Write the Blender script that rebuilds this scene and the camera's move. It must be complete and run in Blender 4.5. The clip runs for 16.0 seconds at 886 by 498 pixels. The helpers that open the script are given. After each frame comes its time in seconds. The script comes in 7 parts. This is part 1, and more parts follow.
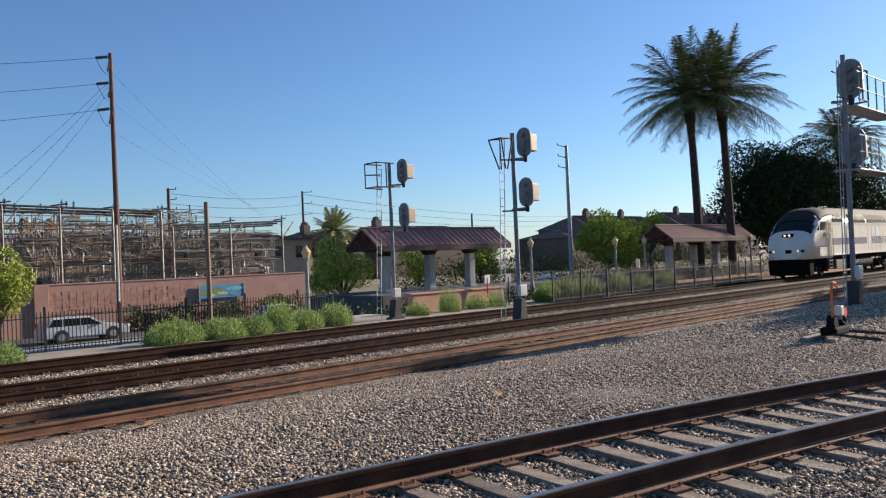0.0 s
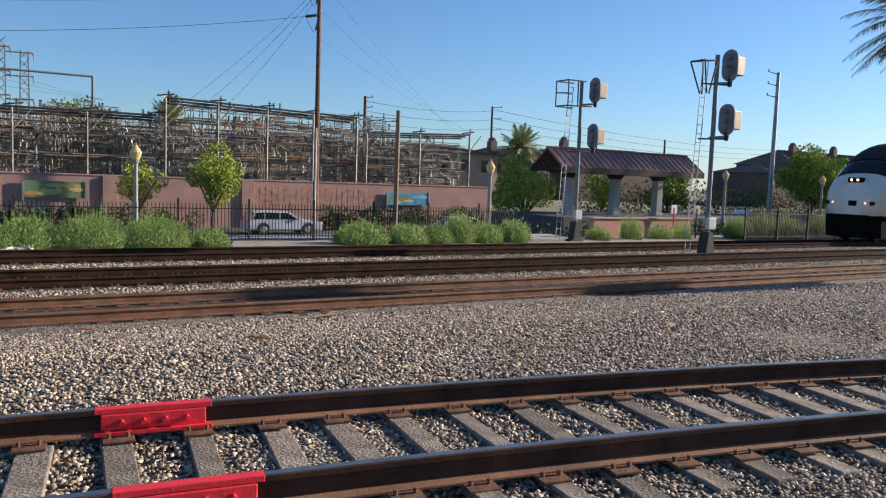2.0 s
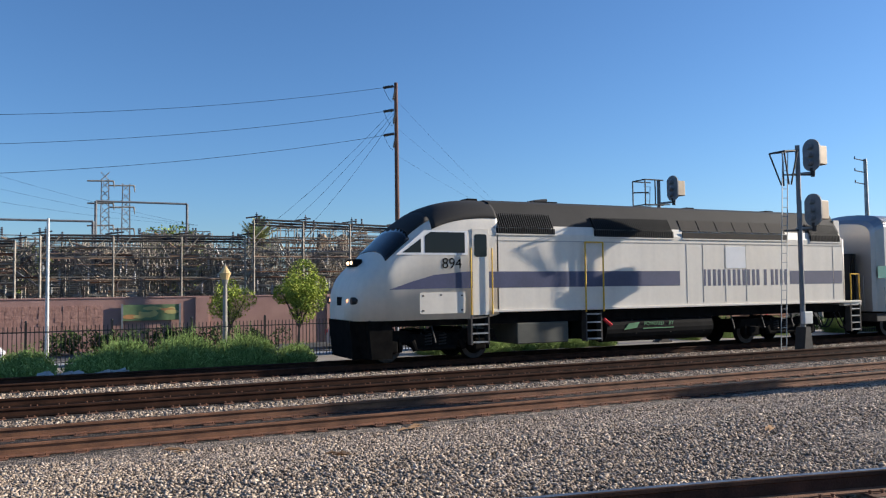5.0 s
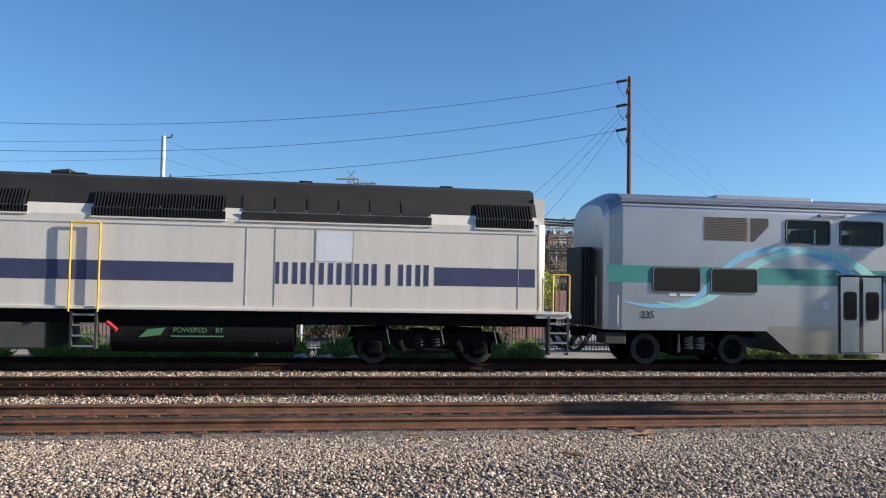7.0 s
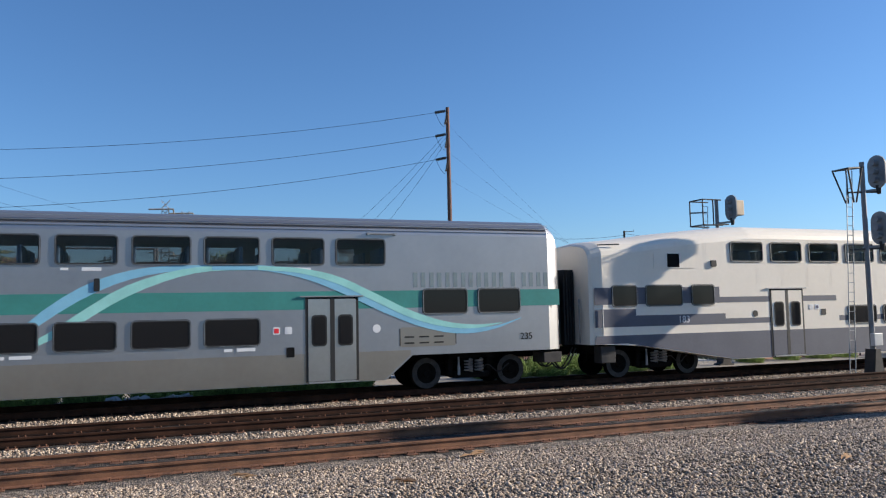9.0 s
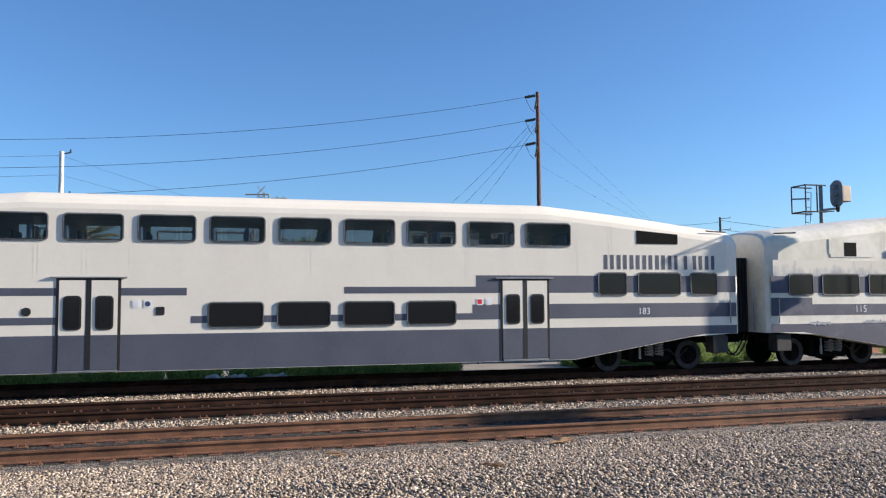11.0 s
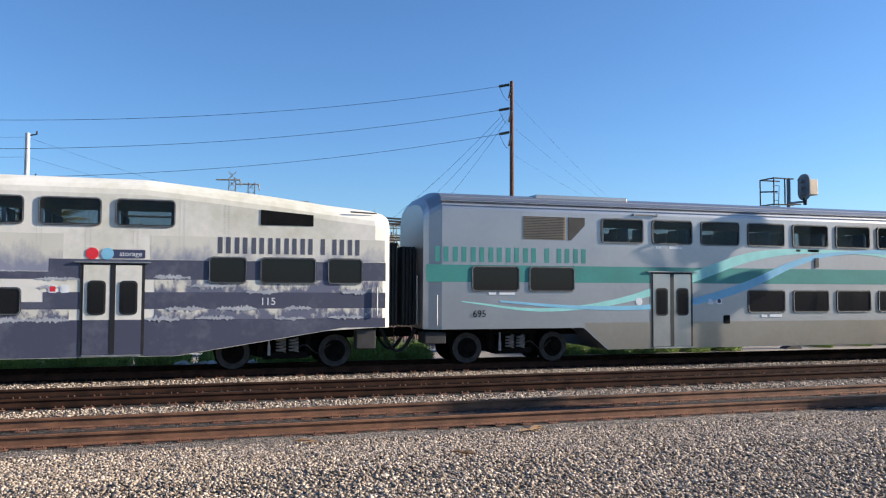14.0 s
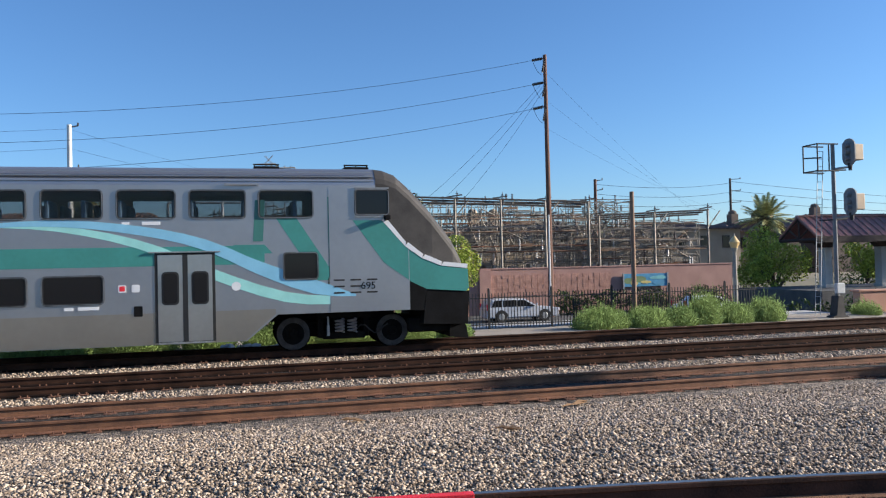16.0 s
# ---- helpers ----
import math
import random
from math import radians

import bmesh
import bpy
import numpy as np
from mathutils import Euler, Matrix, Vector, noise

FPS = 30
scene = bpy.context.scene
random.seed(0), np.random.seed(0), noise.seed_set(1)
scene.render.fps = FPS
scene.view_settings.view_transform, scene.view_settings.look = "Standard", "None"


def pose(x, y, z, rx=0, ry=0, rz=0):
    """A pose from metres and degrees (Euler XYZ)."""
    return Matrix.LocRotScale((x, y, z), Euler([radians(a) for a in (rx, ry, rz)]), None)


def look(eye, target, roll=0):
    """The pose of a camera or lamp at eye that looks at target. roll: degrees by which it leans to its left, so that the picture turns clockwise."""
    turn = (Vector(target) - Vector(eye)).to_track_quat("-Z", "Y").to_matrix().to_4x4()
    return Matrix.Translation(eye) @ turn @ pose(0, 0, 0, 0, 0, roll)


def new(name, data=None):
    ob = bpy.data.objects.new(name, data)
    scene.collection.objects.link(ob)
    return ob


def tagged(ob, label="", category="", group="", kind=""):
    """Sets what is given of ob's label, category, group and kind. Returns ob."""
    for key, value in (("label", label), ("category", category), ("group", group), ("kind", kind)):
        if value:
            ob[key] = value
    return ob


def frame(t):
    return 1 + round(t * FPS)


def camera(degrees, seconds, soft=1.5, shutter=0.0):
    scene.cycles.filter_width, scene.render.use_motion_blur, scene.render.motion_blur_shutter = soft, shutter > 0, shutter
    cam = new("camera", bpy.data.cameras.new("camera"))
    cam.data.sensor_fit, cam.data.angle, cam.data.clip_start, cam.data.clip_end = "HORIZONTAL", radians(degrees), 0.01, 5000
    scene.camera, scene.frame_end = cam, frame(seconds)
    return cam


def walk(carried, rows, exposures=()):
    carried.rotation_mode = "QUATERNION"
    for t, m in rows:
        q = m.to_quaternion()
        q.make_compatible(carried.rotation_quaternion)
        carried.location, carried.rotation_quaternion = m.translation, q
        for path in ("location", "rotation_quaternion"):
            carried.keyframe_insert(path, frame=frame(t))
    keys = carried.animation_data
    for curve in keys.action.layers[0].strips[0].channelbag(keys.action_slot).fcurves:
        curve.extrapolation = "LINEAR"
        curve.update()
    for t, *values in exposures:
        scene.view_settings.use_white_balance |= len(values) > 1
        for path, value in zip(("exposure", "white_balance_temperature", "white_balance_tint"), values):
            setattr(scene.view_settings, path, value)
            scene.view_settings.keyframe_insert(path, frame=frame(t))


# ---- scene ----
# ------------------------------------------------------------------ camera
cam = camera(58.314, 16.0, 1.2)
PATH = [
    (0.0, 0.020, 0.000, 2.140, -44.40, 0.85, 2.50),
    (0.5, 0.030, 0.000, 2.130, -43.60, 1.00, 2.53),
    (1.0, 0.040, 0.000, 2.120, -43.83, 0.53, 1.69),
    (1.5, 0.070, 0.000, 2.100, -42.50, -0.71, -0.09),
    (2.0, 0.080, 0.000, 2.080, -31.19, -4.89, -2.03),
    (2.2, 0.060, 0.000, 2.080, -28.91, -4.30, 0.22),
    (2.5, 0.030, 0.000, 2.080, -25.11, 0.04, -2.43),
    (3.0, 0.060, 0.000, 2.080, -17.18, 0.50, -0.35),
    (3.5, 0.150, 0.000, 2.080, -25.81, 3.32, 1.44),
    (4.0, 0.140, 0.000, 2.080, -28.78, 3.65, 0.20),
    (4.5, 0.190, 0.000, 2.080, -27.96, 3.10, 0.64),
    (7.0, 0.060, 0.000, 2.135, -9.03, 2.44, -1.06),
    (7.5, 0.130, 0.000, 2.135, -8.68, 1.55, 0.44),
    (8.0, 0.130, 0.000, 2.135, -12.06, 1.18, -0.91),
    (8.5, 0.080, 0.000, 2.135, -18.44, 2.42, -0.66),
    (9.0, 0.030, 0.000, 2.135, -21.53, 4.46, 1.17),
    (9.5, 0.030, 0.000, 2.135, -17.11, 5.33, 1.52),
    (10.0, 0.010, 0.000, 2.135, -14.16, 4.91, 0.47),
    (12.5, 0.000, 0.000, 2.135, -17.30, 2.51, 0.12),
    (13.0, 0.000, 0.000, 2.135, -17.06, 2.89, -0.05),
    (13.5, 0.000, 0.000, 2.135, -17.07, 2.89, -0.31),
    (14.0, -0.010, 0.000, 2.135, -17.26, 2.65, -0.27),
    (14.5, -0.020, 0.000, 2.135, -16.05, 1.75, 0.31),
    (15.0, -0.020, 0.000, 2.135, -15.25, 0.91, 1.01),
    (15.5, -0.050, 0.000, 2.135, -14.79, 1.05, 1.23),
    (16.0, -0.050, 0.000, 2.135, -14.56, 1.09, 1.31),
]
walk(cam, [(t, pose(ex, ey, ez, 90 + pitch, roll, yaw)) for t, ex, ey, ez, yaw, pitch, roll in PATH], [(0, 0.8, 6450, 12.5), (1.5, 0.8, 6450, 12.5), (2.5, 0.85, 6100, 10.5), (4, 0.62, 6000, 10.5), (4.5, 0.68, 6000, 10.5), (7, 0.85, 6000, 10.5), (8.5, 0.92, 6000, 10.5), (9, 0.78, 6000, 10.5), (9.5, 0.66, 6000, 10.5), (10, 0.95, 6000, 10.5), (12.5, 1, 6000, 10.5), (13.5, 1, 6000, 10.5), (14.5, 1.03, 6000, 10.5), (15.5, 0.97, 6000, 10.5), (16, 0.96, 6000, 10.5)])

# ------------------------------------------------------------------ world, sun, exposure
SUN_EL, SUN_AZ = 19.0, 101.5
world = bpy.data.worlds.new("sky")
scene.world = world
world.use_nodes = True
wn = world.node_tree.nodes
sky = wn.new("ShaderNodeTexSky")
sky.sky_type = "NISHITA"
sky.sun_disc = False
sky.sun_elevation = radians(SUN_EL)
sky.sun_rotation = radians(SUN_AZ)
sky.air_density, sky.dust_density, sky.ozone_density = 1.0, 0.35, 6.0
wn["Background"].inputs["Strength"].default_value = 0.086
world.node_tree.links.new(sky.outputs[0], wn["Background"].inputs["Color"])
sun_data = bpy.data.lights.new("sun", "SUN")
sun_data.energy, sun_data.angle, sun_data.color = 5.0, radians(0.5), (1.0, 0.868, 0.69)
sun = new("sun", sun_data)
sun_from = Vector((math.sin(radians(SUN_AZ)) * math.cos(radians(SUN_EL)), math.cos(radians(SUN_AZ)) * math.cos(radians(SUN_EL)), math.sin(radians(SUN_EL))))
sun.matrix_basis = look(sun_from * 60, (0, 0, 0))

# ------------------------------------------------------------------ materials
MATS = {}


def mat(name, c1, c2=None, rough=0.7, metal=0.0, scale=3.0, fine=40.0, bump=0.0, bscale=60.0, contrast=0.5, spec=0.5, rand=0.0, streak=False, bias=0.0):
    """Two tones mixed by noise at two scales, with relief."""
    if name in MATS:
        return MATS[name]
    m = bpy.data.materials.new(name)
    m.use_nodes = True
    nt = m.node_tree
    n, l = nt.nodes, nt.links
    b = n["Principled BSDF"]
    b.inputs["Roughness"].default_value, b.inputs["Metallic"].default_value = rough, metal
    b.inputs["Specular IOR Level"].default_value = spec
    c2 = c2 or tuple(v * 0.75 for v in c1)
    co = n.new("ShaderNodeTexCoord")
    mp = n.new("ShaderNodeMapping")
    mp.inputs["Scale"].default_value = (4, 4, 0.35) if streak else (1, 1, 1)
    l.new(co.outputs["Object"], mp.inputs["Vector"])
    a = n.new("ShaderNodeTexNoise")
    a.inputs["Scale"].default_value, a.inputs["Detail"].default_value = scale, 4
    f = n.new("ShaderNodeTexNoise")
    f.inputs["Scale"].default_value, f.inputs["Detail"].default_value = fine, 3
    l.new(mp.outputs[0], a.inputs["Vector"])
    l.new(co.outputs["Object"], f.inputs["Vector"])
    mx = n.new("ShaderNodeMath")
    mx.operation = "MULTIPLY_ADD"
    mx.inputs[1].default_value = 0.45
    l.new(f.outputs[0], mx.inputs[0])
    l.new(a.outputs[0], mx.inputs[2])
    rg = n.new("ShaderNodeMapRange")
    rg.inputs["From Min"].default_value, rg.inputs["From Max"].default_value = 0.725 + bias - contrast * 0.4, 0.725 + bias + contrast * 0.4
    l.new(mx.outputs[0], rg.inputs["Value"])
    mix = n.new("ShaderNodeMix")
    mix.data_type = "RGBA"
    mix.inputs["A"].default_value, mix.inputs["B"].default_value = (*c2, 1), (*c1, 1)
    l.new(rg.outputs[0], mix.inputs["Factor"])
    out = mix.outputs["Result"]
    if rand:
        oi = n.new("ShaderNodeObjectInfo")
        gi = n.new("ShaderNodeNewGeometry")
        ad = n.new("ShaderNodeMath")
        ad.operation = "ADD"
        l.new(oi.outputs["Random"], ad.inputs[0])
        l.new(gi.outputs["Random Per Island"], ad.inputs[1])
        fr = n.new("ShaderNodeMath")
        fr.operation = "FRACT"
        l.new(ad.outputs[0], fr.inputs[0])
        hs = n.new("ShaderNodeHueSaturation")
        mr = n.new("ShaderNodeMapRange")
        mr.inputs["To Min"].default_value, mr.inputs["To Max"].default_value = 1 - rand, 1 + rand
        l.new(fr.outputs[0], mr.inputs["Value"])
        l.new(mr.outputs[0], hs.inputs["Value"])
        l.new(out, hs.inputs["Color"])
        out = hs.outputs[0]
    l.new(out, b.inputs["Base Color"])
    if bump:
        bt = n.new("ShaderNodeTexNoise")
        bt.inputs["Scale"].default_value, bt.inputs["Detail"].default_value = bscale, 5
        l.new(mp.outputs[0], bt.inputs["Vector"])
        bp = n.new("ShaderNodeBump")
        bp.inputs["Strength"].default_value, bp.inputs["Distance"].default_value = min(1, bump), 0.02
        l.new(bt.outputs[0], bp.inputs["Height"])
        l.new(bp.outputs[0], b.inputs["Normal"])
    MATS[name] = m
    return m


def glow(name, color, strength):
    m = mat(name, color, color, 0.3)
    b = m.node_tree.nodes["Principled BSDF"]
    b.inputs["Emission Color"].default_value = (*color, 1)
    b.inputs["Emission Strength"].default_value = strength
    return m


def gravel_mat(name, tones, rough=0.9):
    """Ballast: crushed stone, each cell a tone of its own, with relief."""
    m = bpy.data.materials.new(name)
    m.use_nodes = True
    n, l = m.node_tree.nodes, m.node_tree.links
    b = n["Principled BSDF"]
    b.inputs["Roughness"].default_value = rough
    co = n.new("ShaderNodeTexCoord")
    v = n.new("ShaderNodeTexVoronoi")
    v.inputs["Scale"].default_value = 30
    l.new(co.outputs["Object"], v.inputs["Vector"])
    sep = n.new("ShaderNodeSeparateColor")
    l.new(v.outputs["Color"], sep.inputs[0])
    ramp = n.new("ShaderNodeValToRGB")
    ramp.color_ramp.interpolation = "LINEAR"
    e = ramp.color_ramp.elements
    e[0].color, e[1].color = (*tones[0], 1), (*tones[-1], 1)
    for i, t in enumerate(tones[1:-1]):
        e.new((i + 1) / (len(tones) - 1)).color = (*t, 1)
    l.new(sep.outputs[0], ramp.inputs[0])
    big = n.new("ShaderNodeTexNoise")
    big.inputs["Scale"].default_value = 0.35
    l.new(co.outputs["Object"], big.inputs["Vector"])
    mr = n.new("ShaderNodeMapRange")
    mr.inputs["From Min"].default_value, mr.inputs["From Max"].default_value = 0.3, 0.7
    mr.inputs["To Min"].default_value, mr.inputs["To Max"].default_value = 0.75, 1.2
    l.new(big.outputs[0], mr.inputs[0])
    hs = n.new("ShaderNodeHueSaturation")
    l.new(ramp.outputs[0], hs.inputs["Color"])
    l.new(mr.outputs[0], hs.inputs["Value"])
    l.new(hs.outputs[0], b.inputs["Base Color"])
    bp = n.new("ShaderNodeBump")
    bp.inputs["Strength"].default_value, bp.inputs["Distance"].default_value = 0.9, 0.05
    bp.invert = True
    l.new(v.outputs["Distance"], bp.inputs["Height"])
    l.new(bp.outputs[0], b.inputs["Normal"])
    MATS[name] = m
    return m


def stone_mat():
    m = bpy.data.materials.new("crushed_stone")
    m.use_nodes = True
    n, l = m.node_tree.nodes, m.node_tree.links
    b = n["Principled BSDF"]
    b.inputs["Roughness"].default_value = 0.85
    g = n.new("ShaderNodeNewGeometry")
    ramp = n.new("ShaderNodeValToRGB")
    e = ramp.color_ramp.elements
    e[0].color, e[1].color = (0.08, 0.061, 0.046, 1), (0.68, 0.55, 0.42, 1)
    e.new(0.3).color = (0.25, 0.188, 0.134, 1)
    e.new(0.7).color = (0.44, 0.345, 0.25, 1)
    l.new(g.outputs["Random Per Island"], ramp.inputs[0])
    co = n.new("ShaderNodeTexCoord")
    f = n.new("ShaderNodeTexNoise")
    f.inputs["Scale"].default_value = 55
    l.new(co.outputs["Object"], f.inputs["Vector"])
    mr = n.new("ShaderNodeMapRange")
    mr.inputs["To Min"].default_value, mr.inputs["To Max"].default_value = 0.65, 1.3
    l.new(f.outputs[0], mr.inputs[0])
    hs = n.new("ShaderNodeHueSaturation")
    l.new(ramp.outputs[0], hs.inputs["Color"])
    l.new(mr.outputs[0], hs.inputs["Value"])
    l.new(hs.outputs[0], b.inputs["Base Color"])
    MATS["stone"] = m
    return m


def peel_mat(name, dark, light, z_mid, slope, sharp=0.05):
    """Flaking paint: dark and bare patches by noise, thinning out away from one height."""
    m = bpy.data.materials.new(name)
    m.use_nodes = True
    n, l = m.node_tree.nodes, m.node_tree.links
    b = n["Principled BSDF"]
    b.inputs["Roughness"].default_value = 0.6
    co = n.new("ShaderNodeTexCoord")
    mp = n.new("ShaderNodeMapping")
    mp.inputs["Scale"].default_value = (1.25, 1, 0.7)
    l.new(co.outputs["Object"], mp.inputs["Vector"])
    a = n.new("ShaderNodeTexNoise")
    a.inputs["Scale"].default_value, a.inputs["Detail"].default_value, a.inputs["Roughness"].default_value = 1.7, 9, 0.68
    l.new(mp.outputs[0], a.inputs["Vector"])
    sep = n.new("ShaderNodeSeparateXYZ")
    l.new(co.outputs["Object"], sep.inputs[0])
    k = n.new("ShaderNodeMath")
    k.operation = "MULTIPLY_ADD"
    k.inputs[1].default_value, k.inputs[2].default_value = -slope, slope * z_mid
    l.new(sep.outputs["Z"], k.inputs[0])
    ad = n.new("ShaderNodeMath")
    ad.operation = "ADD"
    l.new(a.outputs[0], ad.inputs[0])
    l.new(k.outputs[0], ad.inputs[1])
    rg = n.new("ShaderNodeMapRange")
    rg.inputs["From Min"].default_value, rg.inputs["From Max"].default_value = 0.5 - sharp, 0.5 + sharp
    l.new(ad.outputs[0], rg.inputs["Value"])
    f = n.new("ShaderNodeTexNoise")
    f.inputs["Scale"].default_value = 0.5
    l.new(co.outputs["Object"], f.inputs["Vector"])
    lt = n.new("ShaderNodeMix")
    lt.data_type = "RGBA"
    lt.inputs["A"].default_value, lt.inputs["B"].default_value = (*light, 1), (light[0] * 0.8, light[1] * 0.8, light[2] * 0.74, 1)
    l.new(f.outputs[0], lt.inputs["Factor"])
    mix = n.new("ShaderNodeMix")
    mix.data_type = "RGBA"
    mix.inputs["B"].default_value = (*dark, 1)
    l.new(lt.outputs["Result"], mix.inputs["A"])
    l.new(rg.outputs[0], mix.inputs["Factor"])
    l.new(mix.outputs["Result"], b.inputs["Base Color"])
    return m


def glass_mat(name, color, rough=0.06):
    m = mat(name, color, color, rough, spec=0.3)
    return m


# Tones darkened to paint shadow into the gaps between the loose stones.
BALLAST = gravel_mat("ballast", [(0.03, 0.025, 0.02), (0.13, 0.103, 0.077), (0.26, 0.205, 0.152), (0.44, 0.355, 0.27)])
# Near-black tones for the strips under the main line rails.
TRACKBED = gravel_mat("dark_track_ballast", [(0.008, 0.007, 0.006), (0.02, 0.016, 0.013), (0.042, 0.033, 0.026), (0.13, 0.105, 0.085)])
DIRT = mat("sandy_ground", (0.36, 0.31, 0.25), (0.24, 0.20, 0.155), 0.95, scale=0.8, fine=25, bump=0.6, bscale=30)
ASPHALT = mat("asphalt", (0.10, 0.098, 0.095), (0.06, 0.06, 0.06), 0.9, scale=1.2, fine=90, bump=0.4, bscale=120)
FARGROUND = mat("dry_ground", (0.26, 0.22, 0.16), (0.16, 0.15, 0.10), 0.95, scale=0.05, fine=1.0)
STONE = stone_mat()
# Near-black: the shade over the far tracks is put into this colour.
DARKRAIL = mat("shade_dark_rail_steel", (0.022, 0.012, 0.009), (0.009, 0.006, 0.005), 0.9, scale=2.5, fine=60, spec=0.08)
BROWNRAIL = mat("dull_brown_rail_steel", (0.075, 0.036, 0.022), (0.028, 0.015, 0.01), 0.85, scale=2.5, fine=60, spec=0.1)
SIDINGRAIL = mat("dark_brown_siding_rail", (0.085, 0.042, 0.028), (0.028, 0.016, 0.012), 0.8, scale=2.5, fine=60, spec=0.15, bump=0.2)
WHEELRIM = mat("worn_wheel_rim_steel", (0.06, 0.056, 0.053), (0.024, 0.022, 0.021), 0.6, 0.3, scale=6, fine=40)
RAILSIDE = mat("rusty_rail_steel", (0.27, 0.125, 0.062), (0.11, 0.052, 0.028), 0.8, 0.0, scale=2.5, fine=60, bump=0.3, bscale=90)
RAILTOP = mat("polished_rail_head", (0.34, 0.32, 0.30), (0.22, 0.2, 0.185), 0.35, 0.9, scale=4, fine=80)
RUST = mat("rusty_iron", (0.22, 0.10, 0.055), (0.09, 0.045, 0.03), 0.85, 0.2, scale=9, fine=90, bump=0.4)
TIE = mat("weathered_tie_wood", (0.38, 0.305, 0.235), (0.09, 0.072, 0.056), 0.9, scale=5, fine=45, bump=0.8, bscale=35, rand=0.3, contrast=0.7)
# Darker version of the tie wood for the main line.
DARKTIE = mat("dark_tie_wood", (0.07, 0.054, 0.04), (0.02, 0.016, 0.013), 0.9, scale=5, fine=45, bump=0.8, bscale=35, rand=0.3, contrast=0.7)
REDPAINT = mat("red_paint", (0.85, 0.03, 0.045), (0.6, 0.02, 0.03), 0.55, scale=5, fine=60, bump=0.2)
STEEL = mat("brushed_stainless", (0.44, 0.435, 0.435), (0.36, 0.355, 0.36), 0.36, 0.8, scale=0.9, fine=6, contrast=0.9)
DOORSTEEL = mat("bare_door_steel", (0.55, 0.53, 0.50), (0.44, 0.42, 0.39), 0.28, 0.85, scale=1.2, fine=9, contrast=0.8)
# Brownish tint stands in for the ballast reflected in the lower steel.
STEELGREY = mat("ballast_tinted_panel", (0.44, 0.39, 0.33), (0.36, 0.315, 0.265), 0.3, 0.8, scale=0.9, fine=6, contrast=0.9)
WHITEPAINT = mat("white_train_paint", (0.77, 0.71, 0.61), (0.63, 0.58, 0.50), 0.45, scale=0.7, fine=9, streak=True, contrast=0.9)
COACHWHITE = mat("white_coach_paint", (0.86, 0.785, 0.665), (0.77, 0.70, 0.59), 0.45, scale=0.7, fine=9, contrast=0.9)
DIRTYWHITE = mat("weathered_white_paint", (0.82, 0.765, 0.665), (0.60, 0.565, 0.44), 0.6, scale=0.5, fine=5, contrast=0.45, bias=-0.06, streak=False)
CLEANWHITE = mat("clean_white_panel", (0.78, 0.78, 0.78), (0.72, 0.72, 0.72), 0.4)
NAVY = mat("navy_stripe_paint", (0.065, 0.07, 0.14), (0.045, 0.05, 0.1), 0.45, scale=1.2, fine=12)
FADEDNAVY = mat("faded_slate_paint", (0.10, 0.105, 0.135), (0.07, 0.074, 0.10), 0.55, scale=1.1, fine=12, contrast=0.8)
WORNNAVY = mat("peeling_slate_paint", (0.066, 0.069, 0.105), (0.15, 0.155, 0.19), 0.6, scale=0.9, fine=6, contrast=0.5, bias=-0.2)
PEELED = mat("bare_peeled_paint", (0.50, 0.50, 0.51), (0.30, 0.305, 0.34), 0.65, scale=2.5, fine=14, contrast=0.5)
TEAL = mat("teal_stripe_paint", (0.06, 0.27, 0.235), (0.05, 0.22, 0.19), 0.4, scale=1, fine=10)
MINT = mat("mint_ribbon_paint", (0.36, 0.72, 0.66), (0.30, 0.62, 0.57), 0.4)
AQUA = mat("light_blue_ribbon_paint", (0.26, 0.55, 0.72), (0.22, 0.48, 0.64), 0.4)
BLACK = mat("black_steel", (0.011, 0.011, 0.012), (0.006, 0.006, 0.006), 0.85, scale=3, fine=30, spec=0.1)
SOOT = mat("sooty_black_roof", (0.022, 0.02, 0.019), (0.009, 0.0085, 0.0085), 0.8, scale=1.2, fine=20, contrast=0.8)
UNDER = mat("oily_underframe", (0.012, 0.011, 0.01), (0.005, 0.005, 0.005), 0.95, scale=4, fine=40, spec=0.05)
IRON = mat("grey_cast_iron", (0.04, 0.038, 0.036), (0.016, 0.015, 0.015), 0.65, 0.3, scale=6, fine=60)
GLASS = glass_mat("tinted_window_glass", (0.012, 0.013, 0.015))
TINTGLASS = glass_mat("see_through_tinted_glass", (0.012, 0.018, 0.02), 0.05)
TINTGLASS.node_tree.nodes["Principled BSDF"].inputs["Alpha"].default_value = 0.34
SEATBLUE = mat("blue_seat_fabric", (0.16, 0.27, 0.42), (0.11, 0.19, 0.31), 0.9, scale=4, fine=60)
RUBBER = mat("black_rubber", (0.015, 0.015, 0.015), (0.01, 0.01, 0.01), 0.6)
YELLOW = mat("yellow_paint", (0.75, 0.45, 0.02), (0.6, 0.36, 0.02), 0.5)
GREYMETAL = mat("galvanised_steel", (0.36, 0.37, 0.37), (0.24, 0.245, 0.25), 0.5, 0.6, scale=4, fine=40)
HEADGREY = mat("pale_signal_head_paint", (0.24, 0.25, 0.26), (0.16, 0.17, 0.18), 0.6, scale=4, fine=50)
SIGNALGREY = mat("signal_grey_paint", (0.20, 0.205, 0.21), (0.13, 0.135, 0.14), 0.6, scale=4, fine=50)
TANBOX = mat("sunlit_aluminium_case", (0.38, 0.295, 0.205), (0.3, 0.235, 0.165), 0.5, 0.2, scale=3)
DARKMETAL = mat("weathered_dark_steel", (0.055, 0.05, 0.047), (0.03, 0.028, 0.027), 0.7, 0.2)
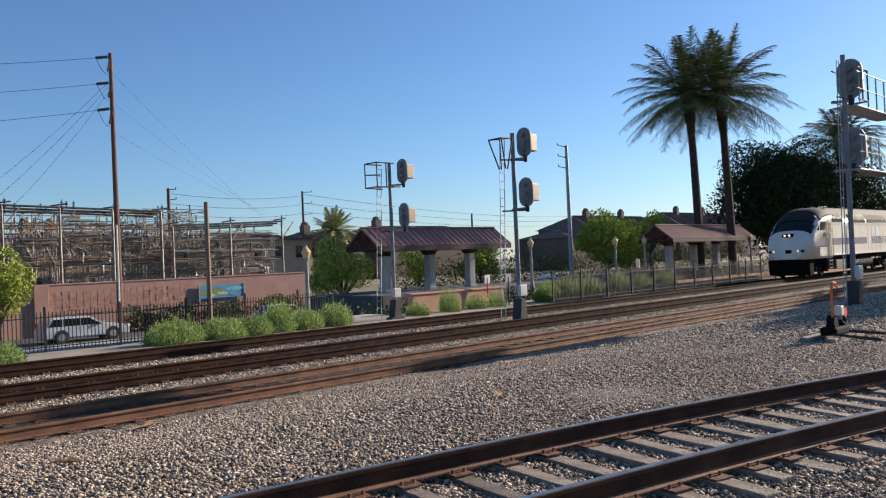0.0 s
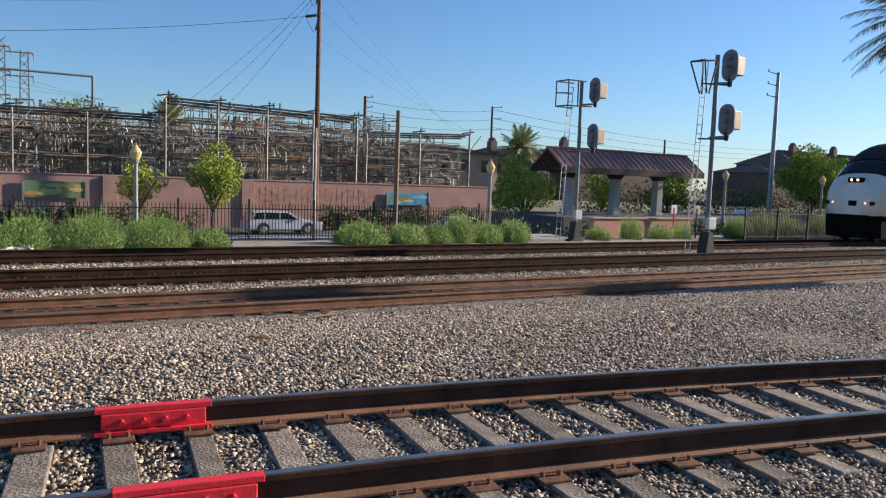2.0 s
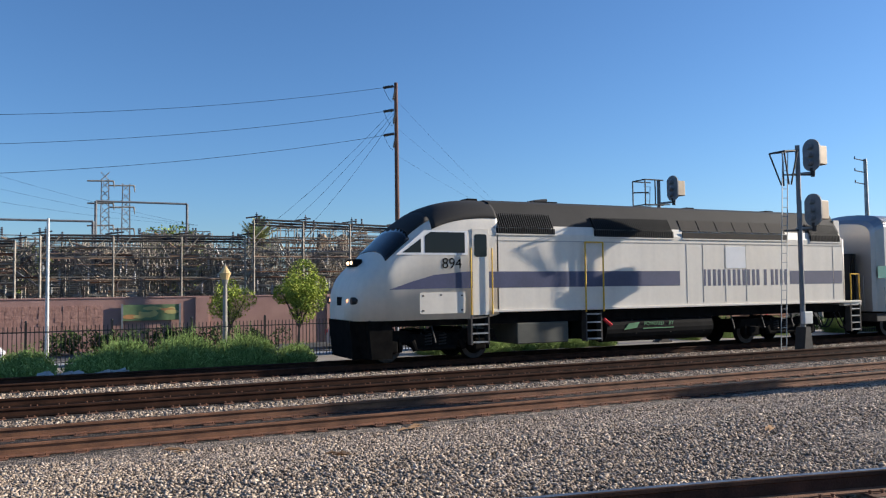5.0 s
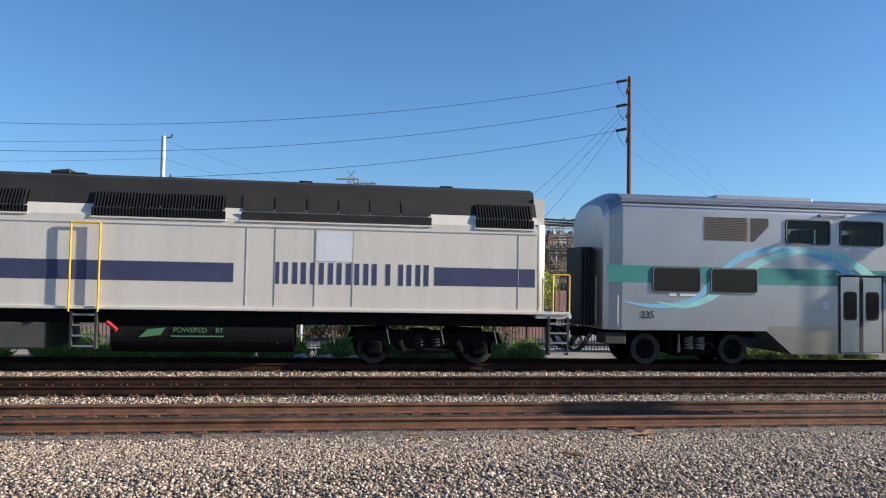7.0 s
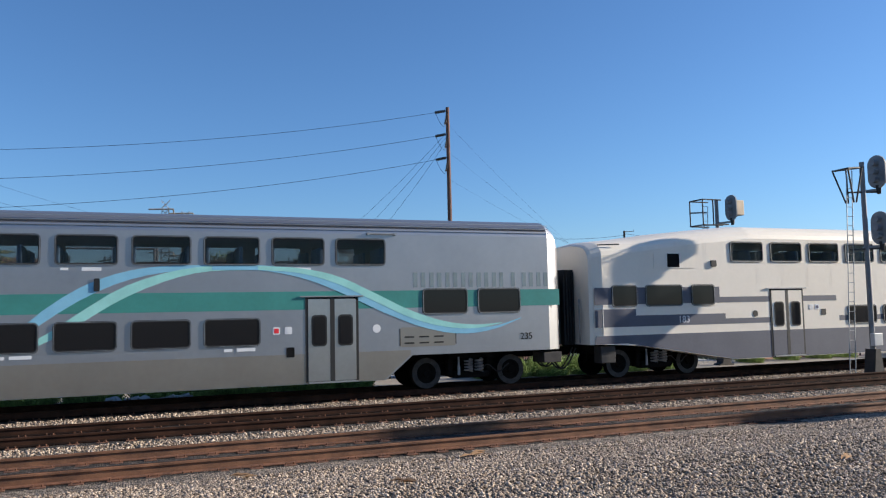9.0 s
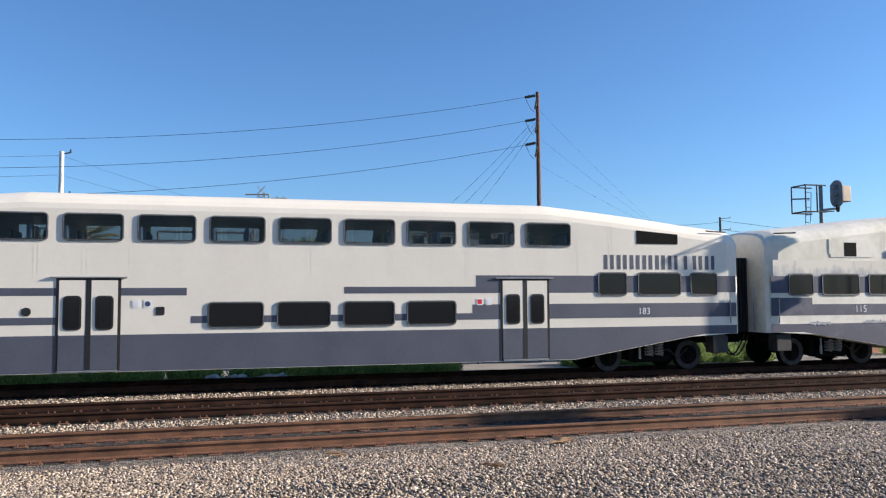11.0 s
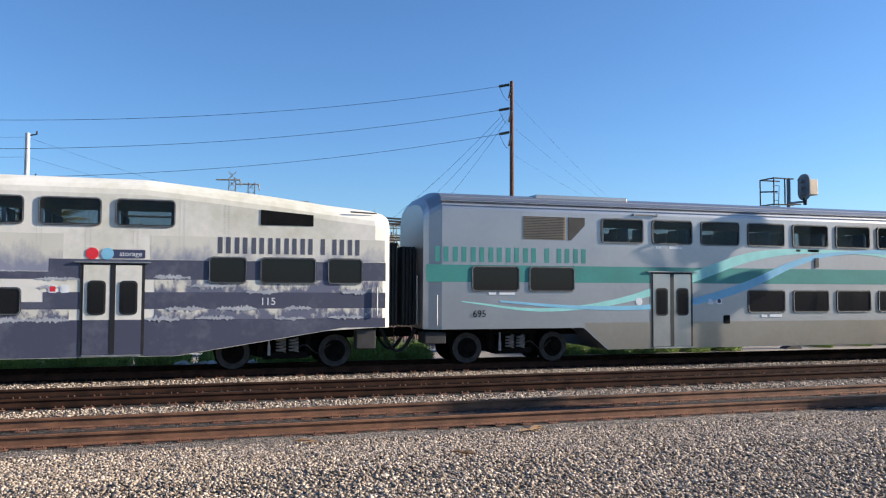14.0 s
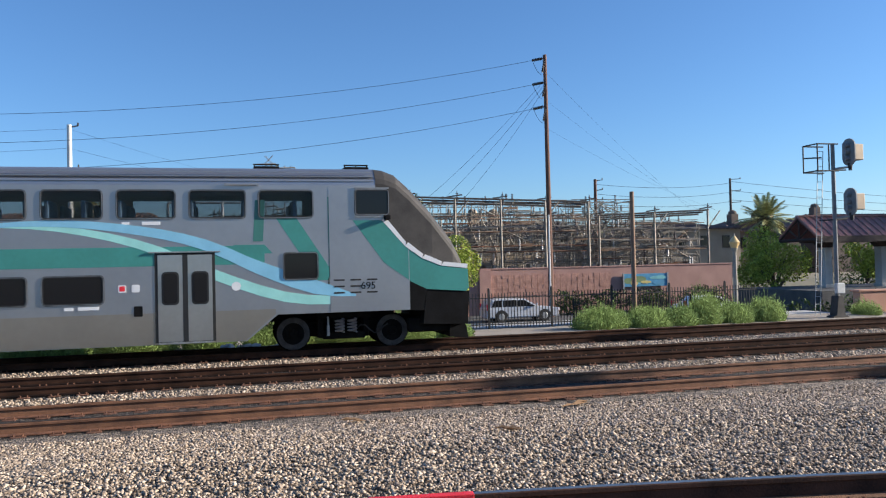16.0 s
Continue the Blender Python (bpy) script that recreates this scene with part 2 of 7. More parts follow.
FENCEBLACK = mat("black_iron_fence", (0.012, 0.011, 0.011), (0.008, 0.008, 0.008), 0.6)
POLEWOOD = mat("creosoted_pole_wood", (0.19, 0.095, 0.062), (0.085, 0.045, 0.033), 0.85, scale=4, fine=40, bump=0.4, streak=True)
POSTWOOD = mat("weathered_post_wood", (0.30, 0.20, 0.13), (0.16, 0.10, 0.07), 0.85, scale=4, fine=40, streak=True)
WHITEMETAL = mat("pale_grey_pole", (0.60, 0.60, 0.58), (0.46, 0.46, 0.45), 0.5, 0.1, scale=3)
WALLSMOOTH = mat("rose_stucco_wall", (0.42, 0.25, 0.205), (0.33, 0.19, 0.16), 0.9, scale=0.8, fine=20, bump=0.2)
WALLROUGH = mat("split_face_block", (0.48, 0.27, 0.21), (0.30, 0.165, 0.13), 0.95, scale=2.5, fine=9, bump=1.0, bscale=6)
PEACH = mat("salmon_plinth_render", (0.52, 0.285, 0.20), (0.42, 0.225, 0.16), 0.9, scale=1.2, fine=20, bump=0.2)
CONCRETE = mat("pale_concrete", (0.46, 0.44, 0.41), (0.35, 0.335, 0.31), 0.85, scale=1.5, fine=30, bump=0.2)
LAMPPOST = mat("cast_stone_lamp_post", (0.34, 0.315, 0.27), (0.25, 0.235, 0.2), 0.7, scale=4)
LAMPGLASS = mat("frosted_amber_globe", (0.72, 0.52, 0.24), (0.62, 0.44, 0.2), 0.3)
ROOFRED = mat("maroon_metal_roof", (0.27, 0.115, 0.095), (0.17, 0.08, 0.07), 0.5, 0.1, scale=1.5, fine=14)
ROOFSEAM = mat("pale_roof_seam", (0.38, 0.24, 0.20), (0.28, 0.16, 0.13), 0.5, 0.1)
DARKWOOD = mat("dark_brown_timber", (0.055, 0.035, 0.028), (0.03, 0.02, 0.017), 0.8)
BROWNSTUCCO = mat("brown_stucco", (0.15, 0.115, 0.095), (0.10, 0.078, 0.065), 0.9, scale=0.7, fine=12)
STUCCO = mat("ochre_stucco", (0.40, 0.30, 0.19), (0.32, 0.24, 0.15), 0.9, scale=0.7, fine=12)
TANSTUCCO = mat("tan_stucco", (0.36, 0.30, 0.23), (0.28, 0.235, 0.18), 0.9, scale=0.7, fine=12)
CLAYTILE = mat("clay_roof_tile", (0.20, 0.12, 0.09), (0.12, 0.075, 0.058), 0.85, scale=2, fine=15, rand=0.2)
LEAFBRIGHT = mat("sunny_green_leaf", (0.40, 0.44, 0.075), (0.20, 0.26, 0.045), 0.85, scale=2, rand=0.35, spec=0.15)
LEAFGREEN = mat("mid_green_leaf", (0.25, 0.31, 0.06), (0.13, 0.18, 0.035), 0.85, scale=2, rand=0.35, spec=0.15)
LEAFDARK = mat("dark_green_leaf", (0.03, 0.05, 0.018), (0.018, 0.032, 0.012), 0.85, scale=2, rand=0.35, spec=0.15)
HEDGEGREEN = mat("shaded_hedge_green", (0.085, 0.12, 0.04), (0.04, 0.062, 0.02), 0.85, scale=2, rand=0.35, spec=0.15)
GRASSGREEN = mat("feathery_weed_green", (0.31, 0.41, 0.125), (0.17, 0.25, 0.07), 0.85, scale=2, rand=0.35, spec=0.15)
PALMGREEN = mat("palm_frond_green", (0.21, 0.22, 0.085), (0.10, 0.115, 0.043), 0.85, scale=2, rand=0.3, spec=0.15)
PALMLIGHT = mat("sunlit_fan_palm_green", (0.42, 0.42, 0.2), (0.24, 0.25, 0.11), 0.85, scale=2, rand=0.3, spec=0.15)
PALMDRY = mat("dry_palm_thatch", (0.16, 0.115, 0.06), (0.10, 0.07, 0.04), 0.85, rand=0.3)
BARK = mat("grey_brown_bark", (0.13, 0.095, 0.07), (0.07, 0.05, 0.037), 0.9, scale=5, fine=30, bump=0.5)
PALMBARK = mat("ringed_palm_bark", (0.06, 0.043, 0.033), (0.03, 0.022, 0.018), 0.95, scale=4, fine=30, bump=0.6)
LATTICE = mat("galvanised_lattice", (0.34, 0.30, 0.245), (0.13, 0.115, 0.095), 0.6, 0.3, scale=1.5, fine=10, rand=0.35)
PORCELAIN = mat("brown_porcelain", (0.05, 0.03, 0.028), (0.03, 0.02, 0.018), 0.3)
WHITECAR = mat("white_car_paint", (0.75, 0.76, 0.78), (0.70, 0.71, 0.73), 0.25)
SILVERCAR = mat("silver_white_car_paint", (0.66, 0.68, 0.72), (0.58, 0.6, 0.64), 0.25, 0.2)
TYRE = mat("tyre_rubber", (0.02, 0.02, 0.02), (0.014, 0.014, 0.014), 0.8)
ORANGE = mat("orange_paint", (0.65, 0.17, 0.04), (0.5, 0.13, 0.03), 0.6)


# ------------------------------------------------------------------ mesh helpers
def link(name, bm, material, parent=None, label=""):
    me = bpy.data.meshes.new(name)
    bm.to_mesh(me)
    bm.free()
    for m in material if isinstance(material, (list, tuple)) else [material]:
        me.materials.append(m)
    ob = new(name, me)
    if parent:
        ob.parent = parent
    if label:
        ob["label"] = label
    return ob


def part(name, bm, material, parent, label=""):
    return link(name, bm, material, parent, label)


def thing(name, label, category, x=0, y=0, z=0, rz=0, group="", kind=""):
    ob = new(name)
    ob.matrix_basis = pose(x, y, z, 0, 0, rz)
    return tagged(ob, label, category, group, kind)


def box(bm, x0, x1, y0, y1, z0, z1, bevel=0.0, mi=0):
    r = bmesh.ops.create_cube(bm, size=1.0)
    vs = r["verts"]
    for v in vs:
        v.co = Vector((x0 + (v.co.x + 0.5) * (x1 - x0), y0 + (v.co.y + 0.5) * (y1 - y0), z0 + (v.co.z + 0.5) * (z1 - z0)))
    fs = {f for v in vs for f in v.link_faces}
    for f in fs:
        f.material_index = mi
    if bevel:
        es = list({e for v in vs for e in v.link_edges})
        bmesh.ops.bevel(bm, geom=es, offset=bevel, segments=2, affect="EDGES", profile=0.5)
    return bm


def bar(bm, a, b, r0, r1=None, seg=6):
    """A tapered round bar from a to b."""
    a, b = Vector(a), Vector(b)
    r1 = r0 if r1 is None else r1
    d = b - a
    if d.length < 1e-6:
        return bm
    m = Matrix.Translation((a + b) / 2) @ d.to_track_quat("Z", "Y").to_matrix().to_4x4()
    bmesh.ops.create_cone(bm, cap_ends=True, segments=seg, radius1=r0, radius2=r1, depth=d.length, matrix=m)
    return bm


def ball(bm, c, r, sub=2, s=(1, 1, 1)):
    bmesh.ops.create_icosphere(bm, subdivisions=sub, radius=r, matrix=Matrix.Translation(c) @ Matrix.Diagonal((*s, 1)))
    return bm


def prism(bm, poly, y0, y1):
    """A polygon in x-z pushed from y0 to y1."""
    a = [bm.verts.new((x, y0, z)) for x, z in poly]
    b = [bm.verts.new((x, y1, z)) for x, z in poly]
    bm.faces.new(a)
    bm.faces.new(b[::-1])
    n = len(poly)
    for i in range(n):
        bm.faces.new((a[i], b[i], b[(i + 1) % n], a[(i + 1) % n]))
    bmesh.ops.recalc_face_normals(bm, faces=bm.faces[:])
    return bm


def prism_x(bm, poly, x0, x1):
    """A polygon in y-z pushed from x0 to x1."""
    a = [bm.verts.new((x0, y, z)) for y, z in poly]
    b = [bm.verts.new((x1, y, z)) for y, z in poly]
    bm.faces.new(a)
    bm.faces.new(b[::-1])
    n = len(poly)
    for i in range(n):
        bm.faces.new((a[i], b[i], b[(i + 1) % n], a[(i + 1) % n]))
    bmesh.ops.recalc_face_normals(bm, faces=bm.faces[:])
    return bm


def rounded(x0, x1, z0, z1, r, seg=4):
    pts = []
    for cx, cz, a0 in ((x1 - r, z1 - r, 0), (x0 + r, z1 - r, 90), (x0 + r, z0 + r, 180), (x1 - r, z0 + r, 270)):
        for i in range(seg + 1):
            a = radians(a0 + 90 * i / seg)
            pts.append((cx + r * math.cos(a), cz + r * math.sin(a)))
    return pts


def loft(rings, close=True):
    bm = bmesh.new()
    vs = [[bm.verts.new(p) for p in ring] for ring in rings]
    n = len(rings[0])
    for a, b in zip(vs, vs[1:]):
        for i in range(n):
            bm.faces.new((a[i], a[(i + 1) % n], b[(i + 1) % n], b[i]))
    if close:
        bm.faces.new(vs[0][::-1])
        bm.faces.new(vs[-1])
    bmesh.ops.recalc_face_normals(bm, faces=bm.faces[:])
    return bm


def smooth(bm):
    for f in bm.faces:
        f.smooth = len(f.verts) == 4
    return bm


def words(text, size, material, parent, m, name="lettering"):
    """Lettering in the built-in font, lying in x-z, facing -y."""
    cu = bpy.data.curves.new(name, "FONT")
    cu.body, cu.size, cu.extrude, cu.align_x, cu.align_y = text, size, 0.002, "CENTER", "CENTER"
    tmp = bpy.data.objects.new("tmp", cu)
    me = bpy.data.meshes.new_from_object(tmp)
    bpy.data.objects.remove(tmp)
    me.materials.clear()
    me.materials.append(material)
    ob = new(name, me)
    ob.parent = parent
    ob.matrix_basis = m @ pose(0, 0, 0, 90, 0, 0)
    return ob


def tube(bm, pts, r, seg=6):
    """One round tube along a path."""
    pts = [Vector(p) for p in pts]
    rings = []
    for i, p in enumerate(pts):
        d = (pts[min(i + 1, len(pts) - 1)] - pts[max(i - 1, 0)]).normalized()
        u = d.cross(Vector((0.13, 0.97, 0.21))).normalized()
        v = d.cross(u)
        rings.append([bm.verts.new(p + (u * math.cos(2 * math.pi * k / seg) + v * math.sin(2 * math.pi * k / seg)) * r) for k in range(seg)])
    for a, b in zip(rings, rings[1:]):
        for k in range(seg):
            bm.faces.new((a[k], a[(k + 1) % seg], b[(k + 1) % seg], b[k]))
    bm.faces.new(rings[0][::-1])
    bm.faces.new(rings[-1])
    bmesh.ops.recalc_face_normals(bm, faces=bm.faces[:])
    return bm


# ------------------------------------------------------------------ ground
PROFILE = [(-400, 0.235), (-3, 0.235), (6.6, 0.235), (8.4, 0.18), (11.2, -0.14), (12.0, -0.19), (23.4, -0.19), (24.6, -0.3), (27.0, -0.32), (29.2, -0.34), (31.5, -1.7), (34.0, -1.75), (58.0, -1.75), (62.0, 0.0), (120, 0.0), (400, 0.0), (4500, 0.0)]


def ground_z(y):
    for (y0, z0), (y1, z1) in zip(PROFILE, PROFILE[1:]):
        if y0 <= y <= y1:
            return z0 + (z1 - z0) * (y - y0) / (y1 - y0)
    return 0.0


def build_ground():
    bm = bmesh.new()
    ys = sorted({p[0] for p in PROFILE} | set(np.linspace(-2, 12, 29)) | set(np.linspace(12.4, 30, 30)))
    xs = [-3000, -600, -100, -40, *np.linspace(-20, 60, 81), 90, 150, 400, 3000]
    grid = []
    for y in ys:
        row = []
        for x in xs:
            dz = 0.035 * noise.noise(Vector((x * 0.6, y * 0.6, 3.1))) if -20 < x < 60 and -2 < y < 29 else 0
            row.append(bm.verts.new((x, y, ground_z(y) + dz)))
        grid.append(row)
    for i in range(len(ys) - 1):
        yc = (ys[i] + ys[i + 1]) / 2
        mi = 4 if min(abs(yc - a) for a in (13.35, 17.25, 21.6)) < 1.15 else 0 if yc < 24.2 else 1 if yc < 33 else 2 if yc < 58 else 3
        for j in range(len(xs) - 1):
            f = bm.faces.new((grid[i][j], grid[i][j + 1], grid[i + 1][j + 1], grid[i + 1][j]))
            f.material_index = mi
            f.smooth = True
    ob = link("ground", bm, [BALLAST, DIRT, ASPHALT, FARGROUND, TRACKBED])
    tagged(ob, "grey ballast, sandy verge, sunken asphalt street and dry land", "ground", kind="structure")


build_ground()


def ballast_stones():
    """Loose crushed stone on the ballast, densest where it is passed nearest."""
    rng = np.random.default_rng(5)
    base = np.array([(1, 0, 0), (-1, 0, 0), (0, 1, 0), (0, -1, 0), (0, 0, 1), (0, 0, -1)], float)
    tri = np.array([(0, 2, 4), (2, 1, 4), (1, 3, 4), (3, 0, 4), (2, 0, 5), (1, 2, 5), (3, 1, 5), (0, 3, 5)])
    pts = []
    for x0, x1, y0, y1, per, size in ((-7, 16, 1.5, 7.0, 780, 0.0235), (-8, 16, 7.0, 11.9, 620, 0.026), (16, 40, 2.5, 11.9, 120, 0.038), (-12, 34, 14.6, 16.1, 260, 0.033), (-12, 34, 18.5, 20.4, 200, 0.035), (-12, 30, 23, 25.5, 70, 0.038)):
        n = int((x1 - x0) * (y1 - y0) * per)
        p = np.stack([rng.uniform(x0, x1, n), rng.uniform(y0, y1, n), np.zeros(n), size * rng.uniform(0.55, 1.35, n)], 1)
        pts.append(p)
    p = np.concatenate(pts)
    p[:, 2] = np.interp(p[:, 1], [a for a, _ in PROFILE], [b for _, b in PROFILE]) + 0.011
    n = len(p)
    ang = rng.uniform(0, 2 * np.pi, n)
    ca, sa = np.cos(ang), np.sin(ang)
    sc = rng.uniform(0.55, 1.3, (n, 3)) * np.array([1.1, 0.85, 0.66])
    v = base[None] * rng.uniform(0.6, 1.25, (n, 6, 1)) * sc[:, None] * p[:, 3][:, None, None]
    tilt = rng.uniform(-0.9, 0.9, n)
    ct, st = np.cos(tilt), np.sin(tilt)
    x, y, z = v[..., 0], v[..., 1], v[..., 2]
    y, z = y * ct[:, None] - z * st[:, None], y * st[:, None] + z * ct[:, None]
    x, y = x * ca[:, None] - y * sa[:, None], x * sa[:, None] + y * ca[:, None]
    v = np.stack([x + p[:, 0:1], y + p[:, 1:2], z + p[:, 2:3]], 2).reshape(-1, 3)
    f = (tri[None] + 6 * np.arange(n)[:, None, None]).reshape(-1)
    me = bpy.data.meshes.new("ballast_stones")
    me.vertices.add(len(v))
    me.vertices.foreach_set("co", v.ravel())
    me.loops.add(len(f))
    me.loops.foreach_set("vertex_index", f.astype(np.int32))
    me.polygons.add(len(f) // 3)
    me.polygons.foreach_set("loop_start", np.arange(0, len(f), 3, dtype=np.int32))
    me.update(calc_edges=True)
    me.materials.append(STONE)
    tagged(new("ballast_stones", me), "loose grey and tan crushed stone ballast between the tracks", "gravel", kind="stuff")


ballast_stones()

# ------------------------------------------------------------------ tracks
RAIL = [(-0.07, 0), (0.07, 0), (0.07, 0.012), (0.012, 0.032), (0.012, 0.125), (0.036, 0.14), (0.036, 0.17), (0.028, 0.178), (-0.028, 0.178), (-0.036, 0.17), (-0.036, 0.14), (-0.012, 0.125), (-0.012, 0.032), (-0.07, 0.012)]


def rail_mesh(path, z):
    """A rail along a path of x, y; its head's top is at z."""
    rings = []
    for i, (x, y) in enumerate(path):
        a = path[max(i - 1, 0)]
        b = path[min(i + 1, len(path) - 1)]
        d = Vector((b[0] - a[0], b[1] - a[1], 0)).normalized()
        nrm = Vector((-d.y, d.x, 0))
        rings.append([(x + nrm.x * o, y + nrm.y * o, z - 0.178 + h) for o, h in RAIL])
    bm = loft(rings)
    bm.normal_update()
    for f in bm.faces:
        c = f.calc_center_median()
        f.material_index = 1 if f.normal.z > 0.8 and c.z > z - 0.006 else 2 if c.z < z - 0.14 else 0
    return bm


def t1_y(x):
    return 5.72 - 0.105 * x - 0.0085 * x * x


GAUGE = 1.505
T1_Z = 0.48
TIE_LEN = 2.6
tie_bm = bmesh.new()
box(tie_bm, -0.115, 0.115, -TIE_LEN / 2, TIE_LEN / 2, -0.16, 0, 0.012)
tie_mesh = bpy.data.meshes.new("tie")
tie_bm.to_mesh(tie_mesh)
tie_bm.free()
tie_mesh.materials.append(TIE)
dark_tie_mesh = tie_mesh.copy()
dark_tie_mesh.materials[0] = DARKTIE
plate_bm = bmesh.new()
box(plate_bm, -0.1, 0.1, -0.19, 0.19, 0, 0.018, 0.004)
for sx, sy in ((-0.06, -0.1), (0.06, -0.1), (-0.06, 0.1), (0.06, 0.1)):
    bar(plate_bm, (sx, sy, 0.015), (sx, sy, 0.05), 0.012, 0.016, 6)
plate_mesh = bpy.data.meshes.new("tie_plate")
plate_bm.to_mesh(plate_mesh)
plate_bm.free()
plate_mesh.materials.append(RUST)


def place_tie(track, x, y, z, turn, rng, mesh):
    tie = new("tie", mesh)
    tie.parent = track
    tie.matrix_basis = pose(x, y + rng.uniform(-0.06, 0.06), z - 0.196 + rng.uniform(-0.014, 0.004), rng.uniform(-0.4, 0.4), rng.uniform(-2.5, 2.5), turn + rng.uniform(-2.5, 2.5)) @ Matrix.Diagonal((rng.uniform(0.62, 1.0), rng.uniform(0.92, 1.03), 1, 1))
    for s in (-1, 1):
        pl = new("tie_plate", plate_mesh)
        pl.parent = track
        o = Vector((-math.sin(radians(turn)), math.cos(radians(turn)), 0)) * s * GAUGE / 2
        pl.matrix_basis = pose(x + o.x, y + o.y, z - 0.196, 0, 0, turn)


def near_track():
    track = thing("railway_track", "rusty siding track on weathered wooden ties in ballast", "track", group="railway tracks", kind="structure")
    rng = random.Random(3)
    xs = [-9 + 0.5 * i for i in range(84)]
    far, near = [], []
    for x in xs:
        y = t1_y(x)
        s = -0.105 - 0.017 * x
        n = Vector((-s, 1)).normalized()
        far.append((x, y))
        near.append((x - n.x * GAUGE, y - n.y * GAUGE))
    part("rail", rail_mesh(far, T1_Z), [SIDINGRAIL, RAILTOP, RAILSIDE], track)
    part("rail", rail_mesh(near, T1_Z), [SIDINGRAIL, RAILTOP, RAILSIDE], track)
    x = -5.0
    while x < 24:
        s = -0.105 - 0.017 * x
        n = Vector((-s, 1)).normalized()
        c = (x - n.x * GAUGE / 2, t1_y(x) - n.y * GAUGE / 2)
        place_tie(track, c[0], c[1], T1_Z, math.degrees(math.atan(s)), rng, tie_mesh)
        x += 0.5 + rng.uniform(-0.03, 0.03)
    # red painted joints, one on each rail, with four bolts
    for bx, line in ((1.2, 0), (1.27, 1)):
        s = -0.105 - 0.017 * bx
        n = Vector((-s, 1)).normalized()
        bm = bmesh.new()
        box(bm, -0.34, 0.34, -0.05, -0.012, 0.03, 0.14, 0.008)
        box(bm, -0.38, 0.38, -0.078, 0.078, 0.001, 0.03, 0.004)
        box(bm, -0.38, 0.38, -0.04, 0.04, 0.142, 0.181, 0.006)
        for i in range(4):
            bar(bm, (-0.21 + 0.14 * i, -0.045, 0.085), (-0.21 + 0.14 * i, -0.085, 0.085), 0.022, 0.018, 6)
        j = part("rail_joint", bm, REDPAINT, track, "red painted bolted rail joint")
        j.matrix_basis = pose(bx - n.x * GAUGE * line, t1_y(bx) - n.y * GAUGE * line, T1_Z - 0.178, 0, 0, math.degrees(math.atan(s)))


def main_track(yc, label):
    track = thing("railway_track", label, "track", group="railway tracks", kind="structure")
    rng = random.Random(int(yc * 10))
    for y in (yc - GAUGE / 2, yc + GAUGE / 2):
        # Rails beyond the first track get darker colours that carry their shade.
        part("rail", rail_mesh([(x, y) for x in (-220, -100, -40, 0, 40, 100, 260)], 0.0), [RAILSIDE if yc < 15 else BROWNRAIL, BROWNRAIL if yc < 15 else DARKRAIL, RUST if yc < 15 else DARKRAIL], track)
    x = -14.0
    while x < 36:
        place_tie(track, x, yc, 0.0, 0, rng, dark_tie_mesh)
        x += 0.5 + rng.uniform(-0.03, 0.03)


near_track()
main_track(13.35, "rusty main line track on ballast")
main_track(17.25, "rusty middle main line track on ballast")
main_track(21.6, "main line track on which the train runs")
TRACK_Y, SIDE = 21.6, 1.5

# ------------------------------------------------------------------ train
TRAIN = [(0, 73.5), (1.5, 60.3), (3.5, 41.6), (4.5, 32.7), (7, 7.63), (8, -2.86), (8.5, -7.92), (9, -13.28), (10, -24.76), (12.5, -54.0), (13, -59.88), (13.5, -65.65), (14.5, -78.4), (15, -84.8), (16, -97.16)]


def train_at(t):
    """Where the front of the first coach stands, by a smooth curve through the rows."""
    T, X = [r[0] for r in TRAIN], [r[1] for r in TRAIN]
    m = [(X[1] - X[0]) / (T[1] - T[0])] + [(X[i + 1] - X[i - 1]) / (T[i + 1] - T[i - 1]) for i in range(1, len(T) - 1)] + [(X[-1] - X[-2]) / (T[-1] - T[-2])]
    i = max(0, min(len(T) - 2, sum(t >= a for a in T) - 1))
    h = T[i + 1] - T[i]
    s = (t - T[i]) / h
    return (2 * s ** 3 - 3 * s * s + 1) * X[i] + (s ** 3 - 2 * s * s + s) * h * m[i] + (3 * s * s - 2 * s ** 3) * X[i + 1] + (s ** 3 - s * s) * h * m[i + 1]


MOVERS = []
AXLES = []


def side_section(x, zb, zt, shoulder, w=SIDE, roof_w=0.62):
    """A car's cross-section at x: flat sides, rounded shoulders, crowned roof."""
    pts = [(x, -w, zb), (x, -w, zt - shoulder)]
    for i in range(1, 5):
        a = radians(90 * i / 5)
        pts.append((x, -w + (w * (1 - roof_w)) * (1 - math.cos(a)), zt - shoulder + (shoulder - 0.08) * math.sin(a)))
    pts += [(x, -w * roof_w, zt - 0.07), (x, -w * 0.3, zt - 0.015), (x, 0, zt)]
    return pts + [(x, -p[1], p[2]) for p in pts[-2::-1]]


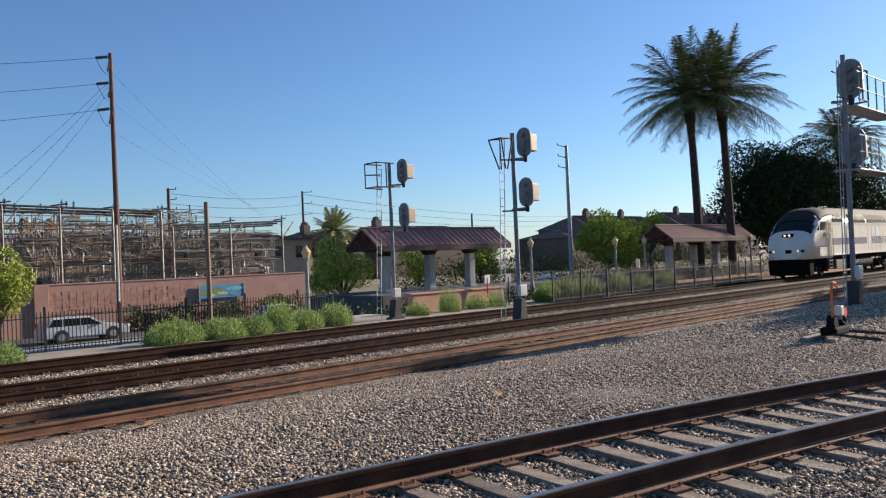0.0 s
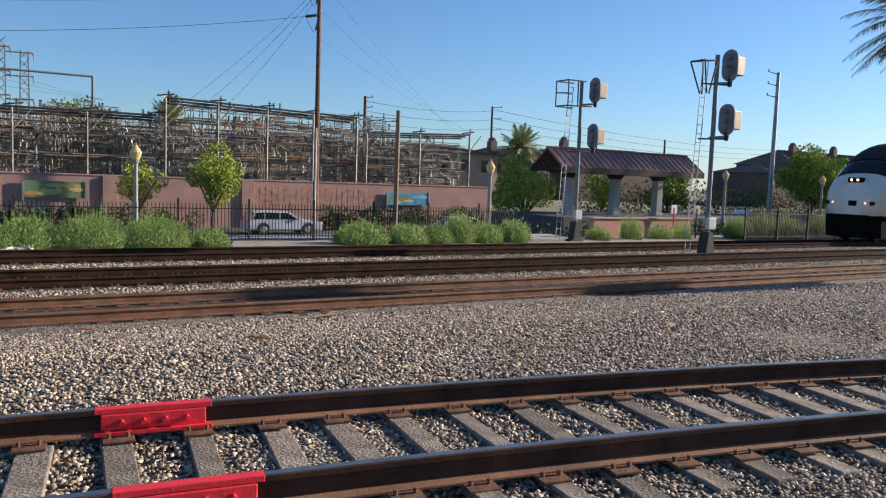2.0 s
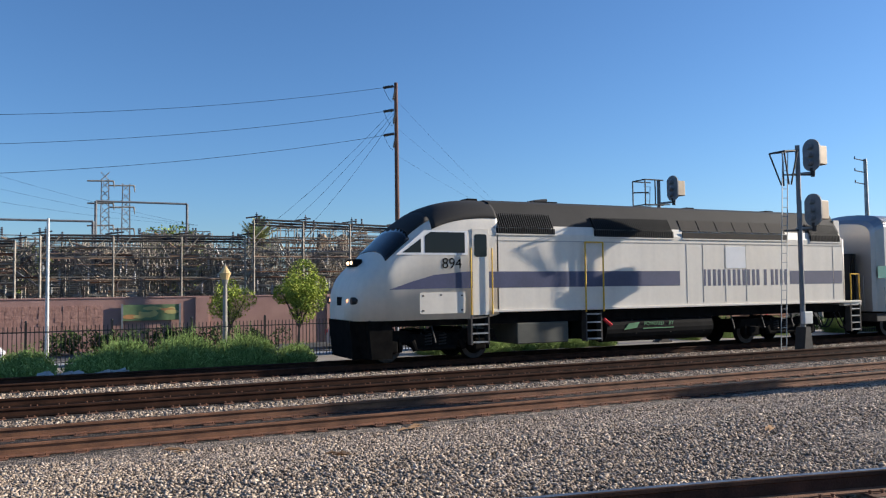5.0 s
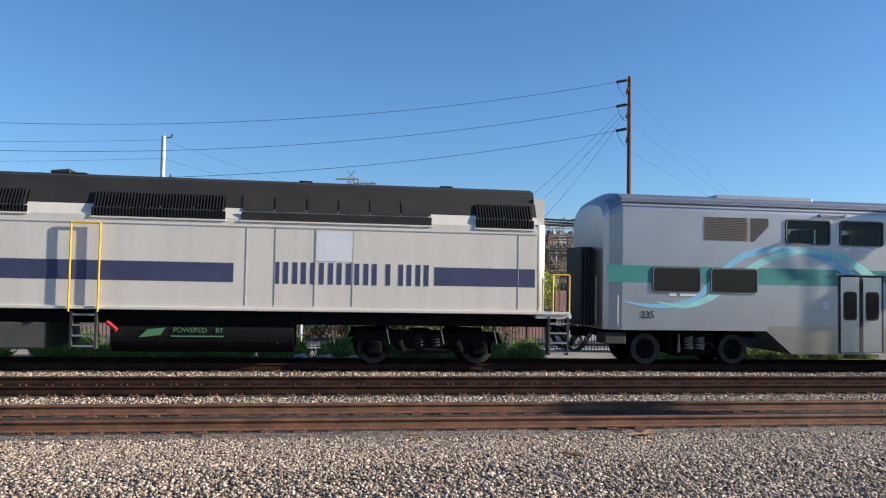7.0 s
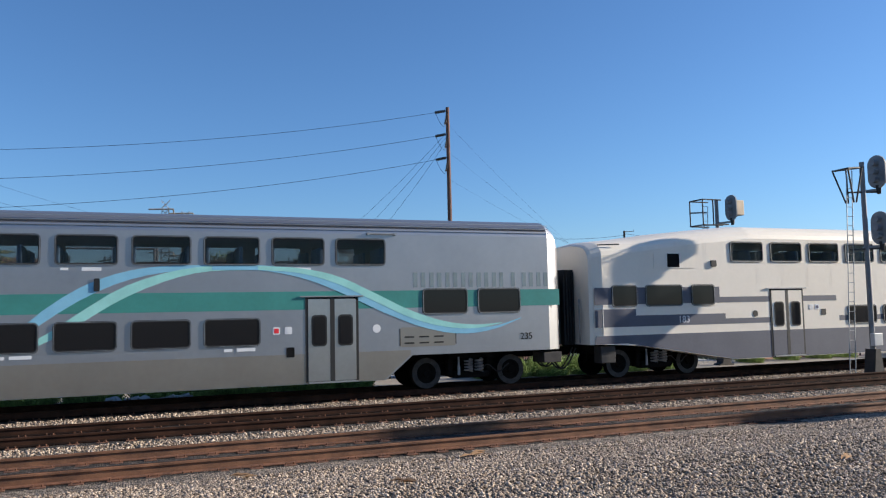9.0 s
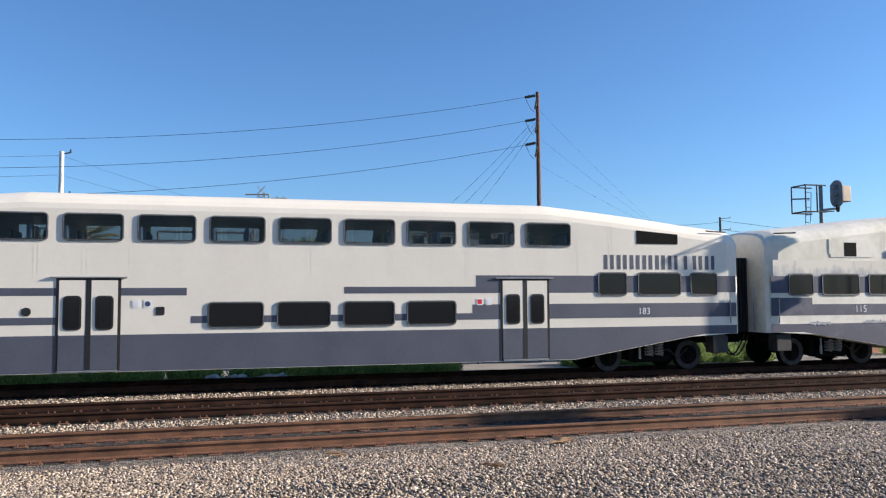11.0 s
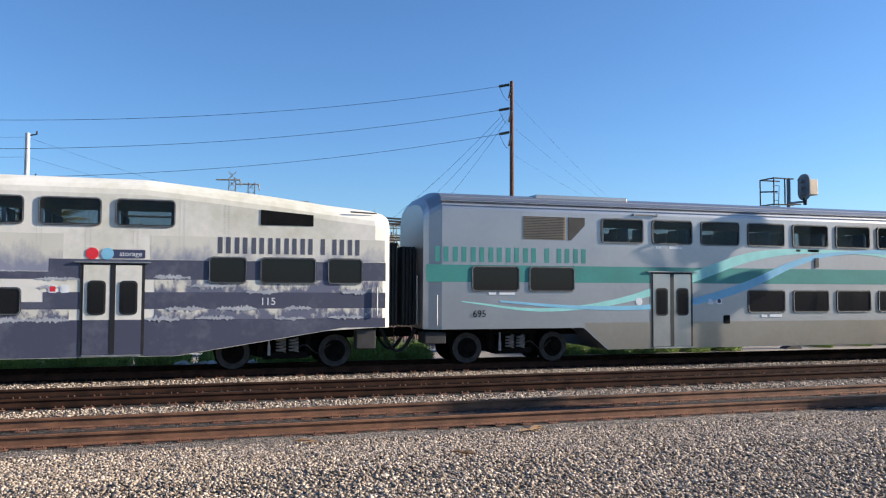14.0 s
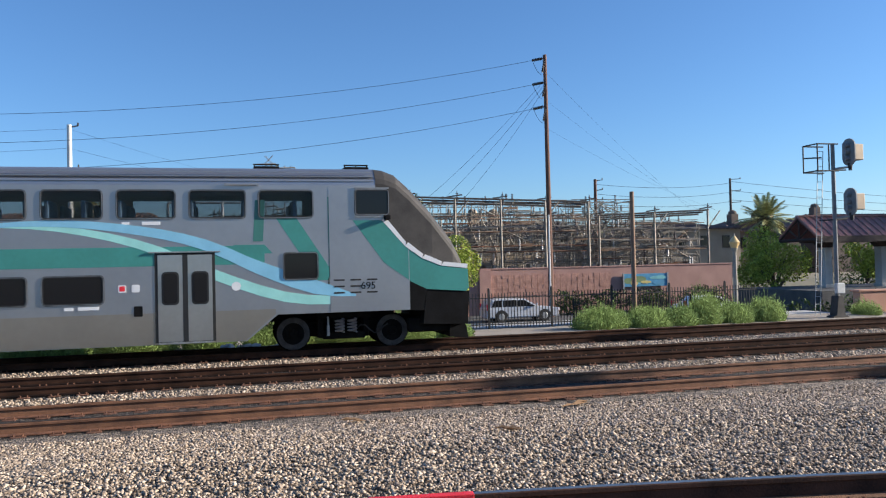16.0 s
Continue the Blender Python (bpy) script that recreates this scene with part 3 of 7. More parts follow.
def window(parent, x0, x1, z0, z1, r=0.11, y=-SIDE, name="window", frame_mat=None, pane_mat=None):
    """A gasket ring proud of the side with a recessed-looking dark pane in it."""
    bm = bmesh.new()
    outer, inner = rounded(x0, x1, z0, z1, r), rounded(x0 + 0.05, x1 - 0.05, z0 + 0.05, z1 - 0.05, max(0.02, r - 0.04))
    n = len(outer)
    rings = [[bm.verts.new((px, y + d, pz)) for px, pz in src] for src, d in ((outer, 0.01), (outer, -0.025), (inner, -0.025), (inner, -0.006))]
    for a, b in zip(rings, rings[1:]):
        for i in range(n):
            bm.faces.new((a[i], a[(i + 1) % n], b[(i + 1) % n], b[i]))
    bmesh.ops.recalc_face_normals(bm, faces=bm.faces[:])
    w = part(name, bm, frame_mat or RUBBER, parent, "dark tinted window in a black gasket")
    bm = bmesh.new()
    prism(bm, inner, y - 0.019, y + 0.004)
    part("pane", bm, pane_mat or GLASS, w)
    # thin bright rim in the gasket
    ra, rb = rounded(x0 + 0.012, x1 - 0.012, z0 + 0.012, z1 - 0.012, max(0.02, r - 0.01)), rounded(x0 + 0.024, x1 - 0.024, z0 + 0.024, z1 - 0.024, max(0.02, r - 0.02))
    bm = bmesh.new()
    rings = [[bm.verts.new((px, y + d, pz)) for px, pz in src] for src, d in ((ra, -0.024), (ra, -0.03), (rb, -0.03), (rb, -0.024))]
    for a, b in zip(rings, rings[1:]):
        for i in range(n):
            bm.faces.new((a[i], a[(i + 1) % n], b[(i + 1) % n], b[i]))
    bmesh.ops.recalc_face_normals(bm, faces=bm.faces[:])
    part("rim", bm, IRON if frame_mat else GREYMETAL, w)
    return w


def panel(parent, name, poly, material, y=-SIDE, proud=0.004, label=""):
    bm = bmesh.new()
    prism(bm, poly, y - proud, y + 0.002)
    return part(name, bm, material, parent, label)


def rect(x0, x1, z0, z1):
    return [(x0, z0), (x1, z0), (x1, z1), (x0, z1)]


def ribbon(parent, name, curve, material, proud=0.006, y=-SIDE):
    """A painted band: rows of x, centre height, width."""
    bm = bmesh.new()
    top, bot = [], []
    n = 40
    xs = [c[0] for c in curve]
    k = np.linspace(xs[0], xs[-1], n)

    def smooth(col):
        v = [c[col] for c in curve]
        m = np.gradient(v, xs)
        out = []
        for q in k:
            i = min(len(xs) - 2, max(0, int(np.searchsorted(xs, q, "right") - 1)))
            h = xs[i + 1] - xs[i]
            s = (q - xs[i]) / h
            out.append((2 * s ** 3 - 3 * s * s + 1) * v[i] + (s ** 3 - 2 * s * s + s) * h * m[i] + (3 * s * s - 2 * s ** 3) * v[i + 1] + (s ** 3 - s * s) * h * m[i + 1])
        return np.array(out)

    zc, wd = smooth(1), np.maximum(smooth(2), 0.01)
    for x, z, w in zip(k, zc, wd):
        top.append(bm.verts.new((x, y - proud, z + w / 2)))
        bot.append(bm.verts.new((x, y - proud, z - w / 2)))
    tb = [bm.verts.new((v.co.x, y + 0.002, v.co.z)) for v in top]
    bb = [bm.verts.new((v.co.x, y + 0.002, v.co.z)) for v in bot]
    for i in range(n - 1):
        bm.faces.new((bot[i], bot[i + 1], top[i + 1], top[i]))
        bm.faces.new((top[i], top[i + 1], tb[i + 1], tb[i]))
        bm.faces.new((bb[i], bb[i + 1], bot[i + 1], bot[i]))
    bm.normal_update()
    return part(name, bm, material, parent)


def open_windows(bm, holes):
    """Cut window openings through both flat sides of a car body."""
    for sgn in (-1, 1):
        for x0, x1, z0, z1 in holes:
            for co, no in (((x0, 0, 0), (1, 0, 0)), ((x1, 0, 0), (1, 0, 0)), ((0, 0, z0), (0, 0, 1)), ((0, 0, z1), (0, 0, 1))):
                fs = [f for f in bm.faces if all(abs(v.co.y - sgn * SIDE) < 1e-4 for v in f.verts) and min(v.co.x for v in f.verts) < x1 and max(v.co.x for v in f.verts) > x0 and min(v.co.z for v in f.verts) < z1 and max(v.co.z for v in f.verts) > z0]
                geom = list({e for f in fs for e in f.edges}) + list({v for f in fs for v in f.verts}) + fs
                bmesh.ops.bisect_plane(bm, geom=geom, plane_co=co, plane_no=no)
            gone = []
            for f in bm.faces:
                c = f.calc_center_median()
                if abs(c.y - sgn * SIDE) < 1e-4 and x0 < c.x < x1 and z0 < c.z < z1 and all(x0 - 1e-3 < v.co.x < x1 + 1e-3 and z0 - 1e-3 < v.co.z < z1 + 1e-3 for v in f.verts):
                    gone.append(f)
            bmesh.ops.delete(bm, geom=gone, context="FACES")
    return bm


seat_bm = bmesh.new()
box(seat_bm, -0.05, 0.42, -0.5, 0.5, 0.36, 0.46, 0.03)
box(seat_bm, -0.12, -0.02, -0.5, -0.02, 0.4, 1.12, 0.03)
box(seat_bm, -0.12, -0.02, 0.02, 0.5, 0.4, 1.12, 0.03)
box(seat_bm, 0.0, 0.3, -0.3, 0.3, 0, 0.36)
seat_mesh = bpy.data.meshes.new("seat")
seat_bm.to_mesh(seat_mesh)
seat_bm.free()
seat_mesh.materials.append(SEATBLUE)


def upper_deck(root, xs, z0, z1, floor):
    """The upper saloon behind the see-through windows: floor, seats facing each other, panes of the far side."""
    part("deck_floor", box(bmesh.new(), xs[0] - 0.9, xs[-1] + 0.9, -1.42, 1.42, floor - 0.06, floor), DARKMETAL, root, "dark upper deck floor")
    for k, x in enumerate(xs):
        part("far_pane", prism(bmesh.new(), rect(x - 0.64, x + 0.64, z0 + 0.04, z1 - 0.04), SIDE - 0.01, SIDE + 0.005), TINTGLASS, root)
        for sy in (-0.88, 0.88):
            for dx, rz in ((-0.55, 0), (0.55, 180)) if k % 3 else ((-0.5, 0), (0.3, 0)):
                st = new("seat", seat_mesh)
                st.parent = root
                st.matrix_basis = pose(x + dx, sy, floor, 0, 0, rz)


wheel_bm = bmesh.new()
for s in (-1, 1):
    yw = s * GAUGE / 2
    bar(wheel_bm, (0, yw + s * 0.06, 0), (0, yw - s * 0.06, 0), 0.43, 0.43, 28)
    bar(wheel_bm, (0, yw - s * 0.06, 0), (0, yw - s * 0.085, 0), 0.46, 0.46, 28)
    bar(wheel_bm, (0, yw + s * 0.058, 0), (0, yw + s * 0.068, 0), 0.425, 0.41, 28)
    bar(wheel_bm, (0, yw + s * 0.062, 0), (0, yw + s * 0.074, 0), 0.29, 0.27, 24)
    bar(wheel_bm, (0, yw + s * 0.06, 0), (0, yw + s * 0.14, 0), 0.13, 0.1, 12)
    for i in range(4):
        a = i * math.pi / 2
        bar(wheel_bm, (0.2 * math.cos(a), yw + s * 0.07, 0.2 * math.sin(a)), (0.2 * math.cos(a), yw + s * 0.085, 0.2 * math.sin(a)), 0.04, 0.04, 8)
bar(wheel_bm, (0, -0.7, 0), (0, 0.7, 0), 0.08, 0.08, 10)
wheel_bm.normal_update()
for f in wheel_bm.faces:
    r = max(math.hypot(v.co.x, v.co.z) for v in f.verts)
    if 0.4 < r < 0.428 and abs(f.calc_center_median().y) > GAUGE / 2 + 0.04:
        f.material_index = 1
wheel_mesh = bpy.data.meshes.new("wheelset")
wheel_bm.to_mesh(wheel_mesh)
wheel_bm.free()
wheel_mesh.materials.append(UNDER)
wheel_mesh.materials.append(WHEELRIM)


def bogie(parent, xc, half=1.29, cast=True):
    """A truck: frames, axle boxes, coil springs, bolster, two wheelsets."""
    bm = bmesh.new()
    for s in (-1, 1):
        if cast:
            # inboard frame: the wheel discs stay in view
            y0, y1 = sorted((s * 0.5, s * 0.62))
            prism(bm, [(-half - 0.3, 0.45), (-half - 0.25, 0.68), (half + 0.25, 0.68), (half + 0.3, 0.45), (0.6, 0.3), (-0.6, 0.3)], y0, y1)
            box(bm, -0.55, 0.55, *sorted((s * 0.6, s * 0.98)), 0.26, 0.44, 0.03)
            box(bm, -0.7, 0.7, *sorted((s * 0.6, s * 1.02)), 0.8, 0.95, 0.02)
            for sx in (-0.68, 0.5):
                box(bm, sx, sx + 0.16, *sorted((s * 0.62, s * 0.9)), 0.3, 0.85, 0.03)
        else:
            y0, y1 = sorted((s * 0.98, s * 1.1))
            prism(bm, [(-half - 0.6, 0.55), (-half - 0.5, 0.86), (-half + 0.5, 0.9), (-0.7, 0.78), (0.7, 0.78), (half - 0.5, 0.9), (half + 0.5, 0.86), (half + 0.6, 0.55), (half + 0.3, 0.62), (half - 0.3, 0.62), (0.75, 0.42), (-0.75, 0.42), (-half + 0.3, 0.62), (-half - 0.3, 0.62)], y0, y1)
            for ax in (-half, half):
                box(bm, ax - 0.2, ax + 0.2, *sorted((s * 1.0, s * 1.22)), 0.28, 0.62, 0.06)
                box(bm, ax - 0.34, ax - 0.26, *sorted((s * 1.0, s * 1.12)), 0.3, 0.7)
                box(bm, ax + 0.26, ax + 0.34, *sorted((s * 1.0, s * 1.12)), 0.3, 0.7)
                bar(bm, (ax * 0.55, s * 1.15, 0.62), (ax * 0.55 + 0.12, s * 1.15, 0.35), 0.1, 0.09, 10)
            bar(bm, (-0.6, s * 1.14, 0.38), (0.6, s * 1.14, 0.38), 0.06, 0.06, 8)
    box(bm, -0.25, 0.25, -0.95, 0.95, 0.5, 0.85)
    box(bm, -half - 0.2, half + 0.2, -0.5, 0.5, 0.45, 0.8)
    b = part("bogie", bm, UNDER, parent, "black oily bogie frame")
    b.matrix_basis = pose(xc, 0, 0)
    for s in (-1, 1):
        for sx in (-0.12, 0.2) if cast else (-0.22, 0.22):
            bm = tube(bmesh.new(), [(sx + 0.11 * math.cos(a), s * 1.05 + 0.11 * math.sin(a), 0.44 + 0.34 * a / 26) for a in np.linspace(0, 26, 60)], 0.026, 5)
            part("coil_spring", bm, GREYMETAL if cast else IRON, b, "grey suspension spring")
        bm = bmesh.new()
        bar(bm, (-0.42, s * 1.06, 0.36), (-0.42, s * 1.06, 0.62), 0.04)
        bar(bm, (-0.42, s * 1.06, 0.6), (-0.42, s * 1.06, 0.85), 0.025)
        part("damper", bm, GREYMETAL if cast else IRON, b, "thin grey damper")
        part("brake_pipe", tube(bmesh.new(), [(0.3 + 0.12 * k, s * 1.02, 0.5 + 0.12 * math.sin(k * 1.1)) for k in range(8)], 0.02, 5), IRON, b)
    for ax in (-half, half):
        w = new("wheelset", wheel_mesh)
        w.parent = b
        w["label"] = "steel wheelset with worn shiny tread"
        w.matrix_basis = pose(ax, 0, 0.43)
        AXLES.append((w, ax))
    return b


def underframe(parent, x0, x1, z=0.9):
    bm = bmesh.new()
    box(bm, x0, x1, -0.6, 0.6, z - 0.25, z)
    part("underframe", bm, UNDER, parent)


def coupler(parent, x, side):
    bm = bmesh.new()
    box(bm, *sorted((x, x + side * 0.45)), -0.14, 0.14, 0.72, 0.98, 0.03)
    for yy in (-0.55, -0.35, 0.4, 0.6):
        part("air_hose", tube(bmesh.new(), [(x + side * 0.48 * k / 8, yy, 0.95 - 0.6 * math.sin(math.pi * k / 16)) for k in range(9)], 0.028, 6), RUBBER, parent)
    part("coupler", bm, UNDER, parent, "black knuckle coupler")


def doors(parent, xc, z0, z1, leaf_mat, low_mat=None, low_z=None, wide=1.5, window_z=None, teal_top=False):
    """Twin sliding leaves with tall rounded windows, dark rubber between, in a raised frame."""
    d = part("door", prism(bmesh.new(), rect(xc - wide / 2 - 0.07, xc + wide / 2 + 0.07, z0 - 0.02, z1 + 0.05), -SIDE - 0.012, -SIDE + 0.002), IRON, parent, "twin sliding doors in a dark steel frame")
    wz0, wz1 = window_z
    for s in (-1, 1):
        a, b = sorted((xc + s * 0.06, xc + s * wide / 2))
        if low_mat:
            part("leaf", prism(bmesh.new(), rect(a, b, low_z, z1), -SIDE - 0.02, -SIDE), leaf_mat, d)
            part("leaf", prism(bmesh.new(), rect(a, b, z0, low_z), -SIDE - 0.02, -SIDE), low_mat, d)
        else:
            part("leaf", prism(bmesh.new(), rect(a, b, z0, z1), -SIDE - 0.02, -SIDE), leaf_mat, d)
        m = (a + b) / 2
        bm = bmesh.new()
        prism(bm, rounded(m - 0.2, m + 0.2, wz0, wz1, 0.1), -SIDE - 0.035, -SIDE)
        part("gasket", bm, RUBBER, d)
        bm = bmesh.new()
        prism(bm, rounded(m - 0.16, m + 0.16, wz0 + 0.04, wz1 - 0.04, 0.08), -SIDE - 0.039, -SIDE)
        part("pane", bm, GLASS, d)
    part("rubber_edge", prism(bmesh.new(), rect(xc - 0.06, xc + 0.06, z0, z1), -SIDE - 0.024, -SIDE), RUBBER, d)
    part("sill_plate", box(bmesh.new(), xc - wide / 2, xc + wide / 2, -SIDE - 0.08, -SIDE, z0 - 0.05, z0 - 0.012), GREYMETAL, d)
    part("drip_rail", box(bmesh.new(), xc - wide / 2 - 0.2, xc + wide / 2 + 0.2, -SIDE - 0.05, -SIDE, z1 + 0.055, z1 + 0.085), GREYMETAL, d)
    return d


def brand_bars(parent, x0, x1, z0, z1, material, y=-SIDE, proud=0.006, slots=9):
    """A brand mark as plain upright shapes of its colour."""
    w = (x1 - x0) / slots
    for i in range(slots):
        for a, b in ((0.1, 0.36), (0.58, 0.84)) if i != 6 else ((0.36, 0.62),):
            panel(parent, "brand_shape", rect(x0 + w * (i + a), x0 + w * (i + b), z0, z1), material, y, proud)


def gangway(parent, x, side, z1=3.2):
    bm = bmesh.new()
    for i in range(4):
        xx = x + side * (0.06 + 0.1 * i)
        box(bm, *sorted((xx, xx + side * 0.05)), -0.62, 0.62, 1.05, z1)
    box(bm, *sorted((x, x + side * 0.36)), -0.55, 0.55, 1.1, z1 - 0.06)
    part("gangway_bellows", bm, RUBBER, parent, "black rubber gangway bellows")
    for yy in (-0.95, 0.95):
        part("handrail", bar(bmesh.new(), (x + side * 0.08, yy, 1.1), (x + side * 0.08, yy, 2.4), 0.02), GREYMETAL, parent)


def small_signs(parent, xs, z):
    for i, x in enumerate(xs):
        c = (CLEANWHITE, NAVY, REDPAINT)[i % 3]
        panel(parent, "notice_plate", rounded(x - 0.09, x + 0.09, z - 0.09, z + 0.09, 0.03), CLEANWHITE, proud=0.008)
        panel(parent, "notice_plate", rounded(x - 0.06, x + 0.06, z - 0.06, z + 0.06, 0.055 if i % 2 else 0.015), c, proud=0.011)


ROTEM_L = 24.95
UPPER_Z, LOWER_Z = (3.36, 4.08), (1.36, 2.06)


def rotem(number, cab=False):
    L = ROTEM_L
    root = thing("cab_car" if cab else "passenger_coach", "brushed stainless bilevel cab car with teal band and blue ribbons" if cab else "brushed stainless bilevel coach with teal band and blue ribbons", "train car", 0, TRACK_Y, 0, group="train")
    zt = 4.74
    st = []
    if not cab:
        xs = [0, 0.12, 0.45, 4.55, 4.6, 5.35, 5.4, L - 5.4, L - 5.35, L - 4.6, L - 4.55, L - 0.45, L - 0.12, L]
    else:
        xs = [0, 0.12, 0.45, 4.55, 4.6, 5.35, 5.4, L - 5.4, L - 5.35, L - 4.6, L - 4.55, L - 2.1]
    for x in xs:
        e = min(x, L - x) if not cab else x
        drop = 0.35 * (1 - min(1, e / 0.45)) ** 2
        end = min(x, L - x)
        zb = 0.98 if end <= 4.6 else 0.98 - 0.62 * min(1, (end - 4.6) / 0.75)
        st.append(side_section(x, zb, zt - drop, 0.55, SIDE - 0.25 * (1 - min(1, e / 0.45)) ** 2))
    ups = [5.83 + 1.64 * i for i in range(10 if cab else 9)]
    part("body", open_windows(loft(st), [(x - 0.64, x + 0.64, UPPER_Z[0] + 0.04, UPPER_Z[1] - 0.04) for x in ups]), STEEL, root, "fluted brushed stainless steel body")
    upper_deck(root, ups, *UPPER_Z, 2.72)
    if cab:
        nose = []
        for x, z, w, zb in ((L - 2.1, zt, SIDE, 0.98), (L - 1.85, zt - 0.03, SIDE, 0.98), (L - 1.55, zt - 0.14, SIDE - 0.01, 0.98), (L - 1.2, zt - 0.45, SIDE - 0.02, 0.98), (L - 0.62, 3.68, SIDE - 0.05, 0.95), (L - 0.05, 2.95, SIDE - 0.12, 0.9), (L + 0.22, 2.45, SIDE - 0.2, 0.85), (L + 0.3, 2.1, SIDE - 0.3, 0.8), (L + 0.32, 1.5, SIDE - 0.36, 0.78)):
            nose.append(side_section(x, zb, z, min(0.5, (z - zb) * 0.35), w))
        part("nose", loft(nose), DARKMETAL, root, "dark grey raked cab nose with black windscreen")
        panel(root, "nose_side", [(L - 3.3, 0.98), (L - 1.25, 0.98), (L - 1.25, 2.6), (L - 1.9, 3.35), (L - 1.85, 4.12), (L - 3.3, 4.12)], STEEL, -SIDE, 0.008)
        panel(root, "nose_band", [(L - 2.7, 3.3), (L - 1.95, 3.3), (L - 1.27, 2.55), (L - 1.27, 1.75), (L - 1.9, 2.2)], TEAL, -SIDE, 0.012)
        for s in (-1, 1):
            part("prow_band", prism(bmesh.new(), [(L - 1.3, 1.75), (L - 0.8, 1.5), (L + 0.26, 1.42), (L + 0.34, 1.5), (L + 0.32, 2.0), (L - 0.45, 2.1), (L - 0.9, 2.3), (L - 1.3, 2.58)], *sorted((s * (SIDE - 0.34), s * (SIDE + 0.004)))), TEAL, root, "teal wrap round the nose")
        wl = bmesh.new()
        pts = [(L - 1.95, 3.3), (L - 1.35, 2.62), (L - 0.9, 2.3), (L - 0.4, 2.1), (L + 0.3, 2.02)]
        for (xa, za), (xb, zb2) in zip(pts, pts[1:]):
            prism(wl, [(xa, za), (xb, zb2), (xb + 0.02, zb2 + 0.11), (xa + 0.08, za + 0.1)], -SIDE - 0.014, -SIDE + 0.3)
        part("nose_line", wl, CLEANWHITE, root, "white line along the nose")
        window(root, 22.3, 23.2, 3.42, 4.1, 0.09, y=-SIDE - 0.014, name="cab_window")
        window(root, 20.49, 21.37, 1.82, 2.52, 0.1)
        bm = bmesh.new()
        box(bm, L - 1.2, L + 0.35, -1.0, 1.0, 0.35, 0.75, 0.05)
        prism(bm, [(L - 0.1, 0.2), (L + 0.42, 0.14), (L + 0.36, 0.5), (L - 0.1, 0.7)], -1.1, 1.1)
        part("pilot", bm, BLACK, root, "black pilot plough")
        for xx in (L - 4.8, L - 2.45):
            bm = bmesh.new()
            box(bm, xx - 0.3, xx + 0.35, -0.5, 0.2, zt - 0.02, zt + 0.05, 0.01)
            bar(bm, (xx - 0.3, -0.4, zt + 0.1), (xx + 0.35, -0.4, zt + 0.1), 0.02)
            for k in (-0.28, 0.02, 0.32):
                bar(bm, (xx + k, -0.4, zt), (xx + k, -0.4, zt + 0.1), 0.015)
            part("roof_antenna", bm, BLACK, root)
    # lower panel tinted as if reflecting ballast, teal band, ribbons
    panel(root, "lower_panel", [(5.4, 0.37), (L - 5.4, 0.37), (L - 4.65, 1.0), (L - 4.65, 1.12), (4.65, 1.12), (4.65, 1.0)], STEELGREY, proud=0.003)
    panel(root, "teal_band", rect(0.02 if not cab else 0.02, L - 0.1 if not cab else 12.2, 2.24, 2.7), TEAL, proud=0.003)
    if cab:
        panel(root, "teal_band", rect(12.2, L - 4.9, 2.24, 2.7), TEAL, proud=0.003)
        ribbon(root, "mint_ribbon", [(1.0, 1.72, 0.03), (3.26, 1.48, 0.09), (5.7, 1.72, 0.16), (8.4, 2.5, 0.32), (10.1, 3.03, 0.28), (11.3, 3.2, 0.2), (12.5, 3.25, 0.13), (13.75, 3.25, 0.1), (15.36, 3.16, 0.14), (17.38, 2.68, 0.22), (19.1, 1.9, 0.27), (20.8, 1.36, 0.25), (22.2, 1.33, 0.18), (23.4, 1.6, 0.05)], MINT, 0.006)
        ribbon(root, "blue_ribbon", [(2.1, 1.72, 0.05), (4.5, 1.55, 0.1), (6.65, 1.55, 0.14), (8.4, 1.75, 0.22), (10.4, 2.31, 0.26), (11.6, 2.8, 0.22), (12.8, 3.12, 0.14), (14.0, 3.24, 0.1), (15.37, 3.28, 0.16), (16.7, 3.16, 0.2), (18.79, 2.68, 0.28), (19.86, 2.17, 0.34), (21.6, 1.55, 0.3), (22.3, 1.4, 0.05)], AQUA, 0.009)
        deep = mat("deep_teal_paint", (0.055, 0.19, 0.16), (0.045, 0.155, 0.135), 0.4)
        for xa, za, xb, zb2, w, mm in ((20.35, 3.36, 21.35, 1.8, 0.5, TEAL), (21.62, 3.9, 21.64, 1.5, 0.46, deep), (19.84, 3.82, 19.78, 2.8, 0.24, deep), (19.3, 2.72, 19.5, 2.5, 0.75, TEAL)):
            panel(root, "teal_slash", [(xa, za), (xa + w, za), (xb + w, zb2), (xb, zb2)], mm, proud=0.004)
    else:
        ribbon(root, "blue_ribbon", [(0.5, 1.73, 0.02), (1.02, 1.64, 0.08), (1.81, 1.64, 0.14), (2.48, 1.8, 0.2), (3.15, 2.44, 0.26), (3.7, 2.92, 0.22), (4.53, 3.18, 0.17), (5.25, 3.22, 0.14), (5.97, 3.12, 0.17), (6.71, 2.82, 0.24), (7.47, 2.28, 0.28), (8.24, 1.74, 0.24), (9.01, 1.46, 0.17), (9.79, 1.35, 0.1), (10.6, 1.46, 0.14), (11.39, 2.1, 0.28), (12.2, 2.66, 0.3), (13.03, 3.04, 0.24), (13.88, 3.24, 0.17), (15.26, 3.31, 0.12)], AQUA, 0.006)
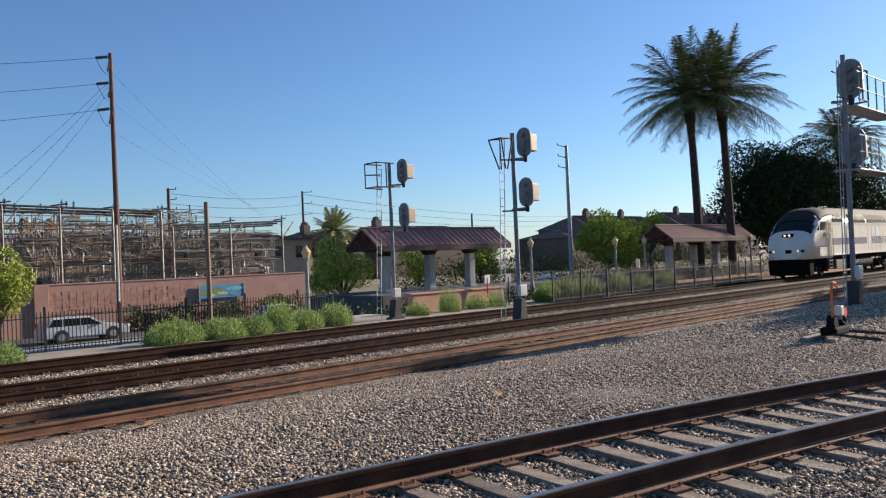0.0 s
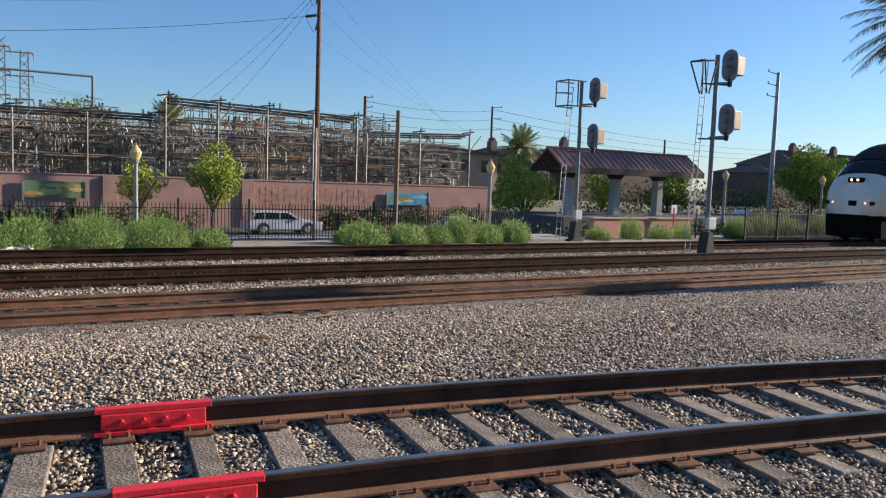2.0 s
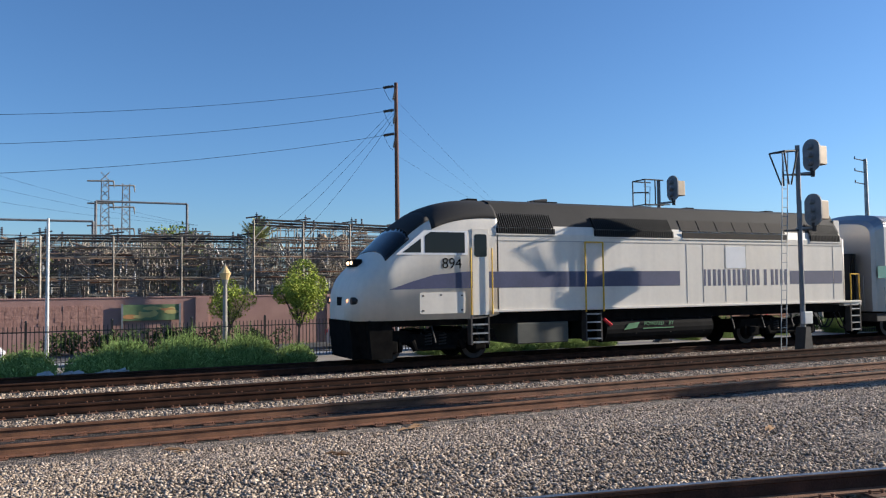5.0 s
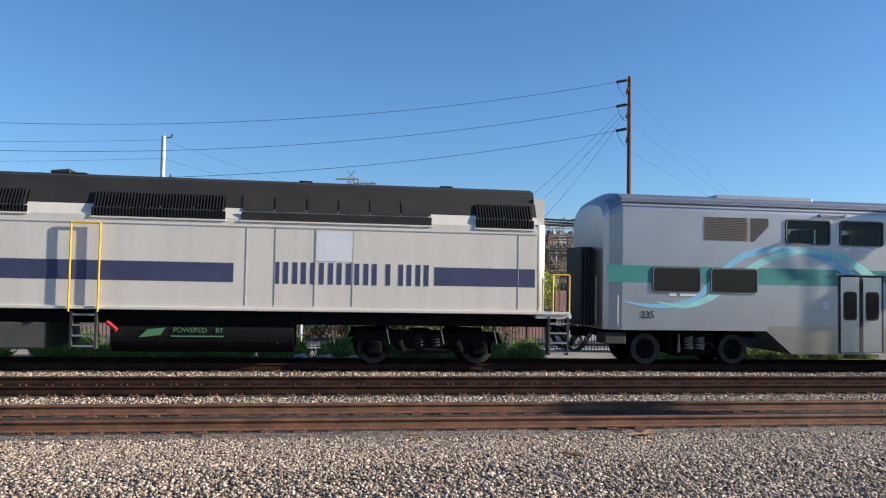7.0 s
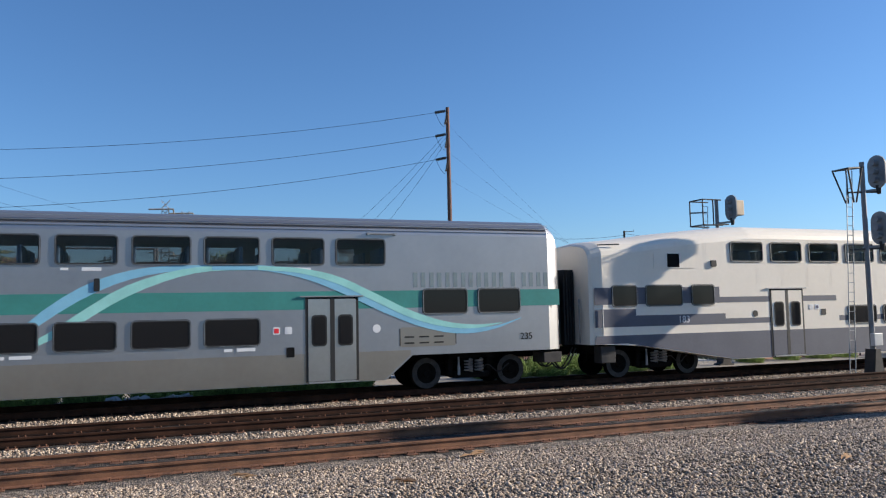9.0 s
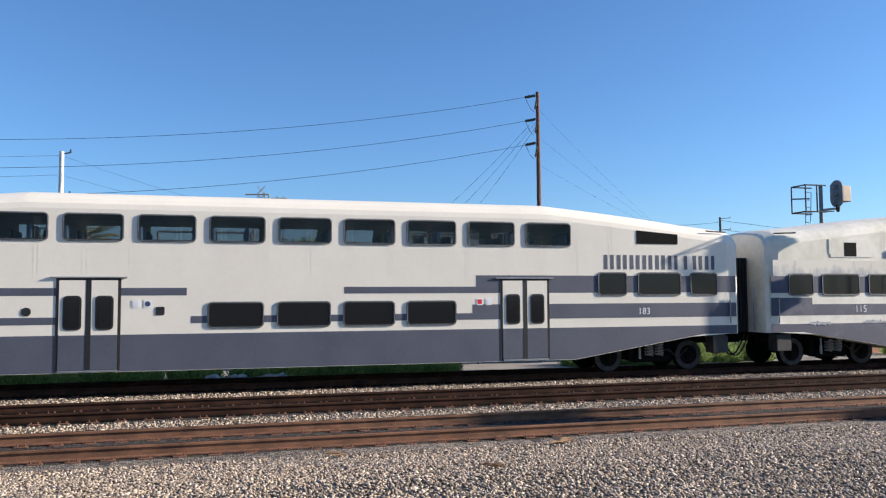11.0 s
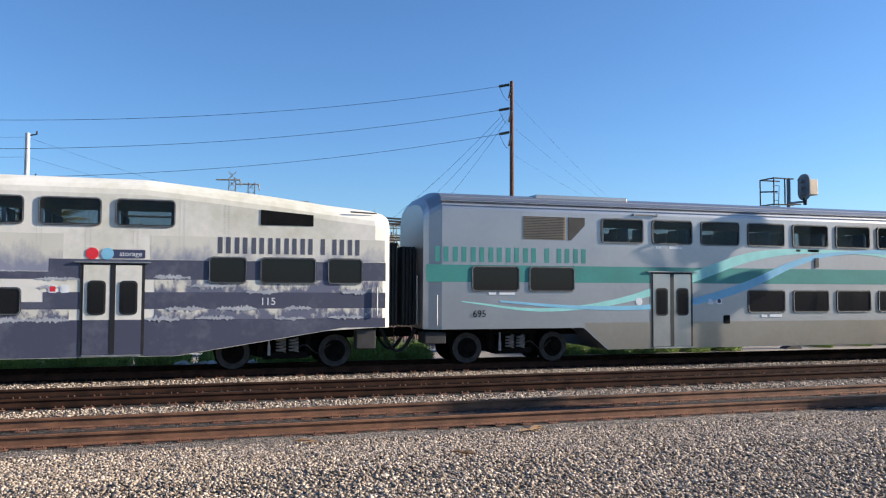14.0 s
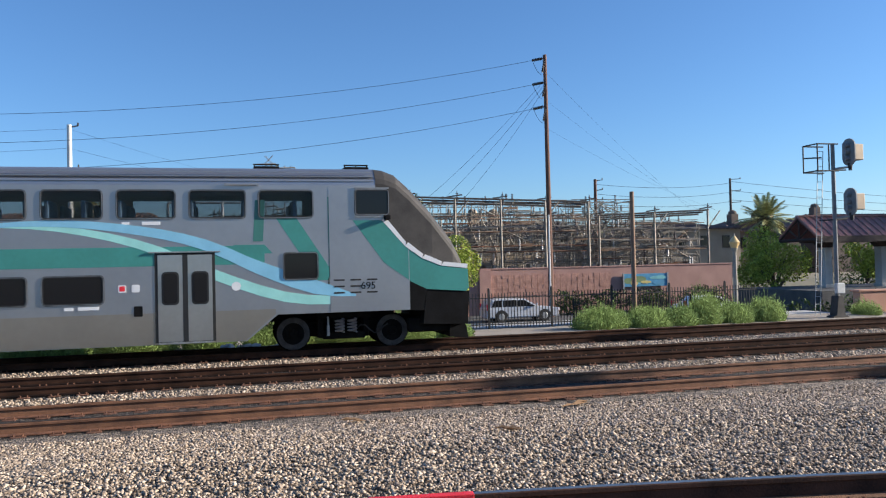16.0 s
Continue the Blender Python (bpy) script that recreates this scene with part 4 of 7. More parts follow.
        ribbon(root, "mint_ribbon", [(1.41, 1.74, 0.02), (2.22, 1.62, 0.12), (3.16, 2.0, 0.22), (3.84, 2.5, 0.25), (4.54, 2.9, 0.22), (5.25, 3.12, 0.17), (5.97, 3.2, 0.14), (6.71, 3.08, 0.2), (7.46, 2.72, 0.28), (8.23, 2.17, 0.28), (9.01, 1.68, 0.22), (9.79, 1.4, 0.12), (10.59, 1.38, 0.08), (11.4, 1.6, 0.16), (12.21, 2.1, 0.26), (13.03, 2.63, 0.28), (13.88, 3.0, 0.22), (14.74, 3.23, 0.15), (16.33, 3.31, 0.11)], MINT, 0.009)
        ribbon(root, "blue_ribbon", [(15.2, 3.3, 0.1), (16.6, 3.28, 0.14), (17.6, 3.08, 0.2), (18.5, 2.75, 0.26), (19.6, 2.25, 0.28), (20.8, 1.8, 0.26), (21.8, 1.6, 0.18), (22.8, 1.66, 0.08), (23.6, 1.9, 0.02)], AQUA, 0.012)
        ribbon(root, "mint_ribbon", [(16.3, 3.3, 0.1), (17.4, 3.22, 0.13), (18.34, 2.98, 0.2), (19.28, 2.55, 0.22), (20.24, 2.1, 0.2), (21.3, 1.78, 0.15), (22.3, 1.7, 0.09), (23.0, 1.78, 0.02)], MINT, 0.015)
    # windows
    for x in ups:
        window(root, x - 0.68, x + 0.68, *UPPER_Z, pane_mat=TINTGLASS)
    for x in (10.74, 12.385, 14.03, 15.68):
        window(root, x - 0.68, x + 0.68, *LOWER_Z)
    for x in (1.97, 3.63):
        window(root, x - 0.69, x + 0.69, 1.98, 2.68)
    if not cab:
        for x in (21.31, 22.93):
            window(root, x - 0.66, x + 0.66, 2.05, 2.75)
    for xc in (7.44, 18.175):
        doors(root, xc, 0.42, 2.5, DOORSTEEL, wide=1.25, window_z=(1.3, 2.1))
    # grilles and hatches
    bm = bmesh.new()
    prism(bm, rect(2.76, 4.06, 3.42, 4.06), -SIDE - 0.006, -SIDE)
    g = part("vent_grille", bm, TANBOX, root, "brownish louvred air intake")
    for i in range(14):
        part("slat", box(bmesh.new(), 2.79, 4.03, -SIDE - 0.02, -SIDE - 0.004, 3.45 + i * 0.045, 3.465 + i * 0.045), DARKMETAL, g)
    bm = bmesh.new()
    prism(bm, [(4.13, 3.42), (4.22, 3.42), (4.64, 3.84), (4.64, 4.06), (4.13, 4.06)], -SIDE - 0.012, -SIDE)
    part("vent_grille", bm, DARKMETAL, root)
    hx, hz = (20.0, 1.2) if not cab else (21.62, 1.37)
    panel(root, "access_hatch", rounded(hx, hx + (1.6 if not cab else 1.3), hz, hz + 0.52, 0.06), STEELGREY, proud=0.0045)
    for i in range(3):
        for j in range(2 if not cab else 3):
            if cab and i == 2 and j == 1:
                continue
            panel(root, "hatch_vent", rounded(hx + 0.12 + i * 0.42, hx + 0.4 + i * 0.42, hz + 0.08 + j * 0.16, hz + 0.12 + j * 0.16, 0.018), IRON, proud=0.014)
    for xa in (hx, hx + (1.6 if not cab else 1.3)):
        panel(root, "hatch_edge", rect(xa - 0.012, xa + 0.012, hz + 0.04, hz + 0.48), IRON, proud=0.006)
    if cab:
        panel(root, "lower_nose", [(L - 1.24, 0.97), (L - 0.9, 0.95), (L - 0.8, 1.5), (L - 1.24, 1.72)], BLACK, proud=0.01)
        part("lower_nose", prism(bmesh.new(), [(L - 0.9, 0.6), (L + 0.3, 0.55), (L + 0.36, 1.42), (L - 0.8, 1.48)], -SIDE + 0.02, SIDE - 0.02), BLACK, root, "black lower nose under the teal wrap")
        part("mirror", box(bmesh.new(), 23.05, 23.2, -SIDE - 0.22, -SIDE - 0.02, 3.3, 3.42, 0.02), BLACK, root)
        for zz in (3.39, 4.12):
            part("window_trim", box(bmesh.new(), 22.3, 23.2, -SIDE - 0.05, -SIDE - 0.01, zz - 0.015, zz + 0.015), GREYMETAL, root)
    for xx in ups[1::3]:
        panel(root, "data_sticker", rect(xx - 0.55, xx - 0.38, 3.24, 3.3), CLEANWHITE, proud=0.006)
        panel(root, "data_sticker", rect(xx - 0.1, xx + 0.32, 3.23, 3.31), CLEANWHITE, proud=0.006)
    for xx in (10.74, 15.68, 1.97):
        zz = 1.24 if xx > 6 else 1.9
        panel(root, "data_sticker", rect(xx - 0.2, xx, zz, zz + 0.07), CLEANWHITE, proud=0.013)
        panel(root, "data_sticker", rect(xx + 0.1, xx + 0.55, zz, zz + 0.08), CLEANWHITE, proud=0.013)
    small_signs(root, (8.75, 9.05, 16.75, 17.05), 1.72)
    panel(root, "door_button", rounded(9.2, 9.42, 1.05, 1.3, 0.03), BLACK, proud=0.012)
    panel(root, "door_button", rounded(17.0, 17.2, 1.05, 1.3, 0.03), BLACK, proud=0.012)
    panel(root, "round_badge", rounded(6.25, 6.47, 1.6, 1.82, 0.108), CLEANWHITE, proud=0.008)
    panel(root, "round_badge", rounded(19.25, 19.47, 1.6, 1.82, 0.108), CLEANWHITE, proud=0.008)
    panel(root, "side_lamp", rounded(12.55, 12.68, 2.75, 3.05, 0.03), RUBBER, proud=0.03)
    brand_bars(root, 0.2, 4.75, 2.78, 3.18, TEAL, proud=0.005) if cab else brand_bars(root, L - 4.6, L - 0.4, 2.78, 3.18, mat("faint_grey_lettering", (0.2, 0.26, 0.28)), proud=0.004)
    for px in ((1.15, 23.75) if not cab else (1.5, 22.62)):
        words(number, 0.26, BLACK, root, pose(px, -SIDE - 0.016, 1.38 if px < 10 or not cab else 1.63), "car_number")
    # roof details
    bm = bmesh.new()
    for z in (4.3, 4.42, 4.52):
        box(bm, 0.4, (L - 0.4) if not cab else L - 2.15, -SIDE + 0.02 - (4.52 - z) * 0.12, -SIDE + 0.06, z - 0.008, z + 0.008)
    part("roof_rib", bm, STEEL, root)
    bm = bmesh.new()
    box(bm, 3.3, 6.2, -1.15, -0.5, zt - 0.25, zt - 0.03, 0.02)
    part("roof_hatch", bm, STEEL, root)
    for xx in (6.2, L - 5.8):
        bm = bmesh.new()
        bar(bm, (xx, -SIDE - 0.04, 4.2), (xx + 0.75, -SIDE - 0.04, 4.2), 0.02)
        for k in (0, 0.75):
            bar(bm, (xx + k, -SIDE - 0.06, 4.2), (xx + k, -SIDE + 0.05, 4.2), 0.04)
        part("door_lamp_rail", bm, GREYMETAL, root)
    underframe(root, 0.2, L - (0.2 if not cab else 1.5), 1.0)
    bm = bmesh.new()
    box(bm, 0.02, 0.6, -1.4, -0.7, 0.6, 0.9, 0.02)
    if not cab:
        box(bm, L - 0.6, L - 0.02, -1.4, -0.7, 0.6, 0.9, 0.02)
    part("step_box", bm, DARKMETAL, root)
    bogie(root, 2.68)
    bogie(root, L - 2.68 if not cab else L - 2.9)
    gangway(root, 0, -1)
    coupler(root, 0, -1)
    if not cab:
        gangway(root, L, 1)
        coupler(root, L, 1)
    part("end_handrail", bar(bmesh.new(), (0.3, -SIDE - 0.05, 1.1), (0.3, -SIDE - 0.05, 1.9), 0.018), GREYMETAL, root)
    return root


def bombardier(number, worn):
    L = ROTEM_L
    body_mat = DIRTYWHITE if worn else COACHWHITE
    stripe = WORNNAVY if worn else FADEDNAVY
    root = thing("passenger_coach", "weathered white bilevel coach with peeling slate blue stripes" if worn else "white bilevel coach with stepped slate blue stripes", "train car", 0, TRACK_Y, 0, group="train")
    st = []
    for x in [0, 0.1, 0.4, 1.6, 3.0, 4.2, 5.2, 6.0, L - 6.0, L - 5.2, L - 4.2, L - 3.0, L - 1.6, L - 0.4, L - 0.1, L]:
        e = min(x, L - x)
        zt = 4.17 + 0.59 * min(1, max(0, (e - 1.0) / 5.0)) ** 0.75
        zb = 1.05 if e < 1.2 else 1.05 - 0.62 * min(1, (e - 1.2) / 4.0)
        k = (1 - min(1, e / 0.4)) ** 2
        st.append(side_section(x, zb, zt - 0.12 * k, 0.5, SIDE - 0.12 * k))
    ups = [5.85 + 1.64 * i for i in range(9)]
    upper_deck(root, ups, 3.5, 4.16, 2.78)
    part("body", open_windows(loft(st), [(x - 0.63, x + 0.63, 3.54, 4.12) for x in ups]), body_mat, root, "riveted aluminium body in worn white paint" if worn else "riveted aluminium body in white paint")
    bm = bmesh.new()
    for i in range(17):
        x = 4.2 + i * 1.04
        for k in (-0.05, 0.05):
            for j in range(22):
                box(bm, x + k - 0.008, x + k + 0.008, -SIDE - 0.005, -SIDE, 2.72 + j * 0.066, 2.736 + j * 0.066)
    tagged(part("rivet_rows", bm, CONCRETE if worn else body_mat, root), "rows of small rivet heads", kind="stuff")

    def low(x):
        e = min(x, L - x)
        return 1.05 if e < 1.2 else 1.05 - 0.62 * min(1, (e - 1.2) / 4.0)

    xs = [0.12, 1.2, 3.2, 5.2, L - 5.2, L - 3.2, L - 1.2, L - 0.12]
    panel(root, "skirt_stripe", [(x, low(x) + 0.01) for x in xs] + [(L - 0.12, 1.3), (0.12, 1.3)], stripe, proud=0.003)
    panel(root, "stripe", [(0.12, 1.55), (7.6, 1.55), (7.6, 1.72), (4.9, 1.72), (4.9, 1.88), (1.55, 1.88), (1.55, 2.08), (0.12, 2.08)], stripe, proud=0.003)
    panel(root, "stripe", [(0.12, 2.22), (9.6, 2.22), (9.6, 2.4), (4.7, 2.4), (4.7, 2.72), (0.12, 2.72)], stripe, proud=0.003)
    panel(root, "stripe", [(9.7, 1.55), (L - 0.12, 1.55), (L - 0.12, 1.95), (16.8, 1.95), (16.8, 1.72), (9.7, 1.72)], stripe, proud=0.003)
    panel(root, "stripe", [(13.4, 2.25), (L - 0.12, 2.25), (L - 0.12, 2.72), (16.9, 2.72), (16.9, 2.42), (13.4, 2.42)], stripe, proud=0.003)
    for x in ups:
        window(root, x - 0.67, x + 0.67, 3.5, 4.16, pane_mat=TINTGLASS)
    for x, w in ((1.16, 0.45), (2.59, 0.69), (4.05, 0.45)):
        window(root, x - w, x + w, 2.14, 2.8)
        window(root, L - x - w - 0.02, L - x + w - 0.02, 2.16, 2.82)
    for i in range(4):
        x = 10.75 + 1.645 * i
        window(root, x - 0.67, x + 0.67, 1.42, 2.06)
    for xc in (7.42, 18.28):
        doors(root, xc, 0.5, 2.58, body_mat, stripe, 1.3, wide=1.27, window_z=(1.42, 2.22))
    # ends, grilles and small fittings
    if worn:
        panel(root, "vent_cover", rect(2.2, 3.7, 3.4, 3.85), DIRTYWHITE, proud=0.015)
    panel(root, "vent_cover", rect(2.25, 3.75, 3.3, 3.75), body_mat, proud=0.014)
    panel(root, "vent_grille", rect(2.75, 3.2, 3.33, 3.75), BLACK, proud=0.018)
    panel(root, "vent_grille", [(L - 3.3, 3.62), (L - 2.0, 3.62), (L - 2.0, 3.9), (L - 3.3, 4.0)], BLACK, proud=0.012)
    panel(root, "side_lamp", rounded(4.4, 4.6, 3.35, 3.55, 0.03), IRON, proud=0.05)
    brand_bars(root, 20.6, 24.2, 2.9, 3.3, FADEDNAVY, proud=0.006)
    words(number, 0.3, CLEANWHITE, root, pose(3.3, -SIDE - 0.006, 1.72), "car_number")
    words(number, 0.26, CLEANWHITE, root, pose(L - 3.1, -SIDE - 0.006, 1.72), "car_number")
    small_signs(root, (8.45, 8.72, 17.0, 17.25), 2.02)
    panel(root, "door_button", rounded(8.9, 9.1, 1.75, 1.95, 0.03), IRON, proud=0.012)
    panel(root, "door_button", rounded(6.0, 6.2, 1.75, 1.95, 0.09), IRON, proud=0.012)
    if worn:
        for xc in (7.42, 18.28):
            b = panel(root, "storage_sign", rounded(xc - 0.15, xc + 0.7, 2.75, 2.95, 0.03), NAVY, proud=0.01)
            panel(root, "red_disc", rounded(xc - 0.6, xc - 0.32, 2.71, 2.99, 0.139), REDPAINT, proud=0.012)
            panel(root, "blue_disc", rounded(xc - 0.27, xc + 0.01, 2.71, 2.99, 0.139), AQUA, proud=0.014)
            words("storage", 0.17, CLEANWHITE, root, pose(xc + 0.38, -SIDE - 0.012, 2.85), "lettering")
        # clouds of thin slate paint above the stripes, and flaking between them
        white = (0.78, 0.73, 0.635)
        cloud = peel_mat("thin_slate_overspray", (0.27, 0.275, 0.34), white, 2.78, 0.55, 0.16)
        flake = peel_mat("flaking_slate_paint", (0.14, 0.145, 0.2), white, 1.5, 0.5, 0.05)
        panel(root, "overspray", rect(8.35, 17.2, 2.43, 3.3), cloud, proud=0.002)
        panel(root, "overspray", rect(19.1, L - 0.15, 2.73, 3.3), cloud, proud=0.002)
        panel(root, "overspray", rect(0.2, 6.4, 2.73, 3.2), cloud, proud=0.002)
        panel(root, "flaking_edge", rect(9.75, 17.35, 1.3, 1.56), flake, proud=0.0022)
        panel(root, "flaking_edge", rect(19.2, L - 0.2, 1.3, 1.56), flake, proud=0.0022)
        panel(root, "flaking_edge", rect(19.2, L - 0.2, 1.95, 2.26), peel_mat("flaking_slate_band", (0.14, 0.145, 0.2), white, 2.08, 0.4, 0.05), proud=0.0022)
        # ragged bare patches where the stripes have peeled, and smears of slate above them
        rg = random.Random(115)
        spots = [(9.9 + 0.78 * i, 1.30, 0.45, 0.085, PEELED) for i in range(10)]
        spots += [(14.6, 2.44, 0.8, 0.035, PEELED), (16.0, 2.43, 0.5, 0.03, PEELED)]
        spots += [(x, z, rg.uniform(0.2, 0.5), rg.uniform(0.05, 0.1), PEELED) for x, z in ((17.1, 2.25), (16.9, 2.05), (19.6, 2.3), (20.5, 2.1), (21.7, 1.95), (22.6, 1.55), (23.6, 2.25), (19.9, 1.55), (21.1, 1.55), (8.6, 2.45), (9.3, 1.5), (6.2, 2.42), (5.3, 1.5), (3.8, 1.32), (1.8, 1.3), (19.4, 1.3), (20.6, 1.32), (22.4, 1.3), (23.8, 1.32), (24.0, 1.95))]
        for k, (x, z, w, h, m) in enumerate(spots):
            n = int(w * 70)
            up, dn = [], []
            for i in range(n + 1):
                u = i / n * 2 - 1
                env = (1 - u * u) ** 0.5 + 0.02
                up.append((x + w * u, z + h * env * rg.choice((0.35, 0.7, 1.0, 1.25)) * rg.uniform(0.6, 1.0)))
                dn.append((x + w * u, z - h * env * rg.choice((0.2, 0.4, 0.9)) * rg.uniform(0.5, 1.0) - 0.003))
            poly = up + dn[::-1]
            panel(root, "peeled_patch" if m == PEELED else "paint_smear", poly, m, proud=0.0045 + 0.0003 * k)
        sgn = panel(root, "bicycle_sign", rounded(12.07, 12.97, 2.17, 2.72, 0.03), YELLOW, proud=0.02, label="yellow bicycle car sign")
        words("BICYCLE CAR", 0.14, BLACK, root, pose(12.52, -SIDE - 0.023, 2.27), "lettering")
        bm = bmesh.new()
        for wx in (12.30, 12.74):
            for i in range(14):
                a0, a1 = 2 * math.pi * i / 14, 2 * math.pi * (i + 1) / 14
                bar(bm, (wx + 0.1 * math.cos(a0), -SIDE - 0.022, 2.49 + 0.1 * math.sin(a0)), (wx + 0.1 * math.cos(a1), -SIDE - 0.022, 2.49 + 0.1 * math.sin(a1)), 0.008, seg=4)
        for a, b in (((12.30, 2.49), (12.40, 2.6)), ((12.40, 2.6), (12.66, 2.6)), ((12.66, 2.6), (12.74, 2.49)), ((12.40, 2.6), (12.52, 2.47)), ((12.52, 2.47), (12.66, 2.6)), ((12.30, 2.49), (12.52, 2.47)), ((12.66, 2.6), (12.64, 2.66))):
            bar(bm, (a[0], -SIDE - 0.022, a[1]), (b[0], -SIDE - 0.022, b[1]), 0.008, seg=4)
        part("bicycle_symbol", bm, BLACK, sgn)
    else:
        panel(root, "name_plate", rect(6.9, 7.6, 1.58, 1.66), CLEANWHITE, proud=0.006)
    for xx, s in ((0.35, 1), (L - 0.35, -1)):
        part("grab_rail", bar(bmesh.new(), (xx, -SIDE - 0.05, 1.35), (xx, -SIDE - 0.05, 2.1), 0.02), GREYMETAL, root)
        bm = bmesh.new()
        bar(bm, (xx, -SIDE + 0.1, 4.0), (xx + s * 0.7, -SIDE + 0.02, 4.02), 0.02)
        part("roof_grab", bm, DARKMETAL, root)
    underframe(root, 0.2, L - 0.2, 1.0)
    bogie(root, 2.6)
    bogie(root, L - 2.6)
    for x, s in ((0, -1), (L, 1)):
        gangway(root, x, s, 3.3)
        coupler(root, x, s)
    for xx in (0.35, L - 0.85):
        part("step_box", box(bmesh.new(), xx, xx + 0.5, -1.4, -1.0, 0.5, 1.0, 0.02), DARKMETAL, root)
    return root


def locomotive():
    """Its nose is at x 0, its rear end at 19.7; the coach behind begins at 21.55."""
    root = thing("locomotive", "white streamlined diesel locomotive with navy stripe and black roof", "locomotive", 0, TRACK_Y, 0, group="train")
    R = 19.4
    W = 1.5

    def sec(x, zb, zt, w, sh=0.95):
        return [(x, -w, zb), (x, -w, zt - sh), (x, -w * 0.93, zt - sh * 0.75), (x, -w * 0.68, zt - 0.1), (x, -w * 0.45, zt), (x, w * 0.45, zt), (x, w * 0.68, zt - 0.1), (x, w * 0.93, zt - sh * 0.75), (x, w, zt - sh), (x, w, zb)]

    nose = [(0.56, 1.25, 1.75, 0.6, 0.3), (0.6, 1.22, 2.0, 0.82, 0.4), (0.7, 1.2, 2.28, 1.05, 0.5), (0.9, 1.2, 2.58, 1.27, 0.58), (1.3, 1.2, 2.92, 1.43, 0.66), (1.68, 1.2, 3.3, W, 0.75), (2.35, 1.2, 3.92, W, 0.9), (3.0, 1.2, 4.36, W, 1.0), (3.7, 1.2, 4.6, W, 1.05), (4.4, 1.2, 4.68, W, 1.05), (4.95, 1.3, 4.685, W, 1.05)]

    def spline(keys, k, n):
        """A smooth value between rows of numbers."""
        out = []
        for c in range(len(keys[0])):
            p = [keys[min(max(i, 0), len(keys) - 1)][c] for i in (k - 1, k, k + 1, k + 2)]
            out.append([0.5 * (2 * p[1] + (p[2] - p[0]) * u + (2 * p[0] - 5 * p[1] + 4 * p[2] - p[3]) * u * u + (3 * p[1] - p[0] - 3 * p[2] + p[3]) * u ** 3) for u in (j / n for j in range(n))])
        return list(zip(*out))

    stations = [r for k in range(len(nose) - 1) for r in spline(nose, k, 5)] + [nose[-1]]

    def arch(n, lift=0.0):
        """The rounded section: a straight side, then a soft shoulder over the top."""
        x, zb, zt, w, sh = n
        w = min(w, W)
        pts = []
        for i in range(19):
            a = math.pi * i / 18
            c, s = -math.cos(a), math.sin(a)
            y = math.copysign(abs(c) ** 0.72, c) * (w + lift)
            pts.append((x, y, zt - sh + (sh + lift) * s ** 0.82))
        return pts

    bm = loft([[(n[0], -min(n[3], W), n[1])] + arch(n) + [(n[0], min(n[3], W), n[1])] for n in stations])
    part("nose", smooth(bm), WHITEPAINT, root, "smooth rounded white cab nose")

    def shell(rows, i0, i1, lift):
        return smooth(loft([arch(n, lift)[i0:i1] + arch(n, -0.12)[i0:i1][::-1] for n in rows]))

    # windscreen and cab roof
    part("windscreen", shell([n for n in stations if 1.45 <= n[0] <= 2.3], 3, 16, 0.014), GLASS, root, "black raked wrap-around windscreen")
    part("cab_roof", shell([n for n in stations if n[0] >= 2.8], 2, 17, 0.02), SOOT, root, "sooty black cab roof")
    part("brow", shell([n for n in stations if 2.2 <= n[0] <= 2.9], 4, 15, 0.018), SOOT, root, "sooty black brow over the windscreen")
    # side windows, door
    def pane(name, poly, m, proud=0.012):
        return panel(root, name, poly, m, -W, proud)

    pane("window_rim", [(1.75, 3.0), (3.95, 3.0), (3.95, 3.68), (2.6, 3.68)], CLEANWHITE, 0.01)
    pane("cab_window", [(1.95, 3.06), (2.5, 3.06), (2.5, 3.45)], GLASS, 0.016)
    pane("cab_window", [(2.62, 3.06), (3.86, 3.06), (3.86, 3.64), (2.8, 3.64), (2.62, 3.52)], GLASS, 0.016)
    d = pane("cab_door", rect(4.1, 4.62, 1.25, 3.75), WHITEPAINT, 0.02)
    part("pane", prism(bmesh.new(), rounded(4.16, 4.56, 2.95, 3.6, 0.07), -W - 0.026, -W), GLASS, d)
    for xx in (4.02, 4.7):
        part("handrail", bar(bmesh.new(), (xx, -W - 0.08, 1.3), (xx, -W - 0.08, 3.2), 0.02), YELLOW, root)
    bm = bmesh.new()
    part("nose_hatch", prism(bm, rounded(2.45, 3.85, 1.36, 1.95, 0.05), -W - 0.014, -W), WHITEPAINT, root)
    for hx, hz in ((2.55, 1.86), (3.1, 1.88), (3.75, 1.86), (2.55, 1.45), (3.75, 1.45)):
        part("latch", box(bmesh.new(), hx - 0.03, hx + 0.03, -W - 0.024, -W - 0.01, hz - 0.02, hz + 0.02, 0.004), IRON, root)
    words("894", 0.42, BLACK, root, pose(3.45, -W - 0.01, 2.75), "loco_number")
    # engine hood
    hood = [sec(4.9, 1.35, 4.68, W, 1.05), sec(R, 1.35, 4.68, W, 1.05)]
    part("hood", loft(hood), WHITEPAINT, root, "long white engine hood")
    bm = loft([[(x, y * 1.004, z + 0.006) for x, y, z in h[2:8]] + [(x, y * 0.9, z - 0.2) for x, y, z in h[7:1:-1]] for h in hood])
    part("hood_roof", bm, SOOT, root, "sooty black sloped hood roof")
    # stripe: swoosh on the nose, then straight
    panel(root, "stripe", [(1.55, 2.04), (3.0, 2.06), (4.75, 2.06), (4.75, 2.53), (3.9, 2.53), (2.9, 2.44), (2.2, 2.25)], NAVY, -W, 0.006)
